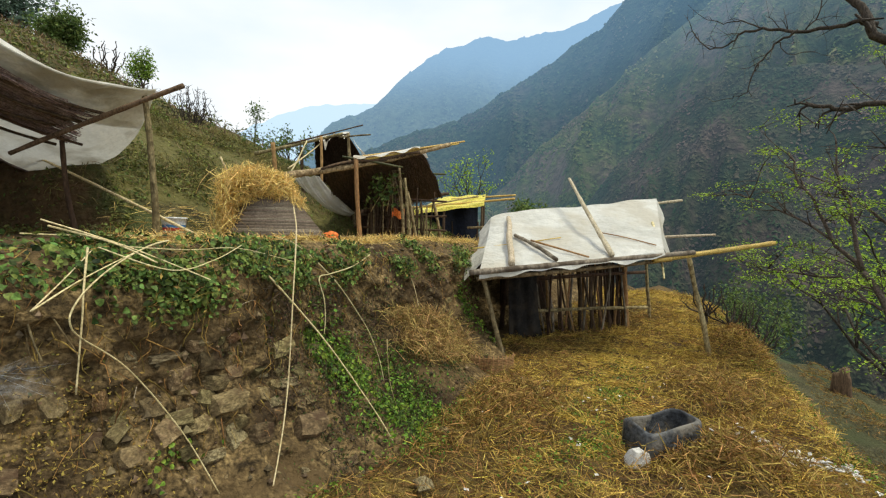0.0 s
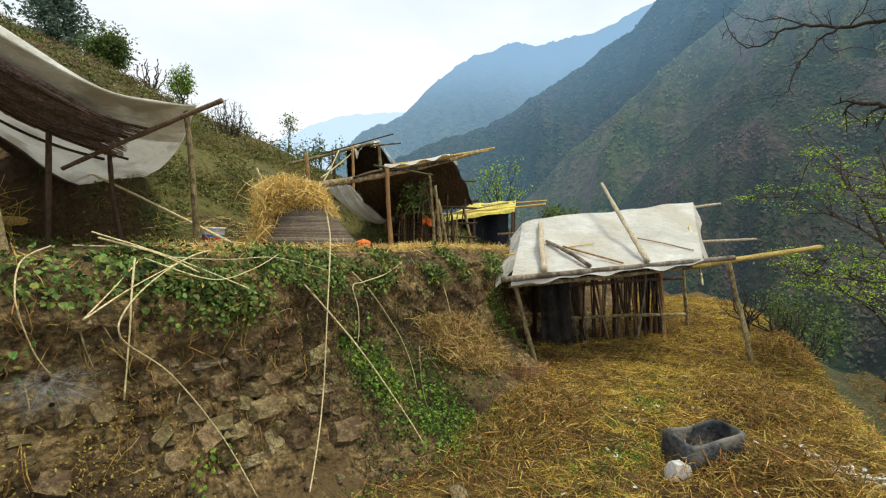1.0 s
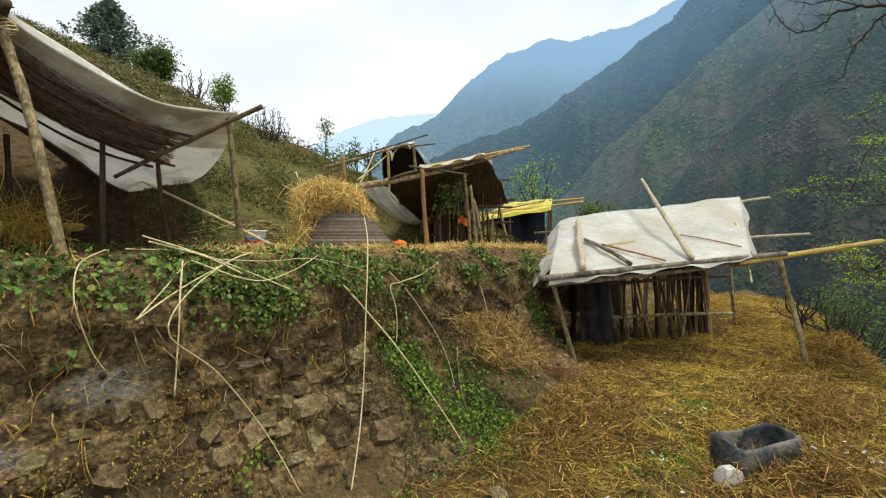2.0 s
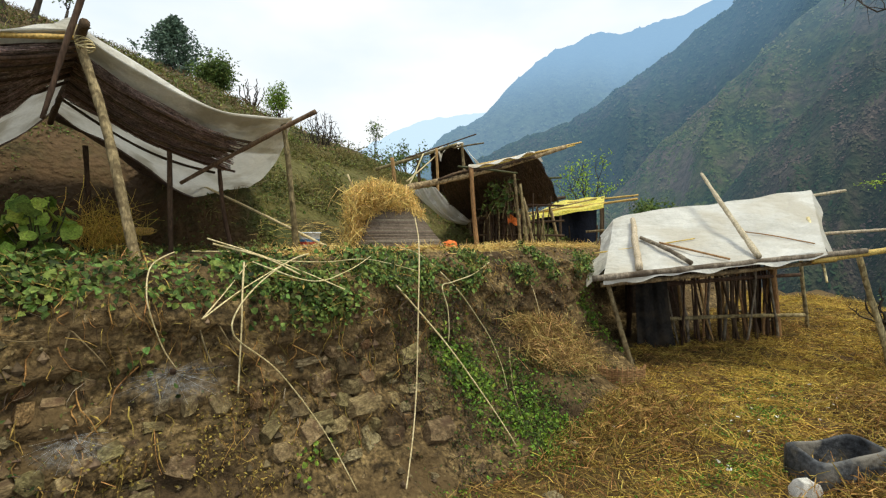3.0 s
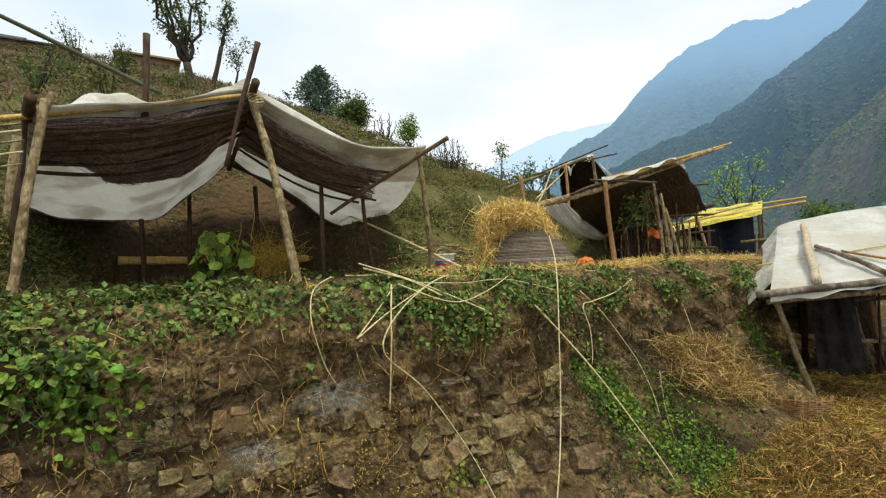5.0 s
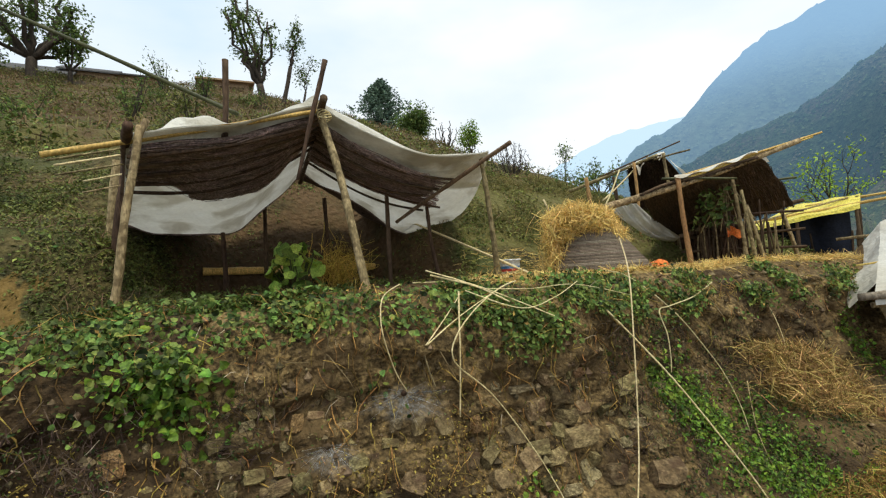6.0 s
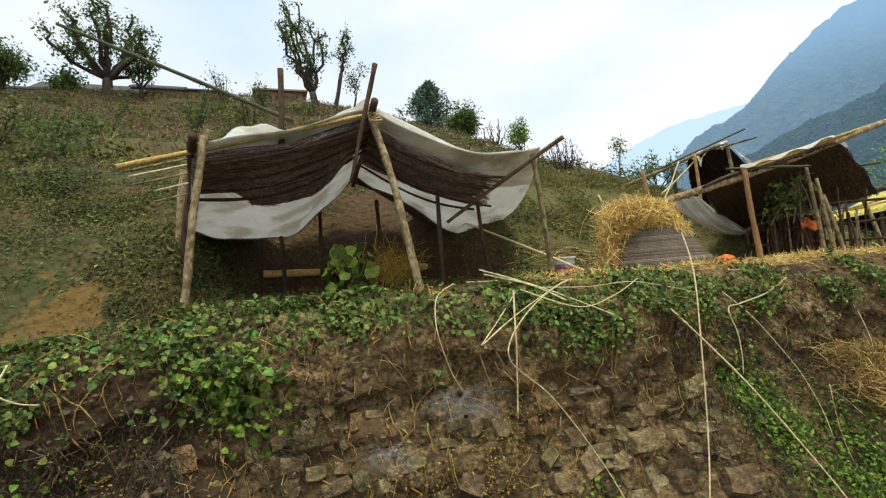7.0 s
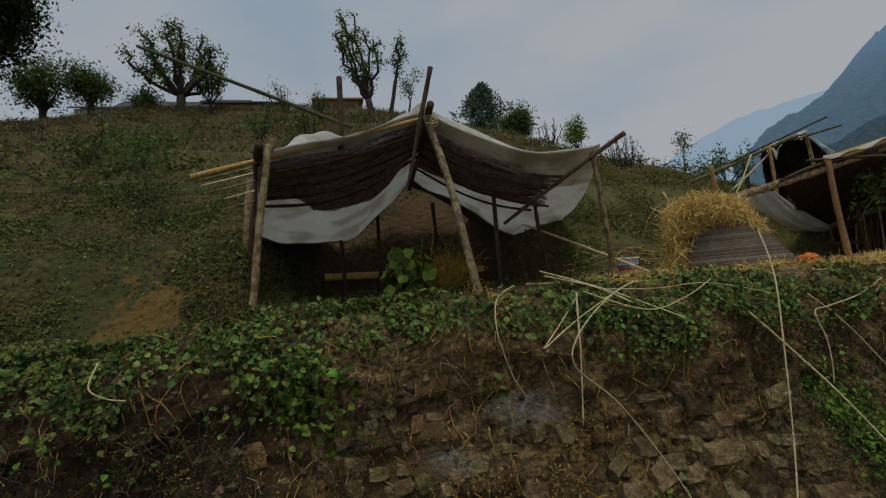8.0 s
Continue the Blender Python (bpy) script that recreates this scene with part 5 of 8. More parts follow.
def cap_points(k):
    """Points on a lumpy ellipsoid that sits askew on the cone."""
    v = rs.normal(0, 1, (k, 3))
    v /= np.linalg.norm(v, axis=1, keepdims=True)
    r = 1 + 0.10 * np.sin(5 * v[:, 0:1] + 3 * v[:, 2:3]) + 0.07 * np.sin(9 * v[:, 1:2]) + rs.normal(0, 0.04, (k, 1))
    v = v * r * np.array([0.33, 0.35, 0.19]) + np.array([-0.16, 0.04, 0.61])
    return np.array(HC)[None] + v[:, 0:1] * np.array(HX)[None] + v[:, 1:2] * np.array(HY)[None] + v[:, 2:3] * np.array([[0, 0, 1.0]])


cap = Soup().grid([[HC + HX * (-0.20 + 0.32 * math.sin(math.pi * u) * math.cos(a) * (1 + 0.08 * math.sin(3 * a))) + HY * (0.04 + 0.32 * math.sin(math.pi * u) * math.sin(a)) + UP * (0.61 + 0.16 * math.cos(math.pi * u) + 0.02 * math.sin(7 * a))
                    for a in np.linspace(0, 2 * math.pi, 41)] for u in np.linspace(0.001, 0.999, 18)])
cap.put("hay_cap", M_STRAWOLD, stack)
strands("hay", cap_points(5200), 0.22, 0.0032, M_HAY, 12, 0.7, 0.8, stack)
side = np.array(HC) + np.stack([rs.normal(-0.45, 0.07, 1500), rs.normal(0.0, 0.16, 1500), rs.uniform(0.02, 0.75, 1500)], -1) @ np.array([list(HX), list(HY), [0, 0, 1]])
strands("hay", side, 0.28, 0.0035, M_HAY, 13, 1.6, 0.5, stack)
ang = rs.uniform(-0.9, 0.5, 520)
tt = rs.uniform(0.58, 1.0, 520)
drape = np.array([list(cone(float(t), float(a), 1.05)) for t, a in zip(tt, ang)]) + rs.normal(0, 0.012, (520, 3))
strands("hay", drape, 0.20, 0.003, M_HAY, 14, 1.0, 0.4, stack, heading=np.array([0.35, 0.0, -1.0]))
so = Soup()
so.tube(spine(HC + Vector((-0.42, -0.1, 0.60)), HC + Vector((-0.56, -0.12, 0.94)), 0.02, 6, 3), 0.012, 6)
so.put("stack_pole", M_CANE, stack)
cl = thing("orange_bag", W(4.95, -1.25, 1.50), "orange plastic bag at the foot of a haystack", "bag")
so = Soup().grid(patch(lambda u, v: W(4.93, -1.18, 1.47) + Vector((0.11 * math.sin(math.pi * u) * math.cos(6.283 * v), 0.08 * math.sin(math.pi * u) * math.sin(6.283 * v), 0.13 - 0.13 * math.cos(math.pi * u) * 0.5 - 0.06 + 0.012 * math.sin(9 * v + 7 * u))), 10, 16))
so.put("bag", M_ORANGE, cl)

# ---- bucket ----
BK = W(3.66, -2.16, float(h_up(3.66, 2.16)) + 0.03)
bucket = thing("plastic_bucket", BK, "small white and red plastic bucket on the terrace", "bucket")


def ring(c, r, z, k=24):
    return [c + Vector((r * math.cos(2 * math.pi * j / k), r * math.sin(2 * math.pi * j / k), z)) for j in range(k + 1)]


Soup().grid([ring(BK, 0.001, 0.004), ring(BK, 0.095, 0.004), ring(BK, 0.108, 0.075)]).put("lower_body", M_REDPLASTIC, bucket, "red band")
Soup().grid([ring(BK, 0.1085, 0.076), ring(BK, 0.112, 0.105)]).put("label_band", M_BLUEPLASTIC, bucket, "blue band")
upper_body = Soup().grid([ring(BK, 0.1125, 0.106), ring(BK, 0.120, 0.165), ring(BK, 0.128, 0.168), ring(BK, 0.128, 0.182), ring(BK, 0.116, 0.182), ring(BK, 0.100, 0.02), ring(BK, 0.001, 0.02)]).put("upper_body", M_WHITEPLASTIC, bucket)
so = Soup()
so.tube([BK + Vector((0.126 * math.cos(t), 0.126 * math.sin(t) * 0.9, 0.17 - 0.07 * math.sin(t))) for t in np.linspace(0, math.pi, 14)], 0.004, 5)
so.put("handle", M_POLE, upper_body)

# ---- rubber tub and white stone ----
TC = Vector((1.60, 3.52, float(h_low(4.25, 2.47)) - 0.03))
tub = thing("rubber_tub", TC, "dark grey rubber feeding tub cut from a tyre", "tub")
TX, TY = Vector((0.79, 0.306, 0)), Vector((-0.306, 0.79, 0))


def tub_ring(a, b, z, sq, wob, k=40, tilt=0.0):
    out = []
    for j in range(k + 1):
        t = 2 * math.pi * j / k
        c, s_ = math.cos(t), math.sin(t)
        r = 1 / (abs(c) ** sq + abs(s_) ** sq) ** (1 / sq)
        x, y = a * r * c, b * r * s_
        out.append(TC + TX * x + TY * y + UP * (z + wob * (0.6 * math.cos(2 * t + 0.5) + 0.4 * math.sin(3 * t)) - tilt * x))
    return out


tb = Soup().grid([tub_ring(0.25, 0.150, 0.0, 8, 0), tub_ring(0.278, 0.176, 0.02, 8, 0.0), tub_ring(0.292, 0.190, 0.10, 8, 0.004), tub_ring(0.290, 0.188, 0.20, 8, 0.010, tilt=-0.03), tub_ring(0.286, 0.184, 0.268, 8, 0.016, tilt=-0.06),
                  tub_ring(0.280, 0.178, 0.284, 8, 0.018, tilt=-0.07), tub_ring(0.266, 0.164, 0.290, 7, 0.018, tilt=-0.07), tub_ring(0.254, 0.152, 0.284, 7, 0.018, tilt=-0.07), tub_ring(0.252, 0.150, 0.262, 7, 0.014, tilt=-0.05), tub_ring(0.246, 0.146, 0.10, 6, 0.0), tub_ring(0.22, 0.12, 0.06, 5, 0.0), tub_ring(0.001, 0.001, 0.05, 2, 0)])
shell = tb.put("shell", M_RUBBER, tub)
for k, (a0, z0) in enumerate(((3.6, 0.12), (4.4, 0.10), (5.2, 0.12))):
    rb = Soup()
    rb.tube([TC + TX * (0.272 * math.cos(a0 + d) * 1.06) + TY * (0.172 * math.sin(a0 + d) * 1.08) + UP * (z0 + 0.5 * d) for d in np.linspace(-0.16, 0.16, 5)], 0.012, 6)
    rb.put("tread_lug", M_RUBBER, shell)


tub_rng = np.random.default_rng(17)
lying = np.array(list(TC)) + tub_rng.normal(0, 1, (160, 3)) * np.array([0.09, 0.05, 0.02]) + np.array([0, 0, 0.10])
strands("straw", lying, 0.20, 0.0028, M_STRAWOLD, 18, 0.5, 0.4, None, "dry straw left in a rubber tub", "straw")


# ---- stones ----
def stone_mesh(name, seed, material):
    """A rough block: a cube with split faces, knocked out of shape."""
    rng = np.random.default_rng(seed)
    tw, tp = rng.normal(0, 0.12), rng.uniform(-1, 1)
    bm = bmesh.new()
    bmesh.ops.create_cube(bm, size=1.0)
    bmesh.ops.subdivide_edges(bm, edges=bm.edges[:], cuts=1, use_grid_fill=True)
    for v in bm.verts:
        p = np.array(v.co)
        q = p / (np.abs(p) ** 3.2).sum() ** (1 / 3.2) * 0.5
        q = 0.22 * p + 0.78 * q + rng.normal(0, 0.050, 3)
        q = q + q[0] * tw * np.array([0, 0.3, 1.0])
        v.co = q * (1 - 0.30 * tp * (q[0] + 0.5))
    for f in bm.faces:
        f.smooth = True
    for e in bm.edges:
        e.smooth = e.calc_face_angle(0) < 0.62
    me = bpy.data.meshes.new(name)
    bm.to_mesh(me)
    bm.free()
    me.materials.append(material)
    return me


STONES = {k: [stone_mesh("stone", 100 * i + j, m) for j in range(12)] for i, (k, m) in enumerate((("s", M_STONE), ("w", M_STONE_WARM), ("p", M_STONE_PALE), ("o", M_WHITESTONE)))}
TURN = math.degrees(math.atan2(UU[1], UU[0]))
st_rng = random.Random(21)


def wall_stone(s, z, w, h, kind="s", proud=0.35):
    ob = new("stone", st_rng.choice(STONES[kind]))
    depth = min(w, h * 1.5) * 1.1
    n = float(n_face(np.array(s), np.array(z)))
    nb = float(n_face(np.array(s), np.array(max(z - 0.08, 0))))
    p = W(s, n - depth * (0.5 - proud), z)
    batter = math.degrees(math.atan2(nb - n, 0.08))
    m = pose(*p, 0, 0, TURN) @ pose(0, 0, 0, -min(batter, 40) + st_rng.gauss(0, 6), st_rng.gauss(0, 9), st_rng.gauss(0, 9))
    ob.matrix_basis = m @ Matrix.Diagonal((w, depth, h, 1))
    ob.parent = retaining_wall
    return ob


placed = []
SEEN = [(1.34, 0.82, 0.09, 0.08, "p"), (1.31, 0.72, 0.14, 0.07, "s"), (1.76, 0.78, 0.09, 0.11, "w"), (1.91, 0.94, 0.09, 0.09, "p"), (2.05, 0.92, 0.20, 0.05,
          "p"), (2.12, 0.80, 0.13, 0.13, "s"), (2.32, 0.85, 0.21, 0.19, "s"), (2.33, 0.72, 0.15, 0.10, "s"), (2.47, 0.72, 0.20, 0.12, "s"), (2.92, 0.77, 0.23,
          0.13, "s"), (2.36, 0.58, 0.30, 0.14, "s"), (2.26, 0.64, 0.12, 0.10, "s"), (2.08, 0.58, 0.19, 0.09, "s"), (2.18, 0.52, 0.18, 0.10, "s"), (2.73, 0.49,
          0.14, 0.09, "p"), (2.40, 0.38, 0.19, 0.19, "p"), (2.23, 0.36, 0.17, 0.08, "p"), (2.11, 0.44, 0.18, 0.09, "s"), (2.00, 0.52, 0.18, 0.15, "s"), (1.96,
          0.66, 0.13, 0.14, "s"), (1.84, 0.66, 0.12, 0.11, "s"), (2.55, 0.38, 0.24, 0.15, "s"), (2.91, 0.26, 0.45, 0.19, "s"), (1.83, 0.58, 0.20, 0.09, "s"),
          (1.58, 0.79, 0.13, 0.16, "s"), (1.44, 0.81, 0.08, 0.10, "s"), (2.45, 0.48, 0.14, 0.10, "s"), (1.84, 0.47, 0.18, 0.12, "s"), (1.71, 0.57, 0.15, 0.11,
          "s"), (1.38, 0.54, 0.17, 0.12, "s"), (1.01, 0.65, 0.12, 0.07, "s"), (0.71, 0.98, 0.09, 0.09, "s"), (0.85, 0.98, 0.13, 0.09, "w"), (0.85, 0.89, 0.10,
          0.13, "w"), (0.61, 0.93, 0.10, 0.06, "p"), (0.73, 0.89, 0.08, 0.05, "s"), (0.79, 0.80, 0.10, 0.07, "p"), (0.70, 0.82, 0.10, 0.08, "s"), (0.58, 0.88,
          0.14, 0.10, "s"), (0.53, 0.77, 0.16, 0.10, "s"), (0.64, 0.70, 0.16, 0.09, "s"), (0.76, 0.68, 0.11, 0.08, "s"), (0.51, 0.67, 0.10, 0.09, "s"), (0.72,
          0.62, 0.19, 0.08, "s"), (0.06, 0.86, 0.12, 0.14, "w"), (0.20, 0.90, 0.05, 0.08, "p"), (0.63, 0.98, 0.09, 0.05, "s"), (0.47, 0.88, 0.12, 0.08, "s"),
          (0.85, 0.64, 0.11, 0.10, "s"),
          (5.35, 0.77, 0.13, 0.08, "s"), (5.57, 0.68, 0.16, 0.07, "s"), (5.43, 0.60, 0.17, 0.07, "s"), (5.22, 0.88, 0.14, 0.07, "s"), (5.30, 0.50, 0.15, 0.07, "s"), (5.62, 0.82, 0.14, 0.06, "s")]
for s, z, w, h, k in SEEN:
    wall_stone(s, z, min(0.84 * w, 0.24), 0.92 * h, k, 0.34)
    placed.append((s, z, w, h))
z = 0.02
while z < 1.08:
    h = st_rng.uniform(0.045, 0.085)
    s = -1.4 + st_rng.random() * 0.1
    while s < 3.3:
        rubble = 1.85 < s < 3.05 and z < 0.9
        course = 0.3 < s < 1.2 and 0.35 < z < 1.04
        w = st_rng.uniform(0.07, 0.17) if rubble else st_rng.uniform(0.05, 0.13)
        sc = s + w / 2
        cover = (0.55 if rubble else 0.50 if course else 0.22 - 0.15 * (z > 0.8)) + 0.25 * float(vn(sc * 1.9, z * 3.3, 55)) * (not rubble)
        if all(abs(sc - a) > (w + c) * 0.46 or abs(z - b) > (h + d) * 0.46 for a, b, c, d in placed) and st_rng.random() < cover:
            wall_stone(sc, z + st_rng.gauss(0, 0.014), w * 1.04, h * st_rng.uniform(0.85, 1.35 if rubble else 1.15), "s" if st_rng.random() < 0.90 else st_rng.choice("wppp"), st_rng.uniform(0.05, 0.26) if rubble or course else st_rng.uniform(0.0, 0.18))
        s += w * 1.03
    z += h * 1.02


def loose_stone(x, y, size, kind, label, flat=0.7, name="stone", group="loose stones on the terrace"):
    sn_ = np.array([x, y]) - ORG
    zz = float(h_low(sn_ @ UU, sn_ @ NN))
    ob = new(name, st_rng.choice(STONES[kind]))
    ob.matrix_basis = pose(x, y, zz + size * flat * 0.32, st_rng.gauss(0, 10), st_rng.gauss(0, 10), st_rng.uniform(0, 360)) @ Matrix.Diagonal((size, size * 0.85, size * flat, 1))
    return tagged(ob, label=label, category="stone", group=group)


loose_stone(1.33, 3.27, 0.15, "o", "white rounded stone against a rubber tub", 0.9)
for x, y, sz in ((0.10, 4.55, 0.13), (-0.02, 4.25, 0.12), (-0.10, 3.05, 0.14), (0.55, 5.0, 0.06), (0.62, 3.35, 0.05), (0.02, 3.62, 0.10)):
    loose_stone(x, y, sz, "p" if sz > 0.1 else "s", "small pale stone lying in the straw", 0.6)

# ---- canes hanging over the wall ----
CANES = (
    ([(3.77, -0.6, 1.82), (3.55, -0.35, 1.66), (3.3, -0.1, 1.56), (3.04, 0.15, 1.42), (2.87, 0.3, 1.15), (2.72, 0.42, 0.70), (2.55, 0.55, 0.44), (2.32, 0.72, 0.25)], 0.0095),
    ([(2.21, 0.0, 1.53), (2.03, 0.1, 1.50), (1.82, 0.2, 1.42), (1.65, 0.3, 1.33), (1.57, 0.34, 1.25), (1.55, 0.36, 1.19), (1.6, 0.34, 1.12), (1.81, 0.32, 0.93), (2.05, 0.36, 0.56), (2.18, 0.48, 0.21)], 0.007),
    ([(1.72, 0.15, 1.50), (1.63, 0.3, 1.32), (1.61, 0.33, 1.2), (1.58, 0.34, 0.88)], 0.008),
    ([(1.47, -0.1, 1.56), (1.33, 0.0, 1.50), (1.26, 0.14, 1.38), (1.27, 0.17, 1.26), (1.32, 0.16, 1.11), (1.38, 0.14, 1.01)], 0.006),
    ([(1.64, -0.1, 1.63), (1.93, 0.1, 1.50), (2.28, 0.3, 1.31)], 0.007),
    ([(1.67, -0.1, 1.60), (1.87, 0.08, 1.52), (2.01, 0.22, 1.42)], 0.009),
    ([(1.79, 0.1, 1.50), (2.07, 0.24, 1.38), (2.37, 0.18, 1.42), (2.64, 0.08, 1.50)], 0.006),
    ([(1.94, 0.1, 1.50), (2.24, 0.12, 1.48), (2.63, 0.08, 1.48), (3.06, 0.12, 1.38)], 0.005),
    ([(1.45, 0.28, 1.25), (1.68, 0.22, 1.37), (2.04, 0.08, 1.50)], 0.006),
    ([(3.33, -0.4, 1.55), (3.36, -0.2, 1.51), (3.41, 0.0, 1.37), (3.55, 0.12, 1.17), (3.73, 0.18, 0.92), (3.83, 0.22, 0.75), (3.86, 0.3, 0.54), (3.85, 0.36, 0.36)], 0.007),
    ([(4.25, -0.1, 1.39), (3.81, 0.05, 1.31), (3.35, 0.2, 1.28), (3.12, 0.3, 1.27), (3.14, 0.33, 1.12), (3.13, 0.35, 0.98), (3.11, 0.36, 0.88)], 0.008),
    ([(2.71, 0.25, 1.31), (2.87, 0.32, 1.11), (3.02, 0.45, 0.86), (3.18, 0.58, 0.56), (3.32, 0.72, 0.25), (3.51, 0.86, -0.18)], 0.009),
    ([(4.74, -0.1, 1.36), (4.84, 0.0, 1.13), (4.84, 0.08, 0.91), (4.82, 0.12, 0.74)], 0.006),
    ([(1.47, 0.22, 1.24), (1.62, 0.14, 1.35), (1.8, 0.02, 1.48)], 0.006),
    ([(1.64, -0.3, 1.56), (2.0, -0.5, 1.55), (2.96, -0.9, 1.55)], 0.007),
    ([(1.48, 0.17, 1.18), (1.49, 0.2, 1.1), (1.51, 0.22, 1.02)], 0.007),
    ([(4.06, 0.24, 0.66), (3.85, 0.42, 0.36), (3.6, 0.72, 0.12)], 0.006),
    ([(4.30, 0.24, 0.42), (4.14, 0.58, 0.06)], 0.007),
    ([(-0.52, 0.1, 1.39), (-0.53, 0.17, 1.3), (-0.47, 0.17, 1.25), (-0.40, 0.16, 1.23)], 0.006),
)
for k, (pts, r) in enumerate(CANES):
    cane = thing("cane", W(*pts[-1]), "long pale split cane hanging over a terrace wall", "cane", "canes on the wall")
    P = [W(*p) for p in pts]
    fine = []
    for i in range(len(P) - 1):
        a, b, c, d = P[max(i - 1, 0)], P[i], P[i + 1], P[min(i + 2, len(P) - 1)]
        for t in np.linspace(0, 1, 6, endpoint=False):
            t = float(t)
            fine.append(0.5 * ((2 * b) + (c - a) * t + (2 * a - 5 * b + 4 * c - d) * t * t + (3 * b - a - 3 * c + d) * t ** 3))
    fine.append(P[-1])
    so = Soup().tube(fine, [0.64 * r * (1.2 if j % 7 == 3 else 1.0) * (1 - 0.35 * j / len(fine)) for j in range(len(fine))], 6)
    so.put("stem", M_CANE if k not in (16, 17, 15) else M_POLE, cane)

# ---- roots and dry stems on the wall face ----
rr = np.random.default_rng(31)
so = Soup()
for k in range(330):
    s, z = rr.uniform(-1.6, 4.6), rr.uniform(0.55, 1.42)
    L = rr.uniform(0.06, 0.32)
    ds = rr.normal(0, 0.35) * L
    pts = []
    for t in np.linspace(0, 1, 6):
        zz = z - L * t * rr.uniform(0.7, 1.0)
        s2 = s + ds * t + 0.02 * math.sin(5 * t + k)
        pts.append(W(s2, float(n_face(np.array(s2), np.array(max(zz, 0.02)))) + 0.008 + 0.02 * math.sin(3 * t), max(zz, 0.02)))
    so.tube(pts, [0.0035 * (1 - 0.6 * t) * rr.uniform(0.7, 1.5) for t in np.linspace(0, 1, 6)], 4, caps=False)
ob = so.put("wall_roots", M_STRAWOLD, kind="stuff")
tagged(ob, label="fine dry roots and stems hanging from wall earth", category="roots")
for k, (s, z, s2, z2) in enumerate(((0.95, 1.28, 1.12, 1.05), (1.05, 1.36, 0.98, 1.12), (0.72, 1.24, 0.92, 1.20), (1.50, 1.26, 1.52, 1.02), (1.58, 1.2, 1.66, 1.0))):
    root = thing("root", W(s, 0.1, z), "bare pale root sticking out of a terrace wall", "root", "roots in the wall")
    pole("stem", W(s, float(n_face(np.array(s), np.array(z))) - 0.01, z), W(s2, float(n_face(np.array(s2), np.array(z2))) + 0.05, z2), 0.0045, 0.0025, M_DRYLEAF, root, bend=0.10, seed=500 + k, sides=6)


# ---- leaves on the wall ----
def wall_points(k, s0, s1, dens, rng, z0=0.0, off=0.05):
    """Points on the face and lip, kept by the density dens(s, v); v runs from the foot over the lip to 1.6 on top."""
    s = rng.uniform(s0, s1, k)
    v = rng.uniform(z0, 1.75, k)
    keep = rng.random(k) < dens(s, v)
    s, v = s[keep], v[keep]
    zl = z_lip(s)
    on_face = v <= 1.0
    z = np.where(on_face, np.clip(v, 0, 1) * zl, zl)
    n = n_face(s, z)
    back = np.clip(v - 1, 0, 1)
    n = n - back
    z = np.where(on_face, z + (1 - np.clip(v, 0, 1)) * h_low(s, n_face(s, 0 * s)), np.maximum(h_up(s, -n), zl - 0.02))
    o = rng.uniform(0.0, 1, len(s)) ** 1.5 * off
    n = n + np.where(on_face, o, 0)
    z = z + np.where(on_face, 0.02, 0.55 * o)
    pts = world_xyz(s, n, z)
    fac = np.where(on_face, 1.0, 0.15)
    nrm = np.stack([NN[0] * fac, NN[1] * fac, 0.45 + 0.6 * (1 - fac)], -1)
    return pts, nrm / np.linalg.norm(nrm, axis=1, keepdims=True)


def ivy_density(s, v):
    left = 0.95 * np.exp(-((v - 0.99 + 0.04 * sstep(0.6, -0.3, s)) / (0.13 + 0.02 * sstep(0.8, 0.2, s))) ** 2)
    mid = 1.3 * np.exp(-((v - 0.91) / 0.15) ** 2) * sstep(1.15, 1.45, s) * sstep(3.3, 2.7, s)
    right = 0.85 * np.exp(-((v - 0.89) / 0.11) ** 2) * sstep(2.6, 3.2, s) * sstep(6.8, 6.2, s)
    clump = 0.26 + 0.22 * sstep(1.7, 1.2, s) * (v > 0.88) + 1.25 * vn(s * 3.2, v * 5, 61) + 0.5 * vn(s * 9, v * 12, 62)
    clump = np.where((v > 0.86) & (v < 1.06), np.maximum(clump, 0.26 * sstep(3.0, 1.6, s)), clump)
    gap = 1 - 0.6 * np.exp(-((s - 1.0) / 0.35) ** 2) * (v < 0.84)
    gap = gap * (1 - 0.9 * sstep(1.00, 1.06, v) * sstep(1.7, 2.3, s))
    return np.clip(np.maximum(left * sstep(1.9, 1.3, s), np.maximum(mid, right)) * clump * gap, 0, 1)


ir = np.random.default_rng(41)
p, n_ = wall_points(190000, -2.4, 6.8, ivy_density, ir, 0.4, 0.13)
ob = leaves("creeper", p, n_, 0.032, M_IVY, "heart", 42, None, "dark green heart-leaved creeper trailing over a terrace wall lip", "creeper")
p, n_ = wall_points(14000, -2.4, 1.4, lambda s, v: np.clip(ivy_density(s, v) - 0.25, 0, 1) * 0.6, ir, 0.4, 0.12)
leaves("creeper", p, n_, 0.047, M_IVY, "heart", 43, None, "larger dark green creeper leaves spilling down the wall", "creeper")


p, n_ = wall_points(20000, -2.4, 6.8, lambda s, v: ivy_density(s, v) * 0.5, ir, 0.4, 0.13)
leaves("creeper", p, n_, 0.028, M_YELLOWWEED, "oval", 55, None, "withered yellow and brown leaves among creeper", "creeper")
p, n_ = wall_points(16000, -2.4, 6.8, lambda s, v: np.clip(ivy_density(s, v) * 0.8 + 0.12 * (v > 0.8), 0, 1) * (v < 1.08), ir, 0.4, 0.13)
strands("creeper_stems", p, 0.17, 0.0017, M_STRAWOLD, 56, 1.0, 0.7, None, "brown trailing stems of creeper over a wall lip", "creeper", heading=np.array([0.2, 0.0, -0.5]))


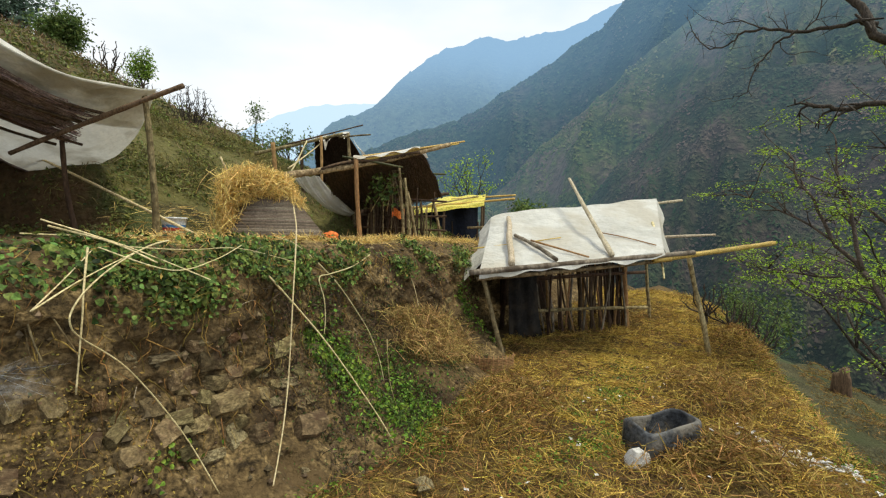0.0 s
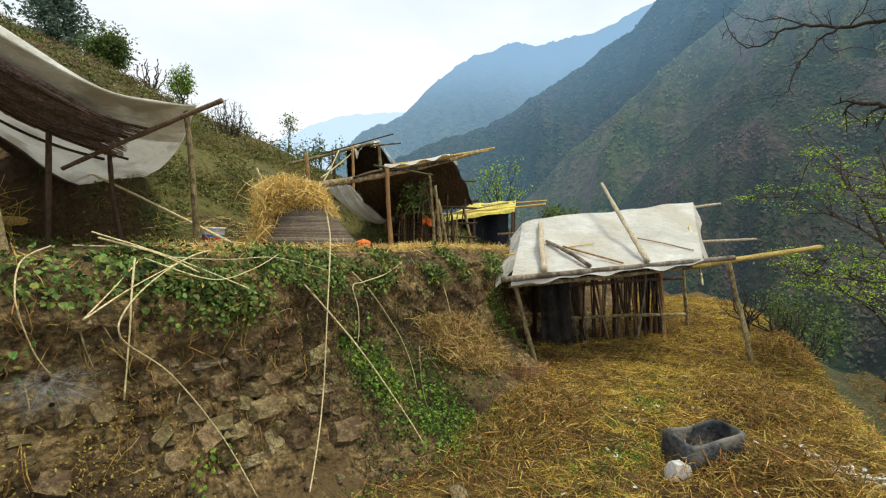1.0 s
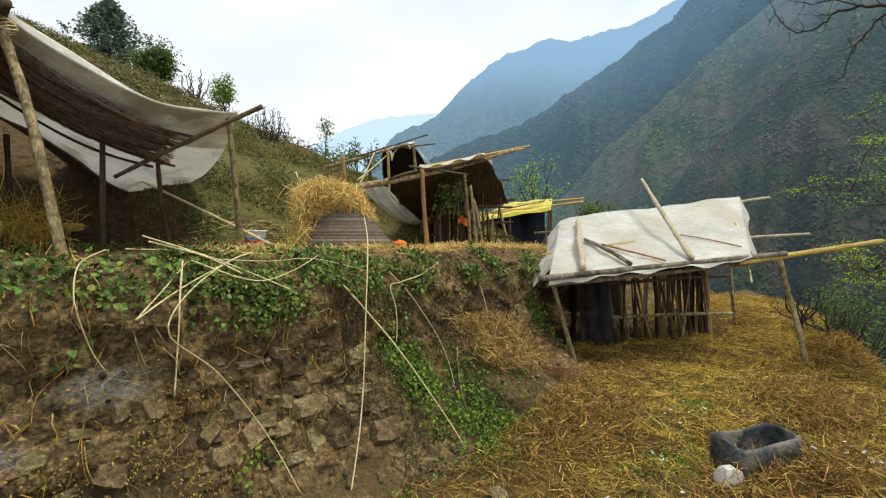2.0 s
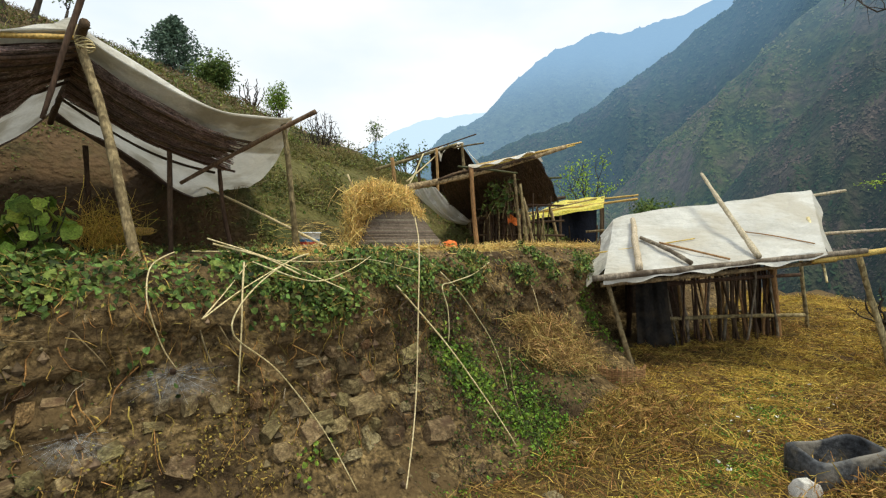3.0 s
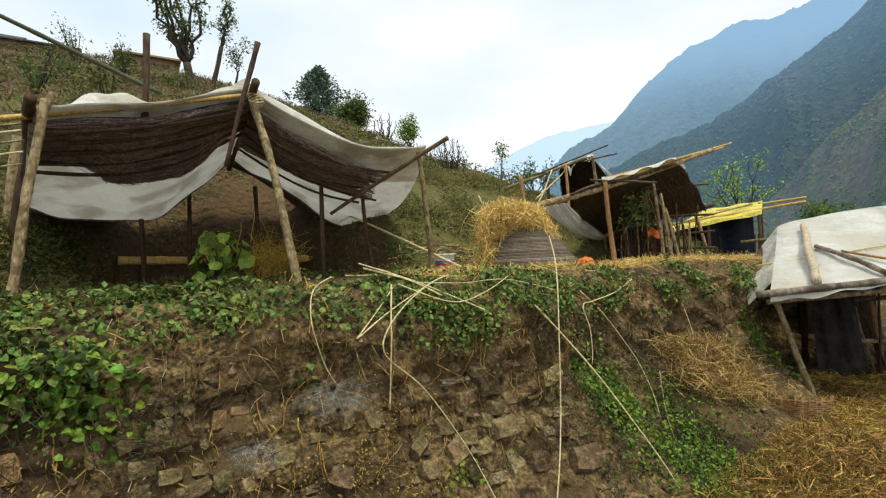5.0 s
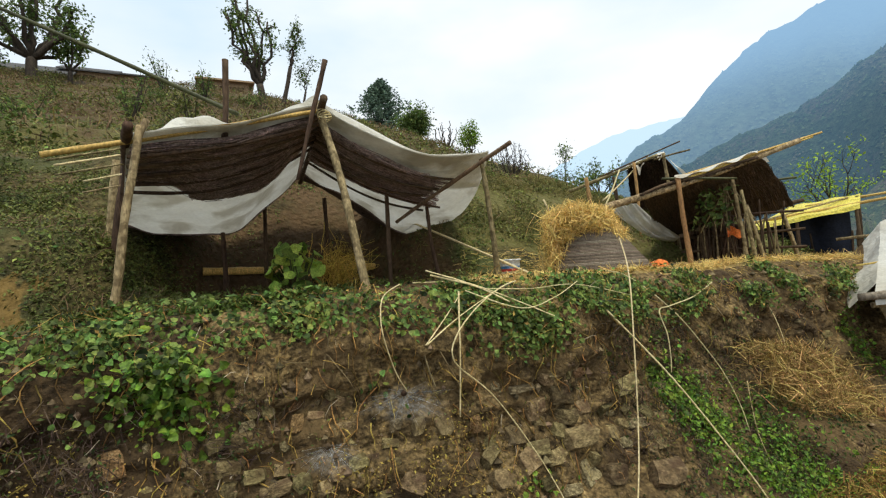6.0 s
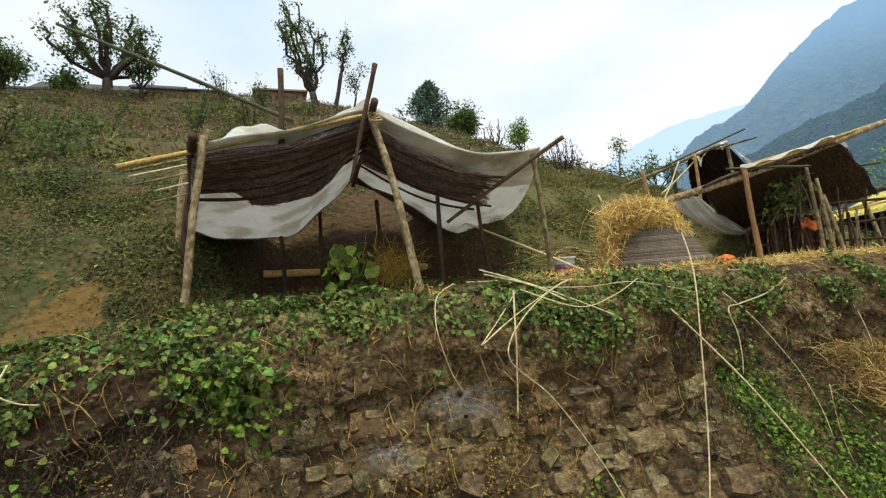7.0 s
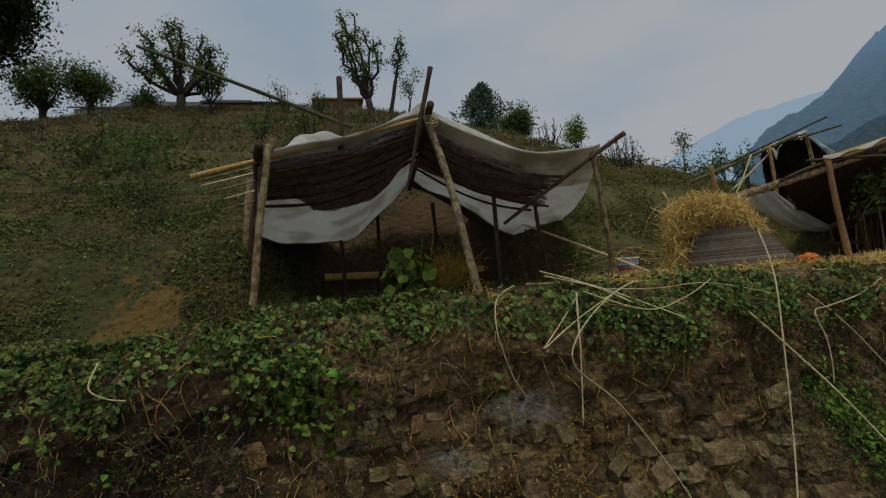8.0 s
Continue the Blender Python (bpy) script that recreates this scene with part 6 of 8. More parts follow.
def bright_density(s, v):
    a = 1.6 * np.exp(-((s - 0.30) / 0.22) ** 2 - ((v - 0.76) / 0.11) ** 2)
    b = 2.0 * np.exp(-((s - 3.46 - 0.3 * (0.4 - v)) / 0.18) ** 2 - ((v - 0.34) / 0.20) ** 2)
    c = 1.7 * np.exp(-((s - 3.75) / 0.40) ** 2 - ((v - 0.10) / 0.17) ** 2)
    d = 2.0 * np.exp(-((s - 6.0) / 0.16) ** 2 - ((v - 0.42) / 0.17) ** 2)
    e = 0.5 * np.exp(-((s + 0.75) / 0.25) ** 2 - ((v - 0.62) / 0.1) ** 2)
    f = 0.5 * np.exp(-((s - 2.0) / 0.15) ** 2 - ((v - 0.25) / 0.06) ** 2)
    g = 0.35 * np.exp(-((s - 1.1) / 0.12) ** 2 - ((v - 0.68) / 0.05) ** 2)
    return np.clip((a + b + c + d + e + f + g) * np.maximum(0.42 + 1.0 * vn(s * 4.3, v * 6, 63) + 0.4 * vn(s * 11, v * 13, 74), 0.30 * (s > 3)), 0, 1)


p, n_ = wall_points(70000, -1.6, 6.6, bright_density, ir, 0.0, 0.10)
leaves("weeds", p, n_, 0.030, M_BRIGHTLEAF, "heart", 44, None, "bright green leafy weeds growing on a terrace wall", "weeds")
p, n_ = wall_points(38000, 2.9, 4.7, lambda s, v: np.clip(1.4 * bright_density(s, v) + 0.9 * vn(s * 4, v * 6, 142) - 0.15, 0, 1) * np.clip(3 * bright_density(s, v), 0, 1) * (v < 0.7), ir, 0.0, 0.16)
leaves("weeds", p, n_, 0.032, M_BRIGHTLEAF, "oval", 60, None, "thick bright green weeds on a wall foot", "weeds")
p, n_ = wall_points(2200, 0.0, 0.62, lambda s, v: np.exp(-((s - 0.28) / 0.2) ** 2 - ((v - 0.76) / 0.10) ** 2), ir, 0.3, 0.12)
leaves("weeds", p, n_, 0.05, M_BRIGHTLEAF, "heart", 45, None, "bright green broad-leaved weed hanging on the wall", "weeds")
p, n_ = wall_points(2600, 3.0, 3.8, lambda s, v: np.exp(-((s - 3.46 - 0.35 * (0.42 - v)) / 0.13) ** 2 - ((v - 0.33) / 0.20) ** 2) * np.clip(0.6 + 0.8 * vn(s * 5, v * 5, 140), 0, 1), ir, 0.2, 0.13)
leaves("weeds", p, n_, 0.046, M_BRIGHTLEAF, "heart", 141, None, "bright green broad-leaved weed climbing a wall foot", "weeds")
p, n_ = wall_points(16000, -2.2, 5.2, lambda s, v: np.clip(0.22 + 0.35 * vn(s * 4, v * 6, 64), 0, 1) * (v < 1.0) * (v > 0.15), ir, 0.1, 0.03)
leaves("dry_weeds", p, n_, 0.018, M_DRYLEAF, "oval", 46, None, "dry brown and yellow weed leaves on wall earth", "weeds")
p, n_ = wall_points(9000, -2.0, 3.4, lambda s, v: np.clip(vn(s * 3.1, v * 3.4, 65) - 0.15, 0, 1) * (v < 0.95), ir, 0.05, 0.02)
leaves("moss_weeds", p, n_, 0.018, M_SCRUB, "oval", 47, None, "tiny mossy weeds in the joints of a wall", "weeds")
p, n_ = wall_points(5200, -2.4, 13.0, lambda s, v: np.clip((v - 0.93) * 8, 0, 1) * (v < 1.6) * np.clip(0.5 + 0.6 * vn(s * 3, v * 4, 66), 0, 1), ir, 0.9, 0.03)
strands("lip_grass", p, 0.16, 0.003, M_STRAWOLD, 48, 0.6, 0.4, None, "dry grass along the terrace edge", "grass")

p, n_ = wall_points(7000, -2.4, 6.8, lambda s, v: np.clip(0.5 + 0.7 * vn(s * 3, v * 5, 67), 0, 1) * (v > 0.2) * (v < 1.02), ir, 0.1, 0.02)
strands("wall_twigs", p, 0.13, 0.0016, M_STRAWOLD, 49, 1.0, 0.6, None, "dry twigs and rootlets tangled on wall earth", "twigs", heading=np.array([0.1, 0.1, -0.8]))
p, n_ = wall_points(4000, -2.4, 4.5, lambda s, v: np.clip(0.4 + 0.8 * vn(s * 2.5, v * 4, 68), 0, 1) * (v < 0.95), ir, 0.02, 0.02)
strands("wall_twigs", p, 0.10, 0.0014, M_POLE_DARK, 50, 1.0, 0.8, None, "thin dark rootlets on wall earth", "twigs")
yellowing = lambda s, v: np.clip(1.0 * np.exp(-((s - 1.62) / 0.30) ** 2 - ((v - 0.34) / 0.22) ** 2) + 0.6 * np.exp(-((s - 1.15) / 0.2) ** 2 - ((v - 0.40) / 0.08) ** 2) + 0.4 * np.exp(-((s + 0.3) / 0.4) ** 2 - ((v - 0.5) / 0.12) ** 2), 0, 1) * np.clip(0.5 + 0.9 * vn(s * 6, v * 8, 70), 0, 1)
p, n_ = wall_points(60000, -1.4, 2.8, yellowing, ir, 0.0, 0.05)
leaves("yellow_weeds", p, n_, 0.018, M_YELLOWWEED, "oval", 53, None, "withered yellow-brown weeds hanging over wall stones", "weeds")
p, n_ = wall_points(3500, -1.4, 2.8, yellowing, ir, 0.0, 0.04)
strands("yellow_weeds", p, 0.11, 0.0012, M_STRAWOLD, 54, 1.2, 0.6, None, "withered weed stems hanging over wall stones", "weeds", heading=np.array([0.1, 0.1, -0.9]))
p, n_ = wall_points(1500, -2.2, 4.2, lambda s, v: np.clip(0.3 + 0.9 * vn(s * 2.1, v * 3, 71), 0, 1) * (v < 0.93) * (v > 0.35), ir, 0.1, 0.03)
strands("pale_roots", p, 0.12, 0.0017, M_POLE_PALE, 57, 1.0, 0.9, None, "thin pale roots sticking out of wall earth", "roots", heading=np.array([0.2, -0.1, -0.5]))
p, n_ = wall_points(9000, 2.2, 8.0, lambda s, v: np.clip((v - 0.94) * 10, 0, 1) * (v < 1.5) * np.clip(0.6 + 0.6 * vn(s * 3, v * 4, 72), 0, 1), ir, 0.9, 0.04)
strands("lip_grass", p, 0.15, 0.0028, M_HAY, 58, 0.5, 0.4, None, "golden dry grass and straw along the terrace edge", "grass")
thicket = lambda s, v: np.clip((1.5 * np.exp(-((s - 3.9) / 0.6) ** 2 - ((v - 0.12) / 0.22) ** 2) + 0.5 * np.exp(-((s - 3.3) / 0.25) ** 2 - ((v - 0.5) / 0.22) ** 2) + 0.8 * np.exp(-((s - 5.0) / 0.4) ** 2 - ((v - 0.10) / 0.14) ** 2)) * (0.5 + 0.9 * vn(s * 6, v * 8, 73)), 0, 1)
p, n_ = wall_points(50000, 2.4, 5.6, thicket, ir, 0.0, 0.11)
leaves("weeds", p, n_, 0.027, M_DARKWEED, "oval", 59, None, "dark green small-leaved weeds thick on a wall foot", "weeds")
tangle = lambda s, v: np.clip(sstep(1.0, 0.3, s) * sstep(0.80, 0.68, v) * sstep(0.12, 0.25, v) + 0.7 * sstep(2.6, 2.9, s) * sstep(4.7, 4.3, s) * (v < 0.75), 0, 1) * np.clip(0.45 + 0.8 * vn(s * 5, v * 7, 75), 0, 1)
p, n_ = wall_points(42000, -2.4, 4.7, tangle, ir, 0.0, 0.07)
strands("dead_weeds", p, 0.16, 0.0016, M_THATCHDARK, 63, 1.0, 0.8, None, "tangle of dead brown weed stems on a wall", "weeds", heading=np.array([0.2, 0.1, -0.5]))
p, n_ = wall_points(18000, -2.4, 4.7, tangle, ir, 0.0, 0.08)
leaves("dead_weeds", p, n_, 0.020, M_DRYLEAF, "oval", 64, None, "withered brown weed leaves hanging on a wall", "weeds")
p, n_ = wall_points(40000, -2.4, 4.7, tangle, ir, 0.0, 0.06)
leaves("weeds", p, n_, 0.022, M_DARKWEED, "oval", 65, None, "small dark green weeds creeping over damp wall earth", "weeds")
# pebbles and clods stuck in the earth
p, n_ = wall_points(5200, -2.4, 6.5, lambda s, v: np.clip(0.55 + 0.6 * vn(s * 3, v * 4, 69), 0, 1) * (v < 0.98), ir, 0.0, 0.005)
oct_v = np.array([(1, 0, 0), (-1, 0, 0), (0, 1, 0), (0, -1, 0), (0, 0, 1), (0, 0, -1)], float)
oct_f = np.array([(0, 2, 4), (2, 1, 4), (1, 3, 4), (3, 0, 4), (2, 0, 5), (1, 2, 5), (3, 1, 5), (0, 3, 5)])
rad = 0.006 + 0.028 * ir.random(len(p)) ** 3
vv = oct_v[None] * ir.uniform(0.55, 1.3, (len(p), 6, 3)) * rad[:, None, None] + p[:, None]
ob = link("wall_pebbles", vv.reshape(-1, 3), (oct_f[None] + (np.arange(len(p)) * 6)[:, None, None]).reshape(-1, 3).tolist(), M_PEBBLE, smooth=False, kind="stuff")
tagged(ob, label="small stones and clods stuck in wall earth", category="pebbles")

# dry brush spilling down the wall near the shed
dr = np.random.default_rng(51)
k = 4600
s = dr.normal(4.88, 0.26, k)
v = dr.uniform(0.36, 0.80, k) - 0.20 * (s - 4.7)
zz = np.clip(v, 0.02, 1.3)
n = n_face(s, zz) + np.abs(dr.normal(0.03, 0.08, k)) + 0.06
ob = strands("dry_brush", world_xyz(s, n, zz), 0.31, 0.0026, M_BRUSH, 52, 1.0, 0.75, None, "heap of dry brown brushwood slumped against a wall", "brush", heading=np.array([0.5, 0.6, -0.6]))

# broken basket at the wall foot
BSK = Vector((0.527, 5.283, 0.04))
BSK.z = float(h_low((np.array(BSK[:2]) - ORG) @ UU, (np.array(BSK[:2]) - ORG) @ NN)) + 0.02
basket = thing("woven_basket", BSK, "broken brown woven bamboo basket lying by a wall", "basket")
for k in range(9):
    so = Soup()
    so.tube([BSK + Vector((0.24 * math.cos(t) * (1 + 0.04 * k / 9), 0.13 * math.sin(t) - 0.02, 0.02 + 0.018 * k + 0.006 * math.sin(14 * t + 3.14 * k))) for t in np.linspace(3.0, 6.4, 26)], 0.012, 6)
    so.put("withe", M_POLE_WARM, basket)
so = Soup()
for t in np.linspace(3.0, 6.4, 18):
    so.tube([BSK + Vector((0.24 * math.cos(t), 0.13 * math.sin(t) - 0.02, 0.0)), BSK + Vector((0.255 * math.cos(t), 0.14 * math.sin(t) - 0.02, 0.20))], 0.006, 5)
so.put("uprights", M_POLE_WARM, basket, kind="stuff")

# spider web funnels on the wall
for s, z, r in ((1.39, 0.95, 0.19), (0.98, 0.75, 0.13)):
    web = thing("spider_web", W(s, 0.1, z), "grey sheet web with a dark funnel on wall earth", "web")
    so = Soup()
    wr = random.Random(int(s * 100))
    hub = W(s, float(n_face(np.array(s), np.array(z))) + 0.015, z + 0.03)
    rim = []
    for j in range(26):
        a = 2 * math.pi * j / 26
        s2, z2 = s + r * 1.3 * math.cos(a) * wr.uniform(0.75, 1.15), z + r * 0.55 * math.sin(a) * wr.uniform(0.7, 1.15) - 0.02
        rim.append(W(s2, float(n_face(np.array(s2), np.array(z2))) + 0.035 + 0.04 * max(0, -math.sin(a)), z2))
    for j in range(0, 26, 2):
        so.tube([hub, rim[j]], 0.0004, 3, caps=False)
    so.put("threads", M_WEB, web)
    film = Soup()
    reach = (0.06, 0.2, 0.4, 0.6, 0.8, 1.0)
    film.grid([[hub.lerp(rim[j % 26], q) + Vector((0, 0, -0.012 * math.sin(math.pi * q))) for j in range(27)] for q in reach])
    ob = film.put("film", M_FILM, web)
    mark(ob, "fade", np.repeat([0.9, 1.0, 0.8, 0.5, 0.2, 0.0], 27))
    # capped solid tube, coloured dark for the shade inside the hole
    hole = Soup().tube([hub + Vector((0.01, -0.008, 0.0)), hub + Vector((-0.02, 0.012, 0.004))], [0.016, 0.010], 9)
    hole.put("funnel", M_POLE_DARK, ob)

# ---- straw, grass and litter on the lower terrace ----
gr = np.random.default_rng(71)


def low_points(k, s0, s1, n0, n1, keep=None, lift=0.01, over=0.22):
    s, n = gr.uniform(s0, s1, k), gr.uniform(n0, n1, k)
    ok = n > n_face(s, 0 * s) + 0.02
    if keep is not None:
        ok &= gr.random(k) < keep(s, n)
    ok &= n < edge_n(s) + over
    s, n = s[ok], n[ok]
    return world_xyz(s, n, h_low(s, n) + gr.random(len(s)) * lift)


patchy = lambda s, n: np.clip(0.10 + 0.50 * sstep(4.6, 6.4, s) + 0.20 * sstep(1.6, 2.4, n) + 0.7 * vn(s * 1.1, n * 1.1, 81) + 0.4 * vn(s * 4, n * 4, 82), 0.05, 1)
dark = lambda s, n: np.clip(0.62 + 0.25 * sstep(5.5, 4.5, s) - 0.8 * vn(s * 1.1, n * 1.1, 81) + 0.4 * vn(s * 3, n * 3, 83), 0.03, 1)
strands("straw_litter", low_points(47000, 2.4, 12.5, 0.2, 3.7, patchy, 0.05), 0.19, 0.0023, M_STRAW, 72, 0.30, 0.35, None, "pale straw scattered and trampled on the ground", "straw")
strands("old_straw_litter", low_points(60000, 2.4, 12.5, 0.2, 4.2, dark, 0.05), 0.18, 0.0024, M_STRAWOLD, 73, 0.36, 0.45, None, "dark rotten straw and stalks on the ground", "straw")
strands("old_straw_litter", low_points(60000, 2.8, 9.5, 0.2, 3.6, lambda s, n: 1.2 * np.exp(-((s - 4.15) / 0.30) ** 2 - ((n - 2.88) / 0.40) ** 2) + 1.1 * np.exp(-((s - 4.35) / 0.75) ** 2 - ((n - 1.30) / 0.36) ** 2) + np.exp(-((s - 8.1) / 0.5) ** 2 - ((n - 3.15) / 0.35) ** 2) + 0.6 * np.exp(-((s - 5.6) / 0.5) ** 2 - ((n - 2.9) / 0.5) ** 2), 0.13),
        0.20, 0.0028, M_STRAWOLD, 74, 0.7, 0.6, None, "tangled heaps of brown stalks and litter", "straw")
strands("old_straw_litter", low_points(9000, -4.0, 2.8, 0.1, 3.7, lambda s, n: np.clip(0.5 + 0.8 * vn(s * 1.3, n * 1.3, 86), 0.05, 1), 0.03), 0.18, 0.0022, M_STRAWOLD, 77, 0.3, 0.4, None, "thin dry stalks on bare trampled soil", "straw")
green = lambda s, n: np.clip(2.6 * np.exp(-((s - 4.9) / 0.9) ** 2 - ((n - 1.9) / 0.22) ** 2) + 0.9 * np.exp(-((s - 3.9) / 0.4) ** 2 - ((n - 1.75) / 0.25) ** 2) + 1.2 * np.exp(-((n - edge_n(s) - 0.12) / 0.16) ** 2) + 1.3 * np.exp(-((n - n_face(s, 0 * s) - 0.1) / 0.22) ** 2) * sstep(4.6, 3.8, s) + 0.6 * np.exp(-((s - 4.05) / 0.2) ** 2 - ((n - 2.25) / 0.3) ** 2), 0, 1) * np.clip(0.4 + 0.8 * vn(s * 3, n * 3, 84), 0, 1)
gp = low_points(110000, 2.4, 11.0, 0.2, 4.4, green, 0.11, 0.5)
leaves("low_weeds", gp, np.tile([0, 0, 1.0], (len(gp), 1)), 0.027, M_BRIGHTLEAF, "oval", 75, None, "low green weeds growing through straw", "weeds", lay=0.4)
fp = low_points(26000, 4.0, 14.0, 4.2, 6.5, lambda s, n: np.clip(0.3 + 0.8 * vn(s * 2, n * 2, 85), 0, 1), 0.02, 9.0)
strands("field_stubble", fp, 0.10, 0.003, M_STRAWOLD, 76, 0.4, 0.3, None, "dry stubble on bare field soil", "stubble")
# pale chips by the terrace edge
ck = thing("white_litter", W(4.3, 3.2, 0.02), "scatter of white peelings and chips on straw", "litter")
cs = Soup()
for k in range(190):
    c_s = gr.normal(4.55, 0.10)
    c_n = 3.36 + gr.normal(0, 0.13) - 0.9 * (c_s - 4.55)
    c = W(c_s, c_n, float(h_low(c_s, c_n)) + 0.065)
    a, L, w = gr.uniform(0, 6.28), gr.uniform(0.007, 0.024), gr.uniform(0.004, 0.010)
    d, e = Vector((math.cos(a), math.sin(a), gr.normal(0, 0.25))) * L, Vector((-math.sin(a), math.cos(a), gr.normal(0, 0.3))) * w
    cs.add([c - d - e, c + d - e, c + d + e, c - d + e, c - d - e - UP * 0.006, c + d - e - UP * 0.006, c + d + e - UP * 0.006, c - d + e - UP * 0.006],
           [(0, 1, 2, 3), (7, 6, 5, 4), (0, 4, 5, 1), (1, 5, 6, 2), (2, 6, 7, 3), (3, 7, 4, 0)])
ob = cs.put("chips", M_WHITESTONE, ck, smooth=False, kind="stuff")
cs = Soup()
for k in range(55):
    c_s, c_n = gr.normal(5.0, 0.7), gr.normal(2.0, 0.5)
    c = W(c_s, c_n, float(h_low(c_s, c_n)) + 0.06)
    a, L = gr.uniform(0, 6.28), gr.uniform(0.006, 0.018)
    d, e = Vector((math.cos(a), math.sin(a), gr.normal(0, 0.25))) * L, Vector((-math.sin(a), math.cos(a), gr.normal(0, 0.3))) * L * 0.6
    cs.add([c - d - e, c + d - e, c + d + e, c - d + e, c + UP * 0.006], [(0, 1, 4), (1, 2, 4), (2, 3, 4), (3, 0, 4)])
ob = cs.put("chips", M_WHITESTONE, ck, smooth=False, kind="stuff")

# straw on the upper terrace
ur = np.random.default_rng(91)


def up_points(k, s0, s1, d0, d1, keep=None, lift=0.02):
    s, d = ur.uniform(s0, s1, k), ur.uniform(d0, d1, k)
    ok = -d < n_face(s, z_lip(s)) - 0.02
    if keep is not None:
        ok &= ur.random(k) < keep(s, d)
    s, d = s[ok], d[ok]
    return world_xyz(s, -d, h_up(s, d) + ur.random(len(s)) * lift), s, d


p, _, _ = up_points(15000, 2.6, 9.5, 0.1, 2.9, lambda s, d: np.clip(0.55 + 0.6 * vn(s * 2, d * 2, 92), 0, 1) * sstep(2.6, 3.6, s), 0.035)
strands("terrace_straw", p, 0.20, 0.0026, M_HAY, 93, 0.2, 0.3, None, "golden straw strewn over the upper terrace", "straw")

# ---- scrub on the bank and the hill ----

def bank_keep(s, d):
    """Where plants grow on the bank: not inside the shelter, nor on the bare patch."""
    inside = sstep(-0.1, 0.5, s) * sstep(3.5, 3.0, s) * sstep(6.3, 5.6, d)
    bare_ = 1.0 - np.hypot((s + 1.12 + 0.3 * (2.8 - d)) / 0.42, (d - 2.58) / 0.44) + 0.30 * vn(s * 4.1, -d * 4.1, 110) > 0.25
    return (1 - 0.80 * inside) * (1 - 0.9 * bare_) * (d > 2.35 + 0.6 * sstep(3, 4, s))


p, s_, d_ = up_points(230000, -4.5, 12.0, 2.2, 8.5, lambda s, d: np.clip(0.30 + 1.5 * vn(s * 0.9, d * 2.1, 94) + 0.6 * vn(s * 4.5, d * 4.5, 95) + 0.10 * sstep(3.2, 4.2, s), 0.02, 1) * bank_keep(s, d), 0.09)
leaves("bank_scrub", p, np.tile([0.55, -0.3, 0.75], (len(p), 1)), 0.052, M_SCRUB, "oval", 96, None, "low olive-green leafy scrub covering an earth bank", "scrub", lay=0.5)
p, s_, d_ = up_points(60000, -4.5, 0.6, 2.0, 5.2, lambda s, d: np.clip(0.45 + 0.8 * vn(s * 2.6, d * 3.0, 122) + 0.4 * vn(s * 7, d * 7, 123), 0.0, 1) * bank_keep(s, np.maximum(d, 2.4)), 0.06)
leaves("bank_scrub", p, np.tile([0.55, -0.3, 0.75], (len(p), 1)), 0.040, M_SCRUB, "oval", 124, None, "small olive leaves creeping over an earth bank", "scrub", lay=0.6)
p, s_, d_ = up_points(26000, -4.5, 12.0, 2.2, 8.5, lambda s, d: np.clip(1.5 * vn(s * 0.8, d * 2.0, 104) + 0.4 * vn(s * 4.5, d * 4.5, 95), 0.0, 1) * bank_keep(s, d), 0.10)
leaves("bank_scrub", p, np.tile([0.55, -0.3, 0.75], (len(p), 1)), 0.058, M_IVY, "oval", 105, None, "green leafy weeds in clumps on an earth bank", "scrub", lay=0.5)
p, s_, d_ = up_points(34000, -6.0, 14.0, 2.3, 9.0, lambda s, d: np.clip(0.35 + 0.9 * vn(s * 1.7, d * 1.7, 97), 0.02, 1) * (1 - 0.98 * sstep(-0.1, 0.5, s) * sstep(3.6, 3.1, s) * sstep(6.6, 6.0, d)) * (np.hypot((s + 1.16) / 0.5, (d - 2.66) / 0.55) > 0.9) * (d > 2.6 + 0.5 * sstep(3, 4, s)), 0.10)
strands("bank_grass", p, 0.20, 0.0030, M_DRYLEAF, 98, 1.2, 0.5, None, "dry brown grass stems on an earth bank", "grass")
p, s_, d_ = up_points(46000, 3.0, 11.0, 2.8, 8.0, lambda s, d: np.clip(0.35 + 0.9 * vn(s * 1.7, d * 1.7, 120), 0.0, 1) * sstep(2.9, 3.6, d - 0.3 * (s > 5)), 0.10)
strands("bank_grass", p, 0.17, 0.0040, M_OLIVEGRASS, 121, 1.1, 0.5, None, "olive and yellowing grass tufts on an earth bank", "grass")
p, s_, d_ = up_points(170000, -24.0, 18.0, 8.0, 46.0, lambda s, d: np.clip(0.34 - 0.40 * sstep(13, 20, d) + 1.5 * vn(s * 0.28, d * 0.9, 99) + 0.5 * vn(s * 1.6, d * 2.0, 100), 0.01, 1), 0.28)
leaves("hill_scrub", p, np.tile([0.5, -0.3, 0.8], (len(p), 1)), 0.115, M_SCRUB, "oval", 101, None, "patchy olive scrub on a terraced hillside", "scrub", lay=0.4)
p, s_, d_ = up_points(40000, -26.0, 20.0, 8.0, 44.0, lambda s, d: np.clip(0.35 + 0.45 * sstep(12, 19, d) - 0.9 * vn(s * 0.35, d * 0.5, 99), 0.04, 1), 0.2)
strands("hill_grass", p, 0.42, 0.012, M_DRYLEAF, 102, 1.4, 0.5, None, "tufts of dry brown grass on a hillside", "grass")

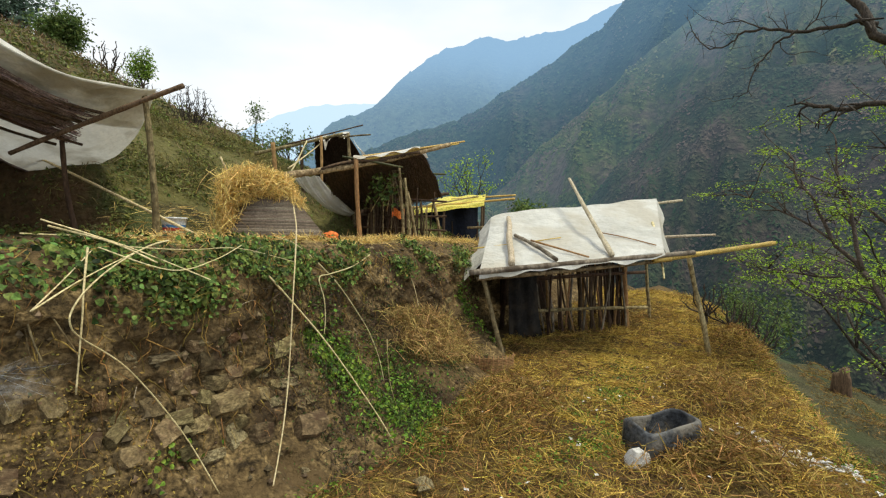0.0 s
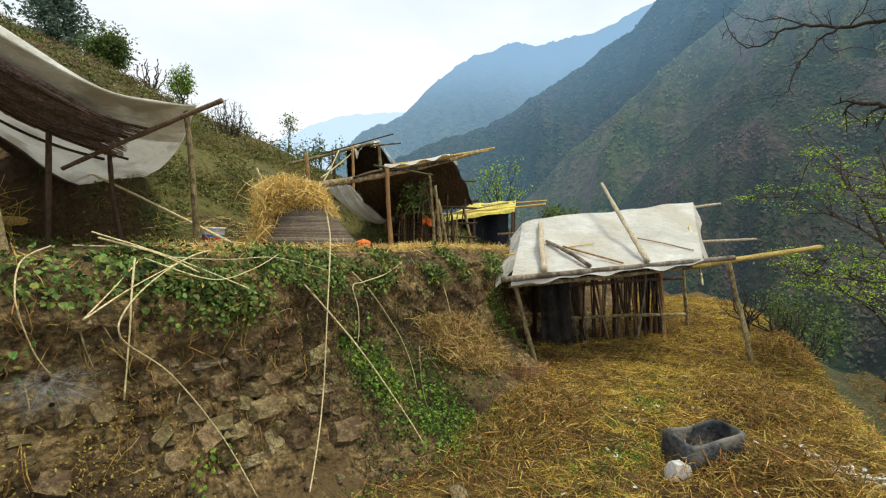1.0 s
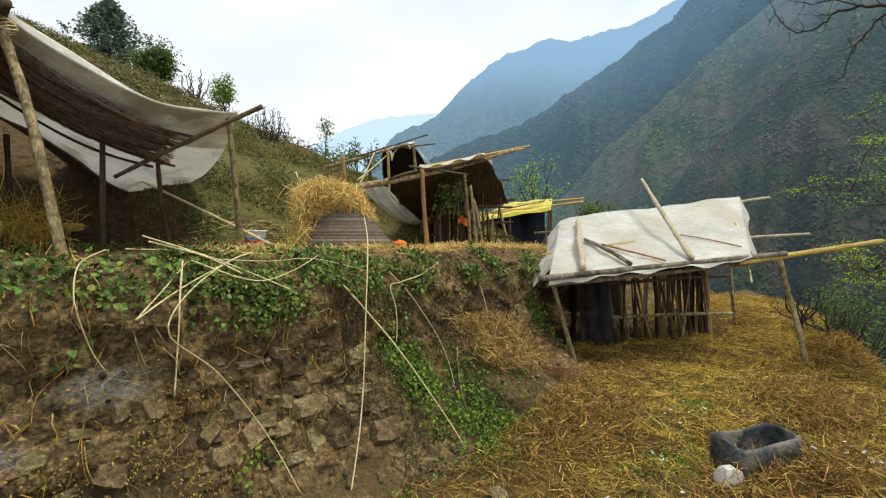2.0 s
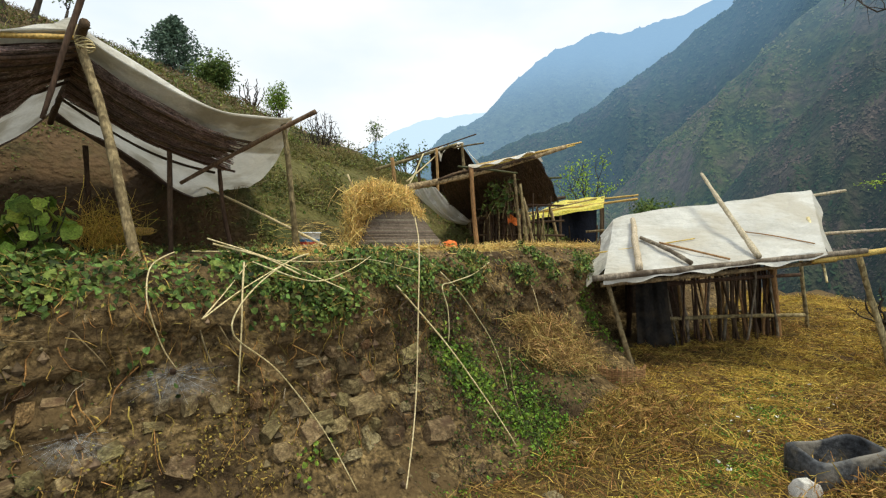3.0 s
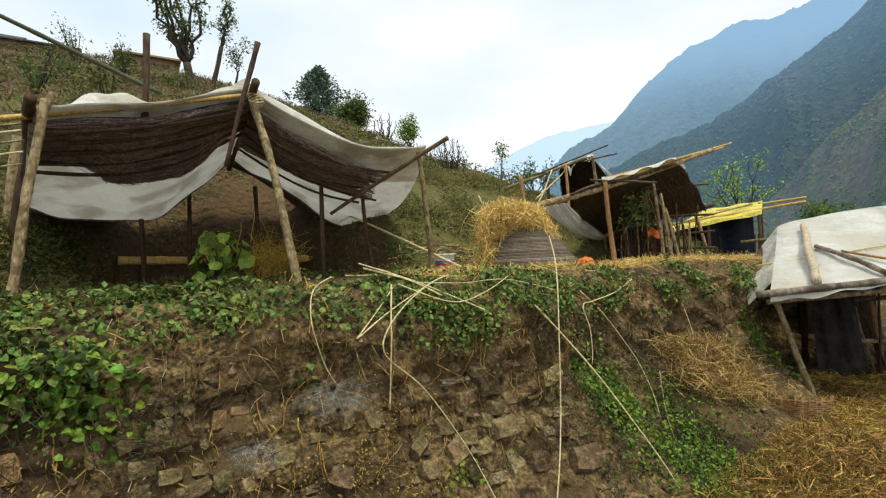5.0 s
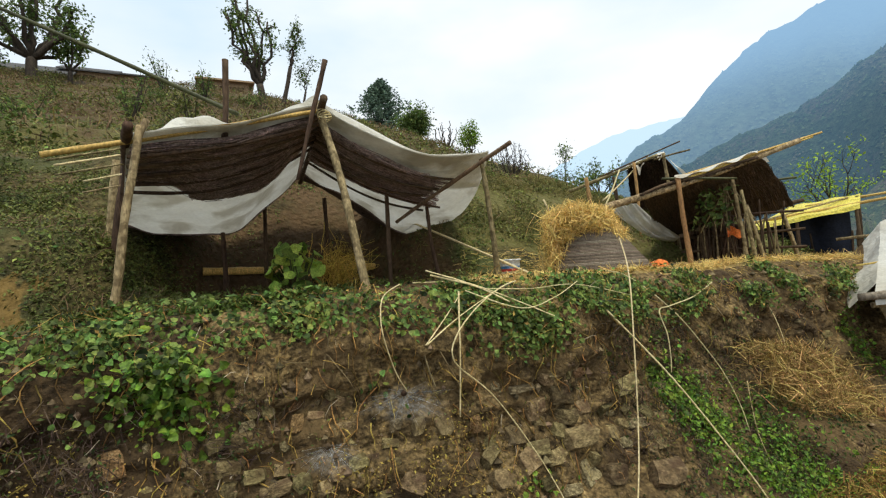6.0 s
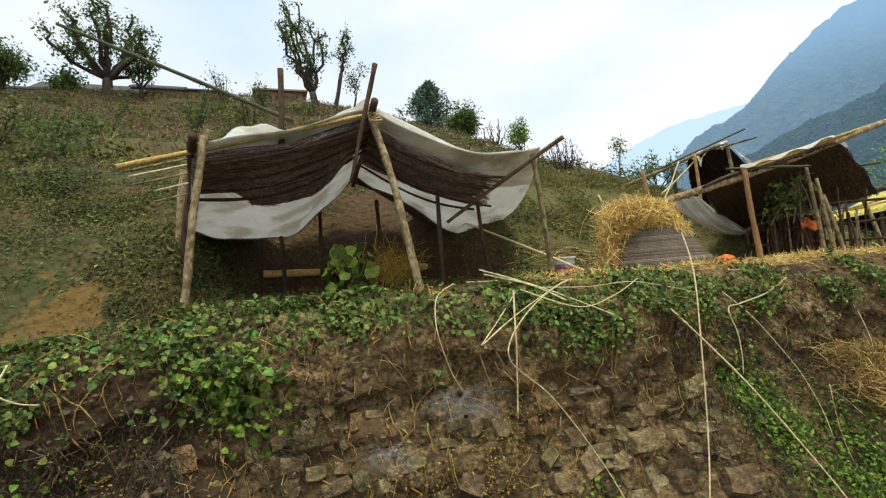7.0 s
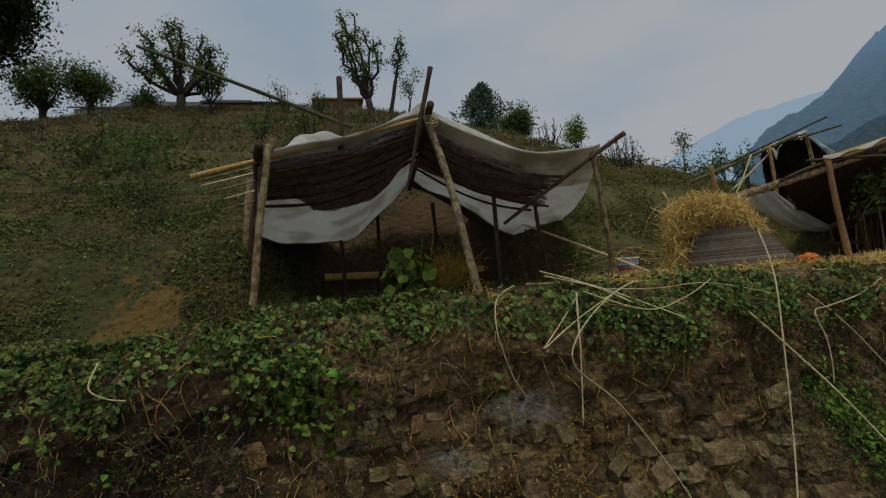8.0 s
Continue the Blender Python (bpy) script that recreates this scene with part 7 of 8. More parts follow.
p, s_, d_ = up_points(16000, -22.0, 10.0, 8.0, 34.0, lambda s, d: np.clip(0.35 + 0.9 * vn(s * 0.45, d * 0.7, 125), 0.0, 1), 0.15)
strands("hill_grass", p, 0.46, 0.011, M_OLIVEGRASS, 126, 1.6, 0.5, None, "tall olive and brown grass on a hillside", "grass")


# ---- bushes, trees and houses ----
def bush(name, base, r, h, count, size, material, label, seed, kind="oval"):
    """A shrub: woody stems and a loose crown of leaves."""
    rng = np.random.default_rng(seed)
    ob = thing(name, base, label, "shrub", "shrubs on the hillside")
    so = Soup()
    base = Vector(base)
    tips = []
    for k in range(9):
        a = rng.uniform(0, 6.28)
        tip = base + Vector((math.cos(a) * r * rng.uniform(0.3, 0.9), math.sin(a) * r * rng.uniform(0.3, 0.9), h * rng.uniform(0.55, 1.0)))
        so.tube(spine(base - UP * 0.05, tip, 0.06, 6, seed + k), [0.018 * h * (1 - 0.8 * t) for t in np.linspace(0, 1, 6)], 5)
        tips.append(tip)
    so.put("woody_stem", M_BARK, ob)
    c = np.array([list(tips[i]) for i in rng.integers(0, 9, count)])
    low = np.array(list(base))
    c = low + (c - low) * rng.uniform(0.25, 1.05, (count, 1)) + rng.normal(0, 0.16 * r, (count, 3))
    leaves("foliage", c, np.tile([0, 0, 0.6], (count, 1)), size, material, kind, seed, ob, stuff=True, lay=0.3)
    return ob


def tree(name, base, height, spread_r, label, seed, leaf=M_TREELEAF, per_tip=26, leaf_size=0.16, trunk=0.16, fork=0.25, limbs=7, upright=0.8, lean=(0, 0), twig_levels=2, cluster=0.35, bare=False, category="tree", group="", stub=False):
    """A tapered trunk that forks into crooked limbs and twigs, with leaf clusters."""
    rng = random.Random(seed)
    ob = thing(name, base, label, category, group)
    wood, spots = Soup(), []
    trunk = trunk * (0.62 if stub else 1.0)
    base = Vector(base)
    top = base + Vector((lean[0], lean[1], 1)) * (height * fork)

    def grow(p, d, L, r, level):
        pts, q, dd = [p], p.copy(), d.copy()
        for _ in range(5):
            dd = (dd + Vector((rng.gauss(0, 0.16), rng.gauss(0, 0.16), rng.gauss(0.05, 0.10)))).normalized()
            q = q + dd * (L / 5)
            pts.append(q.copy())
        wood.tube(pts, [r * (1 - (0.35 if stub else 0.62) * i / 5) * (1 + rng.uniform(-0.08, 0.14)) for i in range(6)], 7 if level < 2 else 5)
        if level >= 1:
            spots.extend(pts[2:] if level < twig_levels else pts[1:])
        if level < twig_levels:
            for k in range(rng.randint(3, 4)):
                i = rng.randint(2, 5)
                e = (dd * (1.3 if stub else 0.7) + Vector((rng.gauss(0, 0.6), rng.gauss(0, 0.6), rng.gauss(0.35 * upright, 0.3)))).normalized()
                grow(pts[i], e, L * (rng.uniform(0.22, 0.40) if stub else rng.uniform(0.40, 0.62)), r * (0.66 if stub else 0.42), level + 1)

    wood.tube(spine(base - UP * 0.3, top, 0.03, 7, seed), [trunk * (1.25 - 0.4 * i / 6) for i in range(7)], 9)
    for k in range(limbs):
        a = 2 * math.pi * k / limbs + rng.uniform(-0.4, 0.4)
        out = rng.uniform(0.25, 1.0) * spread_r
        d = Vector((math.cos(a) * out + lean[0] * height, math.sin(a) * out + lean[1] * height, height * (1 - fork) * upright * rng.uniform(0.7, 1.0)))
        grow(top - UP * rng.uniform(0, 0.1) * height, d.normalized(), d.length * 0.62, trunk * rng.uniform(0.42, 0.62), 0)
    wood.put("trunk", M_BARK, ob)
    if not bare:
        nr = np.random.default_rng(seed)
        c = np.repeat(np.array([list(s) for s in spots]), per_tip, 0)
        keep = np.repeat(nr.random(len(spots)) < 0.72, per_tip)
        c = c[keep] + nr.normal(0, cluster, (keep.sum(), 3))
        leaves("crown", c, np.tile([0, 0, 0.7], (len(c), 1)), leaf_size, leaf, "oval", seed, ob, stuff=True, lay=0.3)
    return ob


def pollard(name, base, height, width, limbs, label, seed, trunk, fork=0.22, leaf=M_TREELEAF, tufts=5, per=16, leaf_size=0.16, puff=0.22, tilt=(0, 0), group=""):
    """A lopped fodder tree: a short bole, thick knobby limbs in a goblet, short shoots and tufts of leaves along them."""
    rng, nr = random.Random(seed), np.random.default_rng(seed)
    ob = thing(name, base, label, "tree", group)
    base = Vector(base)
    top = base + Vector((tilt[0], tilt[1], 1)) * (height * fork)
    wood, spots = Soup(), []
    wood.tube(spine(base - UP * 0.4, top, 0.04, 8, seed), [trunk * (1.25 - 0.05 * i) * (1 + rng.uniform(-0.08, 0.10)) for i in range(8)], 10)
    for k in range(limbs):
        a = 2 * math.pi * (k + rng.uniform(-0.3, 0.3)) / limbs
        off = width / 2 * (0.25 + 0.75 * ((k * 0.618) % 1.0))
        end = height * (1.0 - 0.42 * (off / (width / 2)) ** 2) * rng.uniform(0.88, 1.0)
        x, y = math.cos(a), math.sin(a)
        pts = []
        for t in np.linspace(0, 1, 9):
            t = float(t)
            r = off * math.sin(math.pi / 2 * t) ** 0.9
            z = height * fork + (end - height * fork) * (0.75 * t + 0.25 * t * t)
            pts.append(base + Vector((tilt[0], tilt[1], 0)) * z + Vector((x * r, y * r, z)) + Vector((rng.gauss(0, 0.02), rng.gauss(0, 0.02), 0)) * height * min(1, 3 * t))
        r0 = trunk * rng.uniform(0.45, 0.65)
        wood.tube(pts, [r0 * (1 - 0.55 * i / 8) * rng.uniform(0.82, 1.25) for i in range(9)], 7)
        for _ in range(tufts):
            i = rng.randint(3, 8)
            tip = pts[i] + Vector((rng.gauss(0, 1), rng.gauss(0, 1), rng.uniform(0.1, 1.6))).normalized() * height * rng.uniform(0.03, 0.11)
            wood.tube([pts[i], pts[i].lerp(tip, 0.5) + Vector((rng.gauss(0, 0.01), 0, 0.01)) * height, tip], [r0 * 0.42, r0 * 0.3, r0 * 0.16], 5)
            spots += [tip, pts[i].lerp(tip, 0.6)]
        spots += [pts[8], pts[7], pts[6]]
    wood.put("trunk", M_BARK, ob)
    if per:
        c = np.array([list(p) for p in spots])
        c = np.repeat(c, nr.integers(per // 3, per * 5 // 3, len(c)), 0)
        c = c + nr.normal(0, 1, c.shape) * puff
        leaves("crown", c, np.tile([0, 0, 0.7], (len(c), 1)), leaf_size, leaf, "oval", seed, ob, stuff=True, lay=0.3)
    return ob


def on_hill(s, d, sink=0.1):
    return W(s, -d, float(h_up(np.array(s), np.array(d))) - sink)


pollard("fodder_tree", on_hill(-7.63, 32.57), 6.0, 6.2, 11, "lopped fodder tree with knobby spreading limbs on the hill crest", 601, 0.28, 0.22, per=22, tufts=8, leaf_size=0.22, puff=0.24)
pollard("fodder_tree", on_hill(-5.9, 33.0), 3.6, 1.8, 4, "small leafy tree on the hill crest", 602, 0.13, 0.2, per=22, leaf_size=0.22, puff=0.2)
pollard("fodder_tree", on_hill(-9.6, 32.0), 1.9, 1.3, 4, "small leafy tree on the hill crest", 603, 0.12, 0.2, per=26, leaf_size=0.22, puff=0.22)
pollard("fodder_tree", on_hill(3.60, 21.30), 6.1, 2.7, 8, "tall pollarded tree with dark upright limbs", 604, 0.17, 0.22, per=16, tufts=8, leaf_size=0.15, puff=0.12, tilt=(-0.10, -0.10))
pollard("fodder_tree", on_hill(4.30, 21.2), 4.7, 0.8, 3, "slim pollarded tree leaning on a hillside", 605, 0.10, 0.5, per=14, tufts=6, leaf_size=0.13, puff=0.11, tilt=(0.16, 0.16))
pollard("fodder_tree", on_hill(5.4, 21.4), 3.2, 1.2, 3, "thin sprawling shoots with sparse leaves", 623, 0.05, 0.4, per=10, leaf_size=0.13, puff=0.14, tilt=(0.08, 0.08))
tree("broadleaf_tree", on_hill(-12.3, 31.0), 3.6, 1.6, "loose leafy green tree on the hill crest", 606, per_tip=9, leaf_size=0.20, trunk=0.2, limbs=8, cluster=0.38)
tree("broadleaf_tree", on_hill(-14.6, 30.4), 4.2, 1.8, "loose leafy green tree on the hill crest", 607, per_tip=9, leaf_size=0.20, trunk=0.2, limbs=8, cluster=0.40)
tree("broadleaf_tree", on_hill(-11.6, 19.8), 9.2, 3.2, "large dense dark green tree on the hillside", 608, leaf=M_FOREST, per_tip=40, leaf_size=0.22, trunk=0.32, fork=0.35, limbs=9, cluster=0.5)
tree("broadleaf_tree", on_hill(17.0, 34.0), 3.4, 1.9, "leafy green tree behind a hill crest", 609, leaf=M_TREELEAF, per_tip=16, leaf_size=0.24, trunk=0.2, limbs=7, cluster=0.42)
pollard("bare_tree", on_hill(14.6, 24.0), 2.3, 2.0, 9, "bare twiggy pollarded tree on the hill", 610, 0.08, 0.2, per=0, tufts=6)
pollard("fodder_tree", on_hill(10.7, 14.62), 1.45, 0.9, 6, "small bright green leafy tree on a bank", 611, 0.05, 0.2, leaf=M_YOUNGLEAF, per=20, leaf_size=0.10, puff=0.10)
pollard("bare_tree", on_hill(8.55, 8.86, 0.05), 1.35, 1.15, 26, "bare grey twiggy shrub on a bank crest", 612, 0.026, 0.06, per=0, tufts=16)
tree("shrub_tree", on_hill(12.4, 9.4), 2.0, 1.1, "thin shrub with sparse leaves", 614, per_tip=3, leaf_size=0.10, trunk=0.05, fork=0.15, limbs=7, cluster=0.1)
tree("shrub_tree", on_hill(11.6, 10.1), 1.8, 0.5, "thin tall weed with pale leaves", 615, per_tip=1, leaf_size=0.09, trunk=0.02, fork=0.3, limbs=4, cluster=0.1)
tree("sapling", W(14.0, -3.6, float(h_up(14.0, 3.6)) - 0.05), 2.6, 1.0, "sapling with sparse bright green leaves", 616, leaf=M_SPRINGLEAF, per_tip=2, leaf_size=0.085, trunk=0.05, fork=0.3, limbs=7, upright=1.0, cluster=0.10)
tree("sapling", W(13.2, -1.5, float(h_up(13.2, 1.5)) - 0.05), 1.3, 0.7, "low leafy sapling behind a shelter", 617, leaf=M_TREELEAF, per_tip=8, leaf_size=0.10, trunk=0.04, fork=0.2, limbs=6, cluster=0.12)

# conifer
pb = W(19.4, -48.0, 14.6)
pine = thing("conifer", pb - UP * 3, "dark conical evergreen tree on a distant crest", "tree")
so = Soup().tube(spine(pb - UP * 3, pb + UP * 8.6, 0.01, 10, 1), [0.25 * (1 - 0.9 * t) for t in np.linspace(0, 1, 10)], 7)
pr = np.random.default_rng(620)
pts = []
for k in range(420):
    t = pr.random() ** 0.8
    a = pr.uniform(0, 6.28)
    R = 7.6 * (1 - t) ** 0.62 * (0.72 + 0.28 * math.sin(11 * a + 9 * t)) * (0.66 + 0.34 * (1 - (t * 7 + 0.15 * math.sin(5 * a)) % 1.0)) + 0.15
    tip = pb + Vector((math.cos(a) * R, math.sin(a) * R, -2.4 + 11.0 * t + 0.3))
    root_ = pb + Vector((0, 0, -2.4 + 11.0 * t - 0.1))
    if k % 3 == 0:
        so.tube([root_, tip], [0.05, 0.01], 4)
    for q in range(30):
        pts.append(root_.lerp(tip, pr.uniform(0.35, 1.05)) + Vector(pr.normal(0, 0.16, 3)))
so.put("trunk", M_BARK, pine)
leaves("needles", np.array([list(p) for p in pts]), np.tile([0, 0, 1.0], (len(pts), 1)), 0.36, M_PINE, "oval", 621, pine, stuff=True, lay=0.3)

for k, (s, d, r, h, m) in enumerate(((-3.0, 12.0, 0.9, 1.2, M_TREELEAF), (-4.5, 10.0, 0.9, 0.9, M_SCRUB), (-1.2, 15.0, 0.7, 1.8, M_TREELEAF), (-6.0, 16.0, 1.0, 1.3, M_TREELEAF), (1.0, 20.0, 0.6, 1.8, M_TREELEAF), (-2.0, 8.2, 0.7, 0.6, M_SCRUB),
                                     (-5.5, 8.0, 0.8, 0.7, M_SCRUB), (-9.0, 14.0, 1.2, 1.2, M_SCRUB), (0.2, 17.0, 0.8, 1.2, M_SCRUB), (-0.8, 27.0, 0.9, 2.2, M_TREELEAF), (-3.4, 7.2, 0.6, 0.5, M_SCRUB), (6.0, 7.6, 0.6, 0.45, M_SCRUB), (9.6, 7.8, 0.6, 0.4, M_TREELEAF))):
    bush("shrub", on_hill(s, d), r, h, 420, 0.11, m, "leafy green shrub on a weedy hillside" if m is M_TREELEAF else "low olive scrub bush on a hillside", 640 + k)


bush_rng = random.Random(690)
for k in range(34):
    s, d = bush_rng.uniform(-15, 5), 8 + 17 * bush_rng.random() ** 1.6
    r = bush_rng.uniform(0.6, 1.3)
    bush("shrub", on_hill(s, d), r, r * bush_rng.uniform(0.5, 0.8), 330, 0.10, M_SCRUB if k % 3 else M_TREELEAF, "low olive scrub bush on a hillside" if k % 3 else "leafy green shrub on a weedy hillside", 691 + k)


def house(name, s, d, w, dep, wall_h, roof_h, turn, wall_m, roof_m, label, lift=0.0):
    """A small gabled house: walls, roof, door and windows."""
    p = on_hill(s, d, 0.4) + UP * lift
    ob = thing(name, p, label, "house", "houses on the hill crest")
    m = pose(*p, 0, 0, turn)

    def box(x0, x1, y0, y1, z0, z1):
        so = Soup()
        so.add([m @ Vector(c) for c in ((x0, y0, z0), (x1, y0, z0), (x1, y1, z0), (x0, y1, z0), (x0, y0, z1), (x1, y0, z1), (x1, y1, z1), (x0, y1, z1))],
               [(3, 2, 1, 0), (4, 5, 6, 7), (0, 1, 5, 4), (1, 2, 6, 5), (2, 3, 7, 6), (3, 0, 4, 7)])
        return so

    box(-w / 2, w / 2, -dep / 2, dep / 2, 0, wall_h).put("wall", wall_m, ob, smooth=False)
    so = Soup()
    e, t = 0.4, 0.12
    x0, x1 = -w / 2 - e, w / 2 + e
    prof = [(-dep / 2 - e, wall_h - 0.1), (0, wall_h + roof_h), (dep / 2 + e, wall_h - 0.1), (dep / 2 + e, wall_h - 0.1 + t), (0, wall_h + roof_h + t), (-dep / 2 - e, wall_h - 0.1 + t)]
    so.add([m @ Vector((x, y, z)) for x in (x0, x1) for y, z in prof], [(0, 1, 7, 6), (1, 2, 8, 7), (2, 3, 9, 8), (3, 4, 10, 9), (4, 5, 11, 10), (5, 0, 6, 11), (0, 5, 4, 1), (1, 4, 3, 2), (6, 7, 10, 11), (7, 8, 9, 10)])
    so.put("roof", roof_m, ob, smooth=False)
    for gx in (-0.3, 0.28):
        win = box(gx * w - 0.35, gx * w + 0.35, -dep / 2 - 0.03, -dep / 2 + 0.05, wall_h * 0.45, wall_h * 0.8).put("window", M_POLE_DARK, ob, smooth=False)
        box(gx * w - 0.28, gx * w + 0.28, -dep / 2 - 0.05, -dep / 2 - 0.031, wall_h * 0.49, wall_h * 0.76).put("pane", M_BARK, win, smooth=False)
    box(-0.4, 0.4, -dep / 2 - 0.03, -dep / 2 + 0.05, 0, 1.9 if wall_h > 2 else wall_h * 0.8).put("door", M_POLE_DARK, ob, smooth=False)
    return ob


house("house", -17.0, 49.6, 6.0, 4.0, 3.4, 0.9, 62, M_WHITEWALL, M_ROOF, "pale plastered house with a dark slate roof", 0.3)
house("house", -11.5, 46.0, 7.0, 4.5, 2.2, 1.4, 62, M_MUDWALL, M_ROOF, "low mud house under a dark slate roof", -0.3)
house("house", -6.8, 47.0, 3.4, 4.0, 2.2, 1.0, 62, M_MUDWALL, M_ROOF, "small hut under a dark slate roof", 0.2)
house("house", -3.4, 47.3, 3.6, 4.0, 2.2, 0.8, 62, M_MUDWALL, M_ROOF, "small hut with a low dark roof", 0.3)
house("house", 2.9, 37.4, 3.2, 3.0, 2.0, 0.15, 60, M_MUDWALL, M_MUDWALL, "flat-roofed mud brick house on the crest", -1.6)

# ---- plants inside the tarp shelter ----
pl = thing("broad_leaf_plant", W(1.36, -2.75, 1.50), "broad-leaved green plant growing in a shelter", "plant")
pr = np.random.default_rng(660)
so = Soup()
P0 = W(1.36, -2.75, 1.50)
M_BIGLEAF = mat("pale_broad_leaf", [(0.13, 0.22, 0.025), (0.42, 0.52, 0.09)], 7, 60, 0.5, 0, rand=0.65, trans=0.3)
for k in range(40):
    a, zz, rr = pr.uniform(0, 6.28), pr.uniform(0.10, 0.60), pr.uniform(0.08, 0.24)
    out = Vector((math.cos(a), math.sin(a), 0.5))
    tip = P0 + Vector((math.cos(a) * rr - 0.05 * zz, math.sin(a) * rr, zz - 0.4 * rr))
    so.tube(spine(P0 - UP * 0.04, tip, 0.06, 5, k), 0.006, 5)
    ls = Soup()
    nrm = (out + Vector((pr.normal(0.1, 0.45), pr.normal(-0.1, 0.45), pr.normal(0.3, 0.4)))).normalized()
    dn = Vector((math.cos(a) * 0.5 + pr.normal(0, 0.4), math.sin(a) * 0.5 + pr.normal(0, 0.4), -0.8))
    dn = (dn - nrm * dn.dot(nrm)).normalized()
    sd = dn.cross(nrm)
    z_ = pr.uniform(0.09, 0.17)
    rim = [(0, 0.45, 0.05), (0, 0, 0)] + [(0.50 * math.sin(t) * (1 + 0.16 * math.cos(5 * t)), 0.5 - 0.5 * math.cos(t), 0.10 * math.sin(3 * t + k) - 0.10 * math.sin(t) ** 2) for t in np.linspace(0.5, 5.78, 13)]
    ls.add([tip + (sd * v[0] * 1.25 + dn * (v[1] - 0.1) + nrm * v[2]) * z_ for v in rim], [(0, i, i + 1) for i in range(1, 14)] + [(0, 14, 1)])
    ls.put("leaf", M_BIGLEAF, pl)
so.put("leaf_stalk", M_GREENPOLE, pl)
fb = thing("straw_bundle", W(2.1, -3.9, 1.5), "loose bundle of straw leaning in a shelter", "straw")
q = np.array(list(W(2.15, -3.9, 1.75))) + pr.normal(0, 1, (700, 3)) * np.array([0.16, 0.16, 0.17])
strands("straw", q, 0.34, 0.003, M_STRAW, 661, 1.8, 0.3, fb)
p, n_ = wall_points(1500, -0.1, 0.9, lambda s, v: np.exp(-((s - 0.45) / 0.16) ** 2) * (v > 1.0) * (v < 1.35), pr, 0.95, 0.16)
leaves("edge_weeds", p, n_, 0.06, M_TREELEAF, "oval", 662, None, "leafy green weed standing on the terrace edge", "weeds", lay=0.3)

# ---- growth beyond the lower terrace ----
def low(s, n, sink=0.1):
    return W(s, n, float(h_low(np.array(s), np.array(n))) - sink)


tree("spring_tree", low(12.4, 6.0), 5.6, 3.2, "slender tree with fresh yellow-green spring leaves", 701, leaf=M_SPRINGLEAF, per_tip=5, leaf_size=0.085, trunk=0.07, fork=0.2, limbs=9, upright=0.7, cluster=0.09, lean=(-0.05, 0.0))
tree("spring_tree", low(16.0, 3.9), 3.6, 1.3, "leafy young tree on the valley slope", 703, leaf=M_TREELEAF, per_tip=5, leaf_size=0.10, trunk=0.045, fork=0.10, limbs=9, upright=0.85, cluster=0.16)
for k, (s, n, h) in enumerate(((9.46, 2.75, 0.75), (9.06, 3.05, 0.6), (9.64, 3.31, 0.75), (9.02, 3.45, 0.6))):
    pollard("bare_shrub", low(s, n, 0.02), h, 0.85, 8, "bare dark lopped shrub at the terrace edge", 710 + k, 0.026, 0.25, per=0, tufts=7)
tree("branching_tree", low(8.6, 6.2), 6.4, 2.4, "bare dark tree with long crooked branches over the terrace", 720, bare=True, trunk=0.14, fork=0.55, limbs=5, upright=0.7)
arm = thing("bare_branch", W(8.0, 5.6, 3.6), "long dark bare branch with thin forked twigs", "branch")
br = random.Random(722)
so = Soup()


def limb(pts, r0, r1, twigs, seed):
    P = [Vector(p) for p in pts]
    fine = []
    for i in range(len(P) - 1):
        a, b, c, d = P[max(i - 1, 0)], P[i], P[i + 1], P[min(i + 2, len(P) - 1)]
        for t in (0, 0.25, 0.5, 0.75):
            fine.append(0.5 * ((2 * b) + (c - a) * t + (2 * a - 5 * b + 4 * c - d) * t * t + (3 * b - a - 3 * c + d) * t ** 3) + Vector((br.gauss(0, 0.008), br.gauss(0, 0.008), br.gauss(0, 0.01))))
    fine.append(P[-1])
    k = len(fine) - 1
    so.tube(fine, [r0 + (r1 - r0) * i / k for i in range(k + 1)], 7)
    for _ in range(twigs):
        i = br.randint(1, k)
        d = (fine[i] - fine[i - 1]).normalized() + Vector((br.gauss(0, 0.5), br.gauss(0, 0.5), br.gauss(0.1, 0.7)))
        e = fine[i] + d.normalized() * br.uniform(0.10, 0.32)
        mid = fine[i].lerp(e, 0.5) + Vector((br.gauss(0, 0.02), br.gauss(0, 0.02), br.gauss(0, 0.03)))
        so.tube([fine[i], mid, e], [r1 * 0.9, r1 * 0.7, r1 * 0.35], 5)
        for _ in range(2):
            f = mid.lerp(e, br.random()) + Vector((br.gauss(0, 0.10), br.gauss(0, 0.10), br.gauss(0.03, 0.12)))
            so.tube([mid.lerp(e, 0.4), f], [r1 * 0.5, r1 * 0.25], 4)


limb([(6.3, 5.0, 3.0), (5.9, 5.3, 3.9)] + [(4.77, 5.41, 3.79), (4.62, 5.53, 4.14), (4.51, 5.63, 4.35), (4.38, 5.73, 4.62)], 0.06, 0.035, 2, 1)
limb([(4.7, 5.46, 3.97), (4.59, 5.56, 4.05), (4.46, 5.67, 4.04), (4.2, 5.98, 4.11), (3.97, 6.26, 4.25), (3.82, 6.47, 4.27), (3.74, 6.52, 4.18), (3.56, 6.73, 4.17), (3.41, 6.92, 4.48)], 0.028, 0.006, 14, 2)
limb([(4.2, 5.98, 4.11), (4.05, 6.09, 4.02), (3.93, 6.17, 3.84), (3.83, 6.23, 3.65), (3.79, 6.25, 3.44)], 0.016, 0.005, 8, 3)
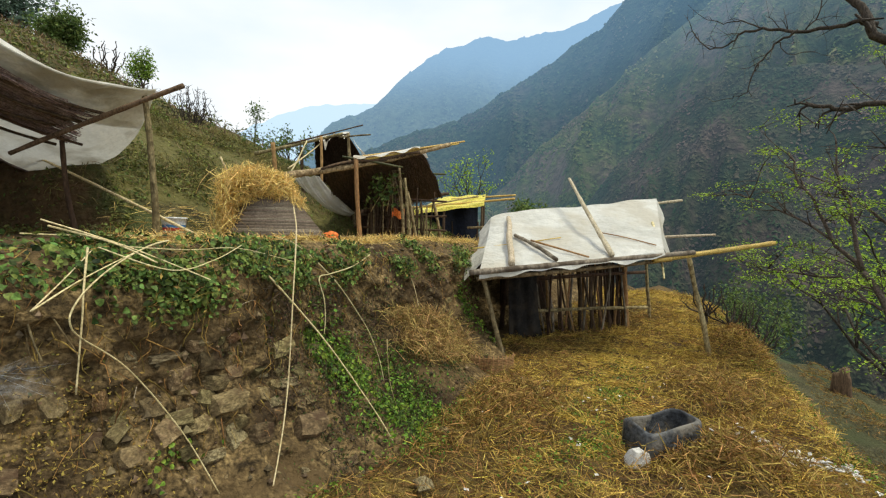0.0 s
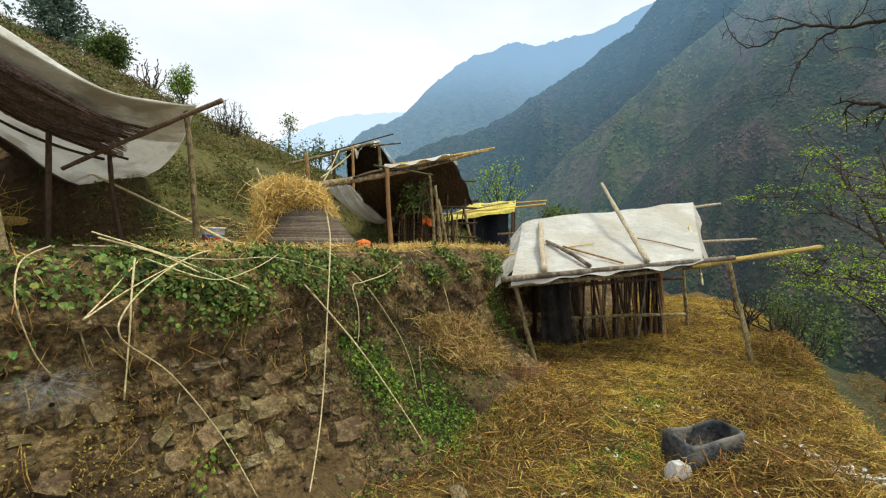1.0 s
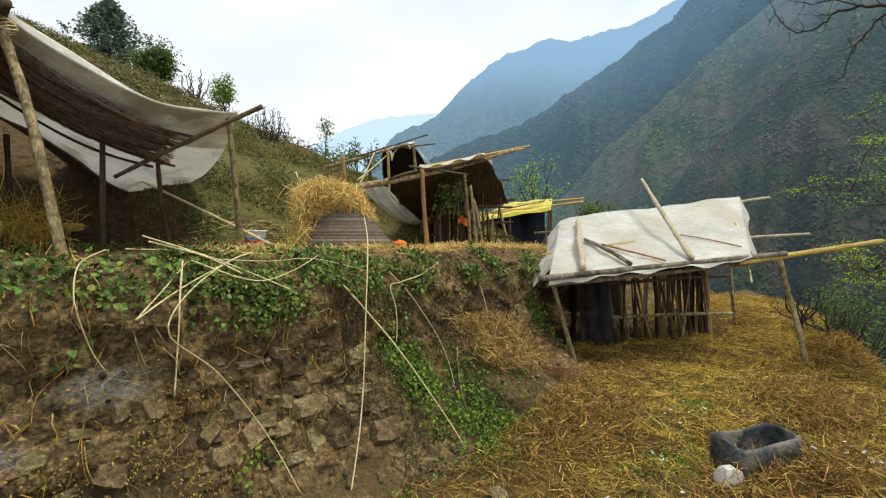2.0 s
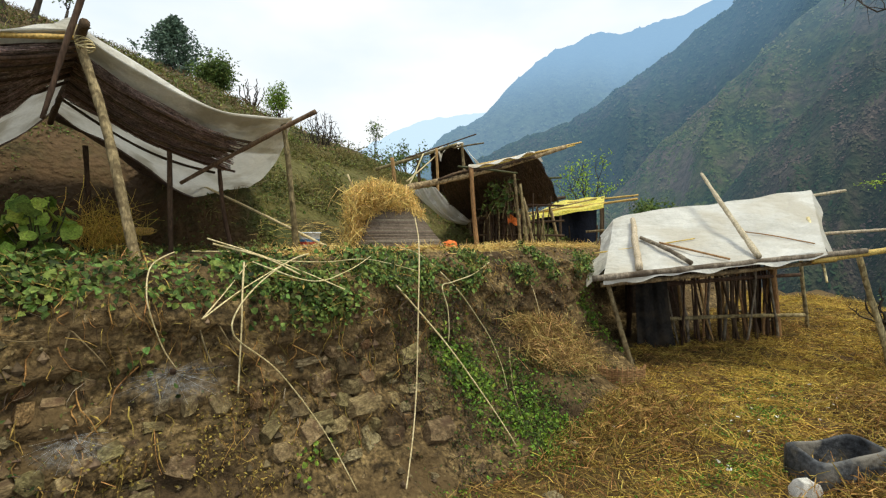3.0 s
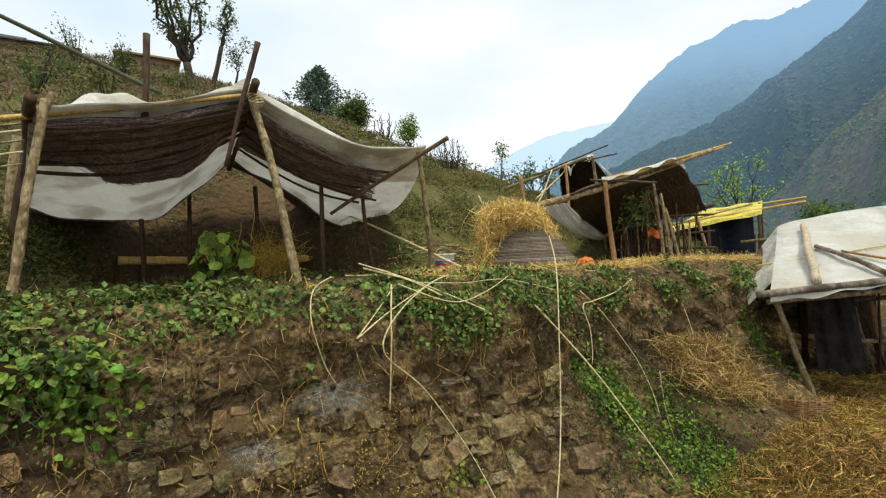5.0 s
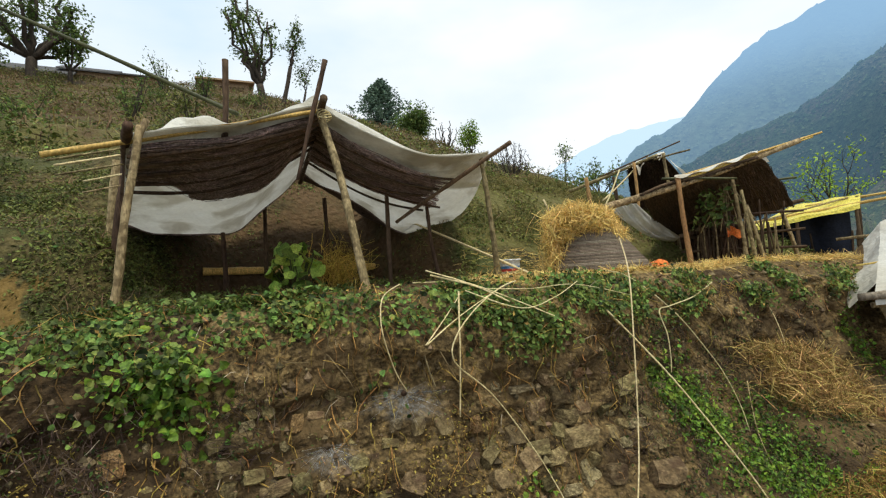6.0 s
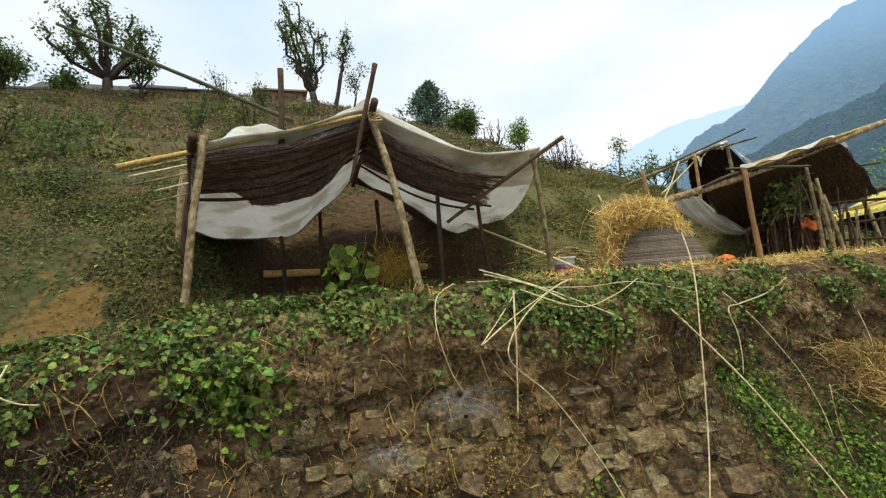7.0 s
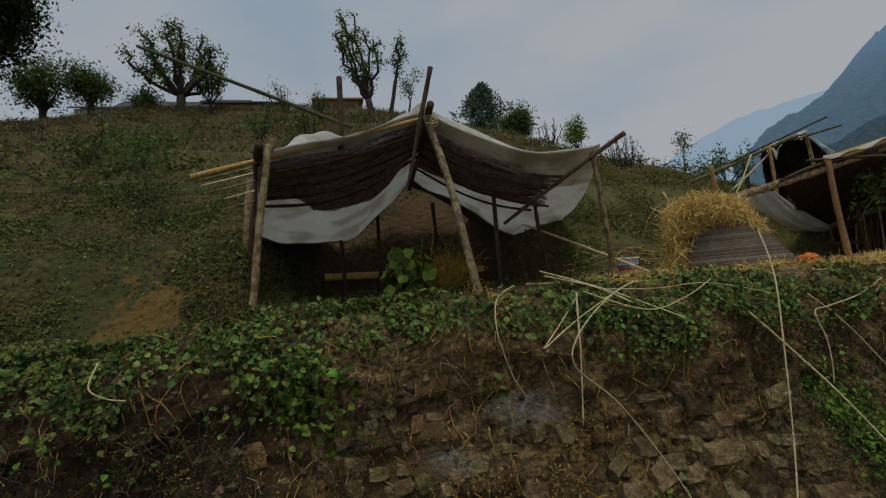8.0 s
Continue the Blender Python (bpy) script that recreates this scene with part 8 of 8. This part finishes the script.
limb([(3.79, 6.25, 3.44), (3.65, 6.34, 3.41), (3.47, 6.44, 3.38)], 0.006, 0.003, 3, 4)
limb([(3.97, 6.26, 4.25), (3.83, 6.46, 4.42), (3.64, 6.57, 4.44), (3.48, 6.77, 4.6)], 0.010, 0.004, 7, 5)
limb([(4.27, 5.94, 4.11), (4.37, 5.86, 4.26), (4.4, 5.84, 4.48)], 0.009, 0.005, 4, 6)
limb([(4.05, 6.09, 4.02), (4.14, 6.03, 3.86), (4.34, 5.88, 3.83)], 0.007, 0.003, 3, 7)
so.put("wood", M_BARK, arm)
arm = thing("bare_branch", W(8.4, 4.6, 3.2), "thick dark bare branch with hanging twigs", "branch")
so = Soup()
limb([(6.3, 6.0, 2.2), (5.9, 6.0, 2.9)] + [(5.18, 5.84, 3.22), (4.92, 6.07, 3.2), (4.74, 6.21, 3.28), (4.61, 6.31, 3.32)], 0.045, 0.020, 8, 8)
so.put("wood", M_BARK, arm)
# fresh-leaved tree beside the field: crooked stems, thin twigs and flat sprays of leaves
M_TWIG = mat("grey_brown_twig", [(0.055, 0.040, 0.032), (0.12, 0.090, 0.070)], 8, 60, 0.9, 0.5, 30)


def spray_tree(base, limbs, label, seed, per, reach, leaf, leaf_size):
    ob = thing("spring_tree", base, label, "tree")
    rng = random.Random(seed)
    nr = np.random.default_rng(seed)
    wood, spots = Soup(), []
    for pts, r0, r1 in limbs:
        P = [Vector(p) for p in pts]
        fine = [P[0]]
        for a, b in zip(P, P[1:]):
            for t in (0.33, 0.67, 1.0):
                fine.append(a.lerp(b, t) + Vector((rng.gauss(0, 0.012), rng.gauss(0, 0.012), rng.gauss(0, 0.012))))
        k = len(fine) - 1
        wood.tube(fine, [r0 + (r1 - r0) * i / k for i in range(k + 1)], 7)
        for _ in range(per):
            i = rng.randint(max(1, k // 4), k)
            d = ((fine[i] - fine[i - 1]).normalized() * 0.7 + Vector((rng.gauss(-0.15, 0.6), rng.gauss(0, 0.6), rng.gauss(0.25, 0.35)))).normalized()
            L = rng.uniform(0.35, 1.0) * reach
            q, twig = fine[i], [fine[i]]
            for _ in range(5):
                d = (d + Vector((rng.gauss(0, 0.15), rng.gauss(0, 0.15), rng.gauss(0.02, 0.10)))).normalized()
                q = q + d * L / 5
                twig.append(q)
            wood.tube(twig, [0.010, 0.008, 0.0065, 0.005, 0.004, 0.003], 5)
            spots.append(twig[-1])
            for _ in range(4):
                j = rng.randint(2, 5)
                e = twig[j] + Vector((rng.gauss(0, 0.22), rng.gauss(0, 0.22), rng.gauss(0.04, 0.12))) * reach
                wood.tube([twig[j], twig[j].lerp(e, 0.5) + UP * 0.02, e], [0.005, 0.004, 0.0025], 4)
                spots.append(e)
    wood.put("trunk", M_TWIG, ob)
    c = np.array([list(p) for p in spots])
    c = c[nr.random(len(c)) < 0.5]
    cnt = nr.integers(14, 44, len(c))
    c = np.repeat(c, cnt, 0) + nr.normal(0, 1, (cnt.sum(), 3)) * np.array([0.085, 0.085, 0.020])
    leaves("crown", c, np.tile([0, 0, 1.0], (len(c), 1)), leaf_size, leaf, "oval", seed, ob, stuff=True, lay=0.75, droop=0.2)
    return ob


spray_tree(low(7.0, 4.9), [([low(7.0, 4.9), (4.74, 4.98, 0.1), (4.70, 5.19, 0.95), (4.61, 5.40, 1.28)], 0.045, 0.032),
                           ([(4.61, 5.40, 1.28), (4.50, 5.62, 1.56), (4.42, 5.81, 1.96), (4.32, 6.01, 2.31), (4.28, 6.16, 2.7)], 0.026, 0.010),
                           ([(4.61, 5.40, 1.28), (4.56, 5.44, 1.65), (4.52, 5.48, 1.92), (4.49, 5.63, 2.31), (4.45, 5.66, 2.7)], 0.026, 0.008),
                           ([(4.48, 5.66, 1.60), (4.26, 5.93, 1.85), (4.13, 6.26, 2.05), (3.97, 6.6, 2.2)], 0.016, 0.006),
                           ([(4.70, 5.18, 0.86), (4.59, 5.29, 0.95), (4.46, 5.53, 1.18), (4.2, 5.97, 1.21), (4.05, 6.31, 1.27)], 0.020, 0.006)],
           "slender tree with flat sprays of fresh yellow-green leaves", 702, 9, 0.62, M_SPRINGLEAF, 0.034)
spray_tree(low(9.4, 6.0), [([low(9.4, 6.0), (6.9, 6.5, 0.6), (6.8, 6.9, 1.6), (6.6, 7.2, 2.6), (6.6, 7.3, 3.9)], 0.05, 0.010),
                           ([(6.85, 6.7, 1.1), (6.3, 7.0, 1.9), (5.9, 7.4, 2.4), (5.6, 7.7, 2.7)], 0.024, 0.008),
                           ([(6.8, 6.9, 1.6), (6.5, 6.6, 2.5), (6.3, 6.6, 3.3)], 0.022, 0.008),
                           ([(6.9, 6.5, 0.6), (6.2, 6.9, 0.9), (5.6, 7.4, 1.1), (5.2, 7.9, 1.1)], 0.022, 0.008)],
           "slender twiggy tree with sparse yellow-green leaves", 706, 9, 0.9, M_SPRINGLEAF, 0.040)
# tree stump on the lower field
SP = W(10.75, 4.78, float(h_low(10.75, 4.78)) - 0.1)
stump = thing("tree_stump", SP, "weathered brown tree stump on a bare field", "stump")
so = Soup().grid([[SP + Vector(((0.115 * (1.35 - 0.4 * t) + 0.03 * math.sin(3 * a) + 0.015 * math.sin(7 * a)) * math.cos(a), (0.115 * (1.35 - 0.4 * t) + 0.03 * math.sin(3 * a)) * math.sin(a), 0.46 * t + (0.08 * math.sin(2 * a) + 0.04 * math.sin(5 * a)) * (t > 0.9))) for a in np.linspace(0, 2 * math.pi, 29)] for t in np.linspace(0, 1, 8)]
                 + [[SP + UP * 0.47 for a in range(29)]])
so.put("bole", M_POLE_BROWN, stump)

# woods on the steep slope below
fr = np.random.default_rng(740)
pts, szs = [], []
trunks = Soup()
for k in range(470):
    s, n = fr.uniform(4, 70), fr.uniform(7.2, 60)
    if s < 12:
        n = fr.uniform(9, 75)
    if k > 360:
        s, n = fr.uniform(17, 70), fr.uniform(-6, 20)
    zb = float(h_low(s, n)) if n > 0 else float(h_up(s, -n))
    hh = fr.uniform(2.6, 6.0)
    dist_ = math.hypot(s, n)
    if dist_ < 16:
        hh *= 0.55
    if zb + hh > 0.6:
        continue
    b = W(s, n, zb)
    trunks.tube(spine(b - UP * 0.4, b + UP * hh * 0.7, 0.04, 5, k), [0.10, 0.09, 0.075, 0.06, 0.03], 5)
    m_ = 250 if dist_ < 35 else 110
    lobes = np.array(list(b)) + np.array([0, 0, hh * 0.68]) + fr.normal(0, 1, (9, 3)) * np.array([0.30, 0.30, 0.20]) * hh
    c = lobes[fr.integers(0, 9, m_)]
    v = fr.normal(0, 1, (m_, 3))
    v /= np.linalg.norm(v, axis=1, keepdims=True)
    pts.append(c + v * (hh * 0.17) * fr.uniform(0.5, 1.1, (m_, 1)))
    szs.append(np.full(m_, 0.22 if dist_ < 35 else 0.42))
trunks_ob = trunks.put("wood_trunks", M_BARK, kind="stuff")
tagged(trunks_ob, label="thin trunks of woods on a steep slope", category="forest")
pts, szs = np.concatenate(pts), np.concatenate(szs)
leaves("woods", pts, np.tile([0, 0, 0.8], (len(pts), 1)), szs, M_FOREST, "oval", 741, None, "dense green woods on the steep slope below the terrace", "forest", lay=0.3)
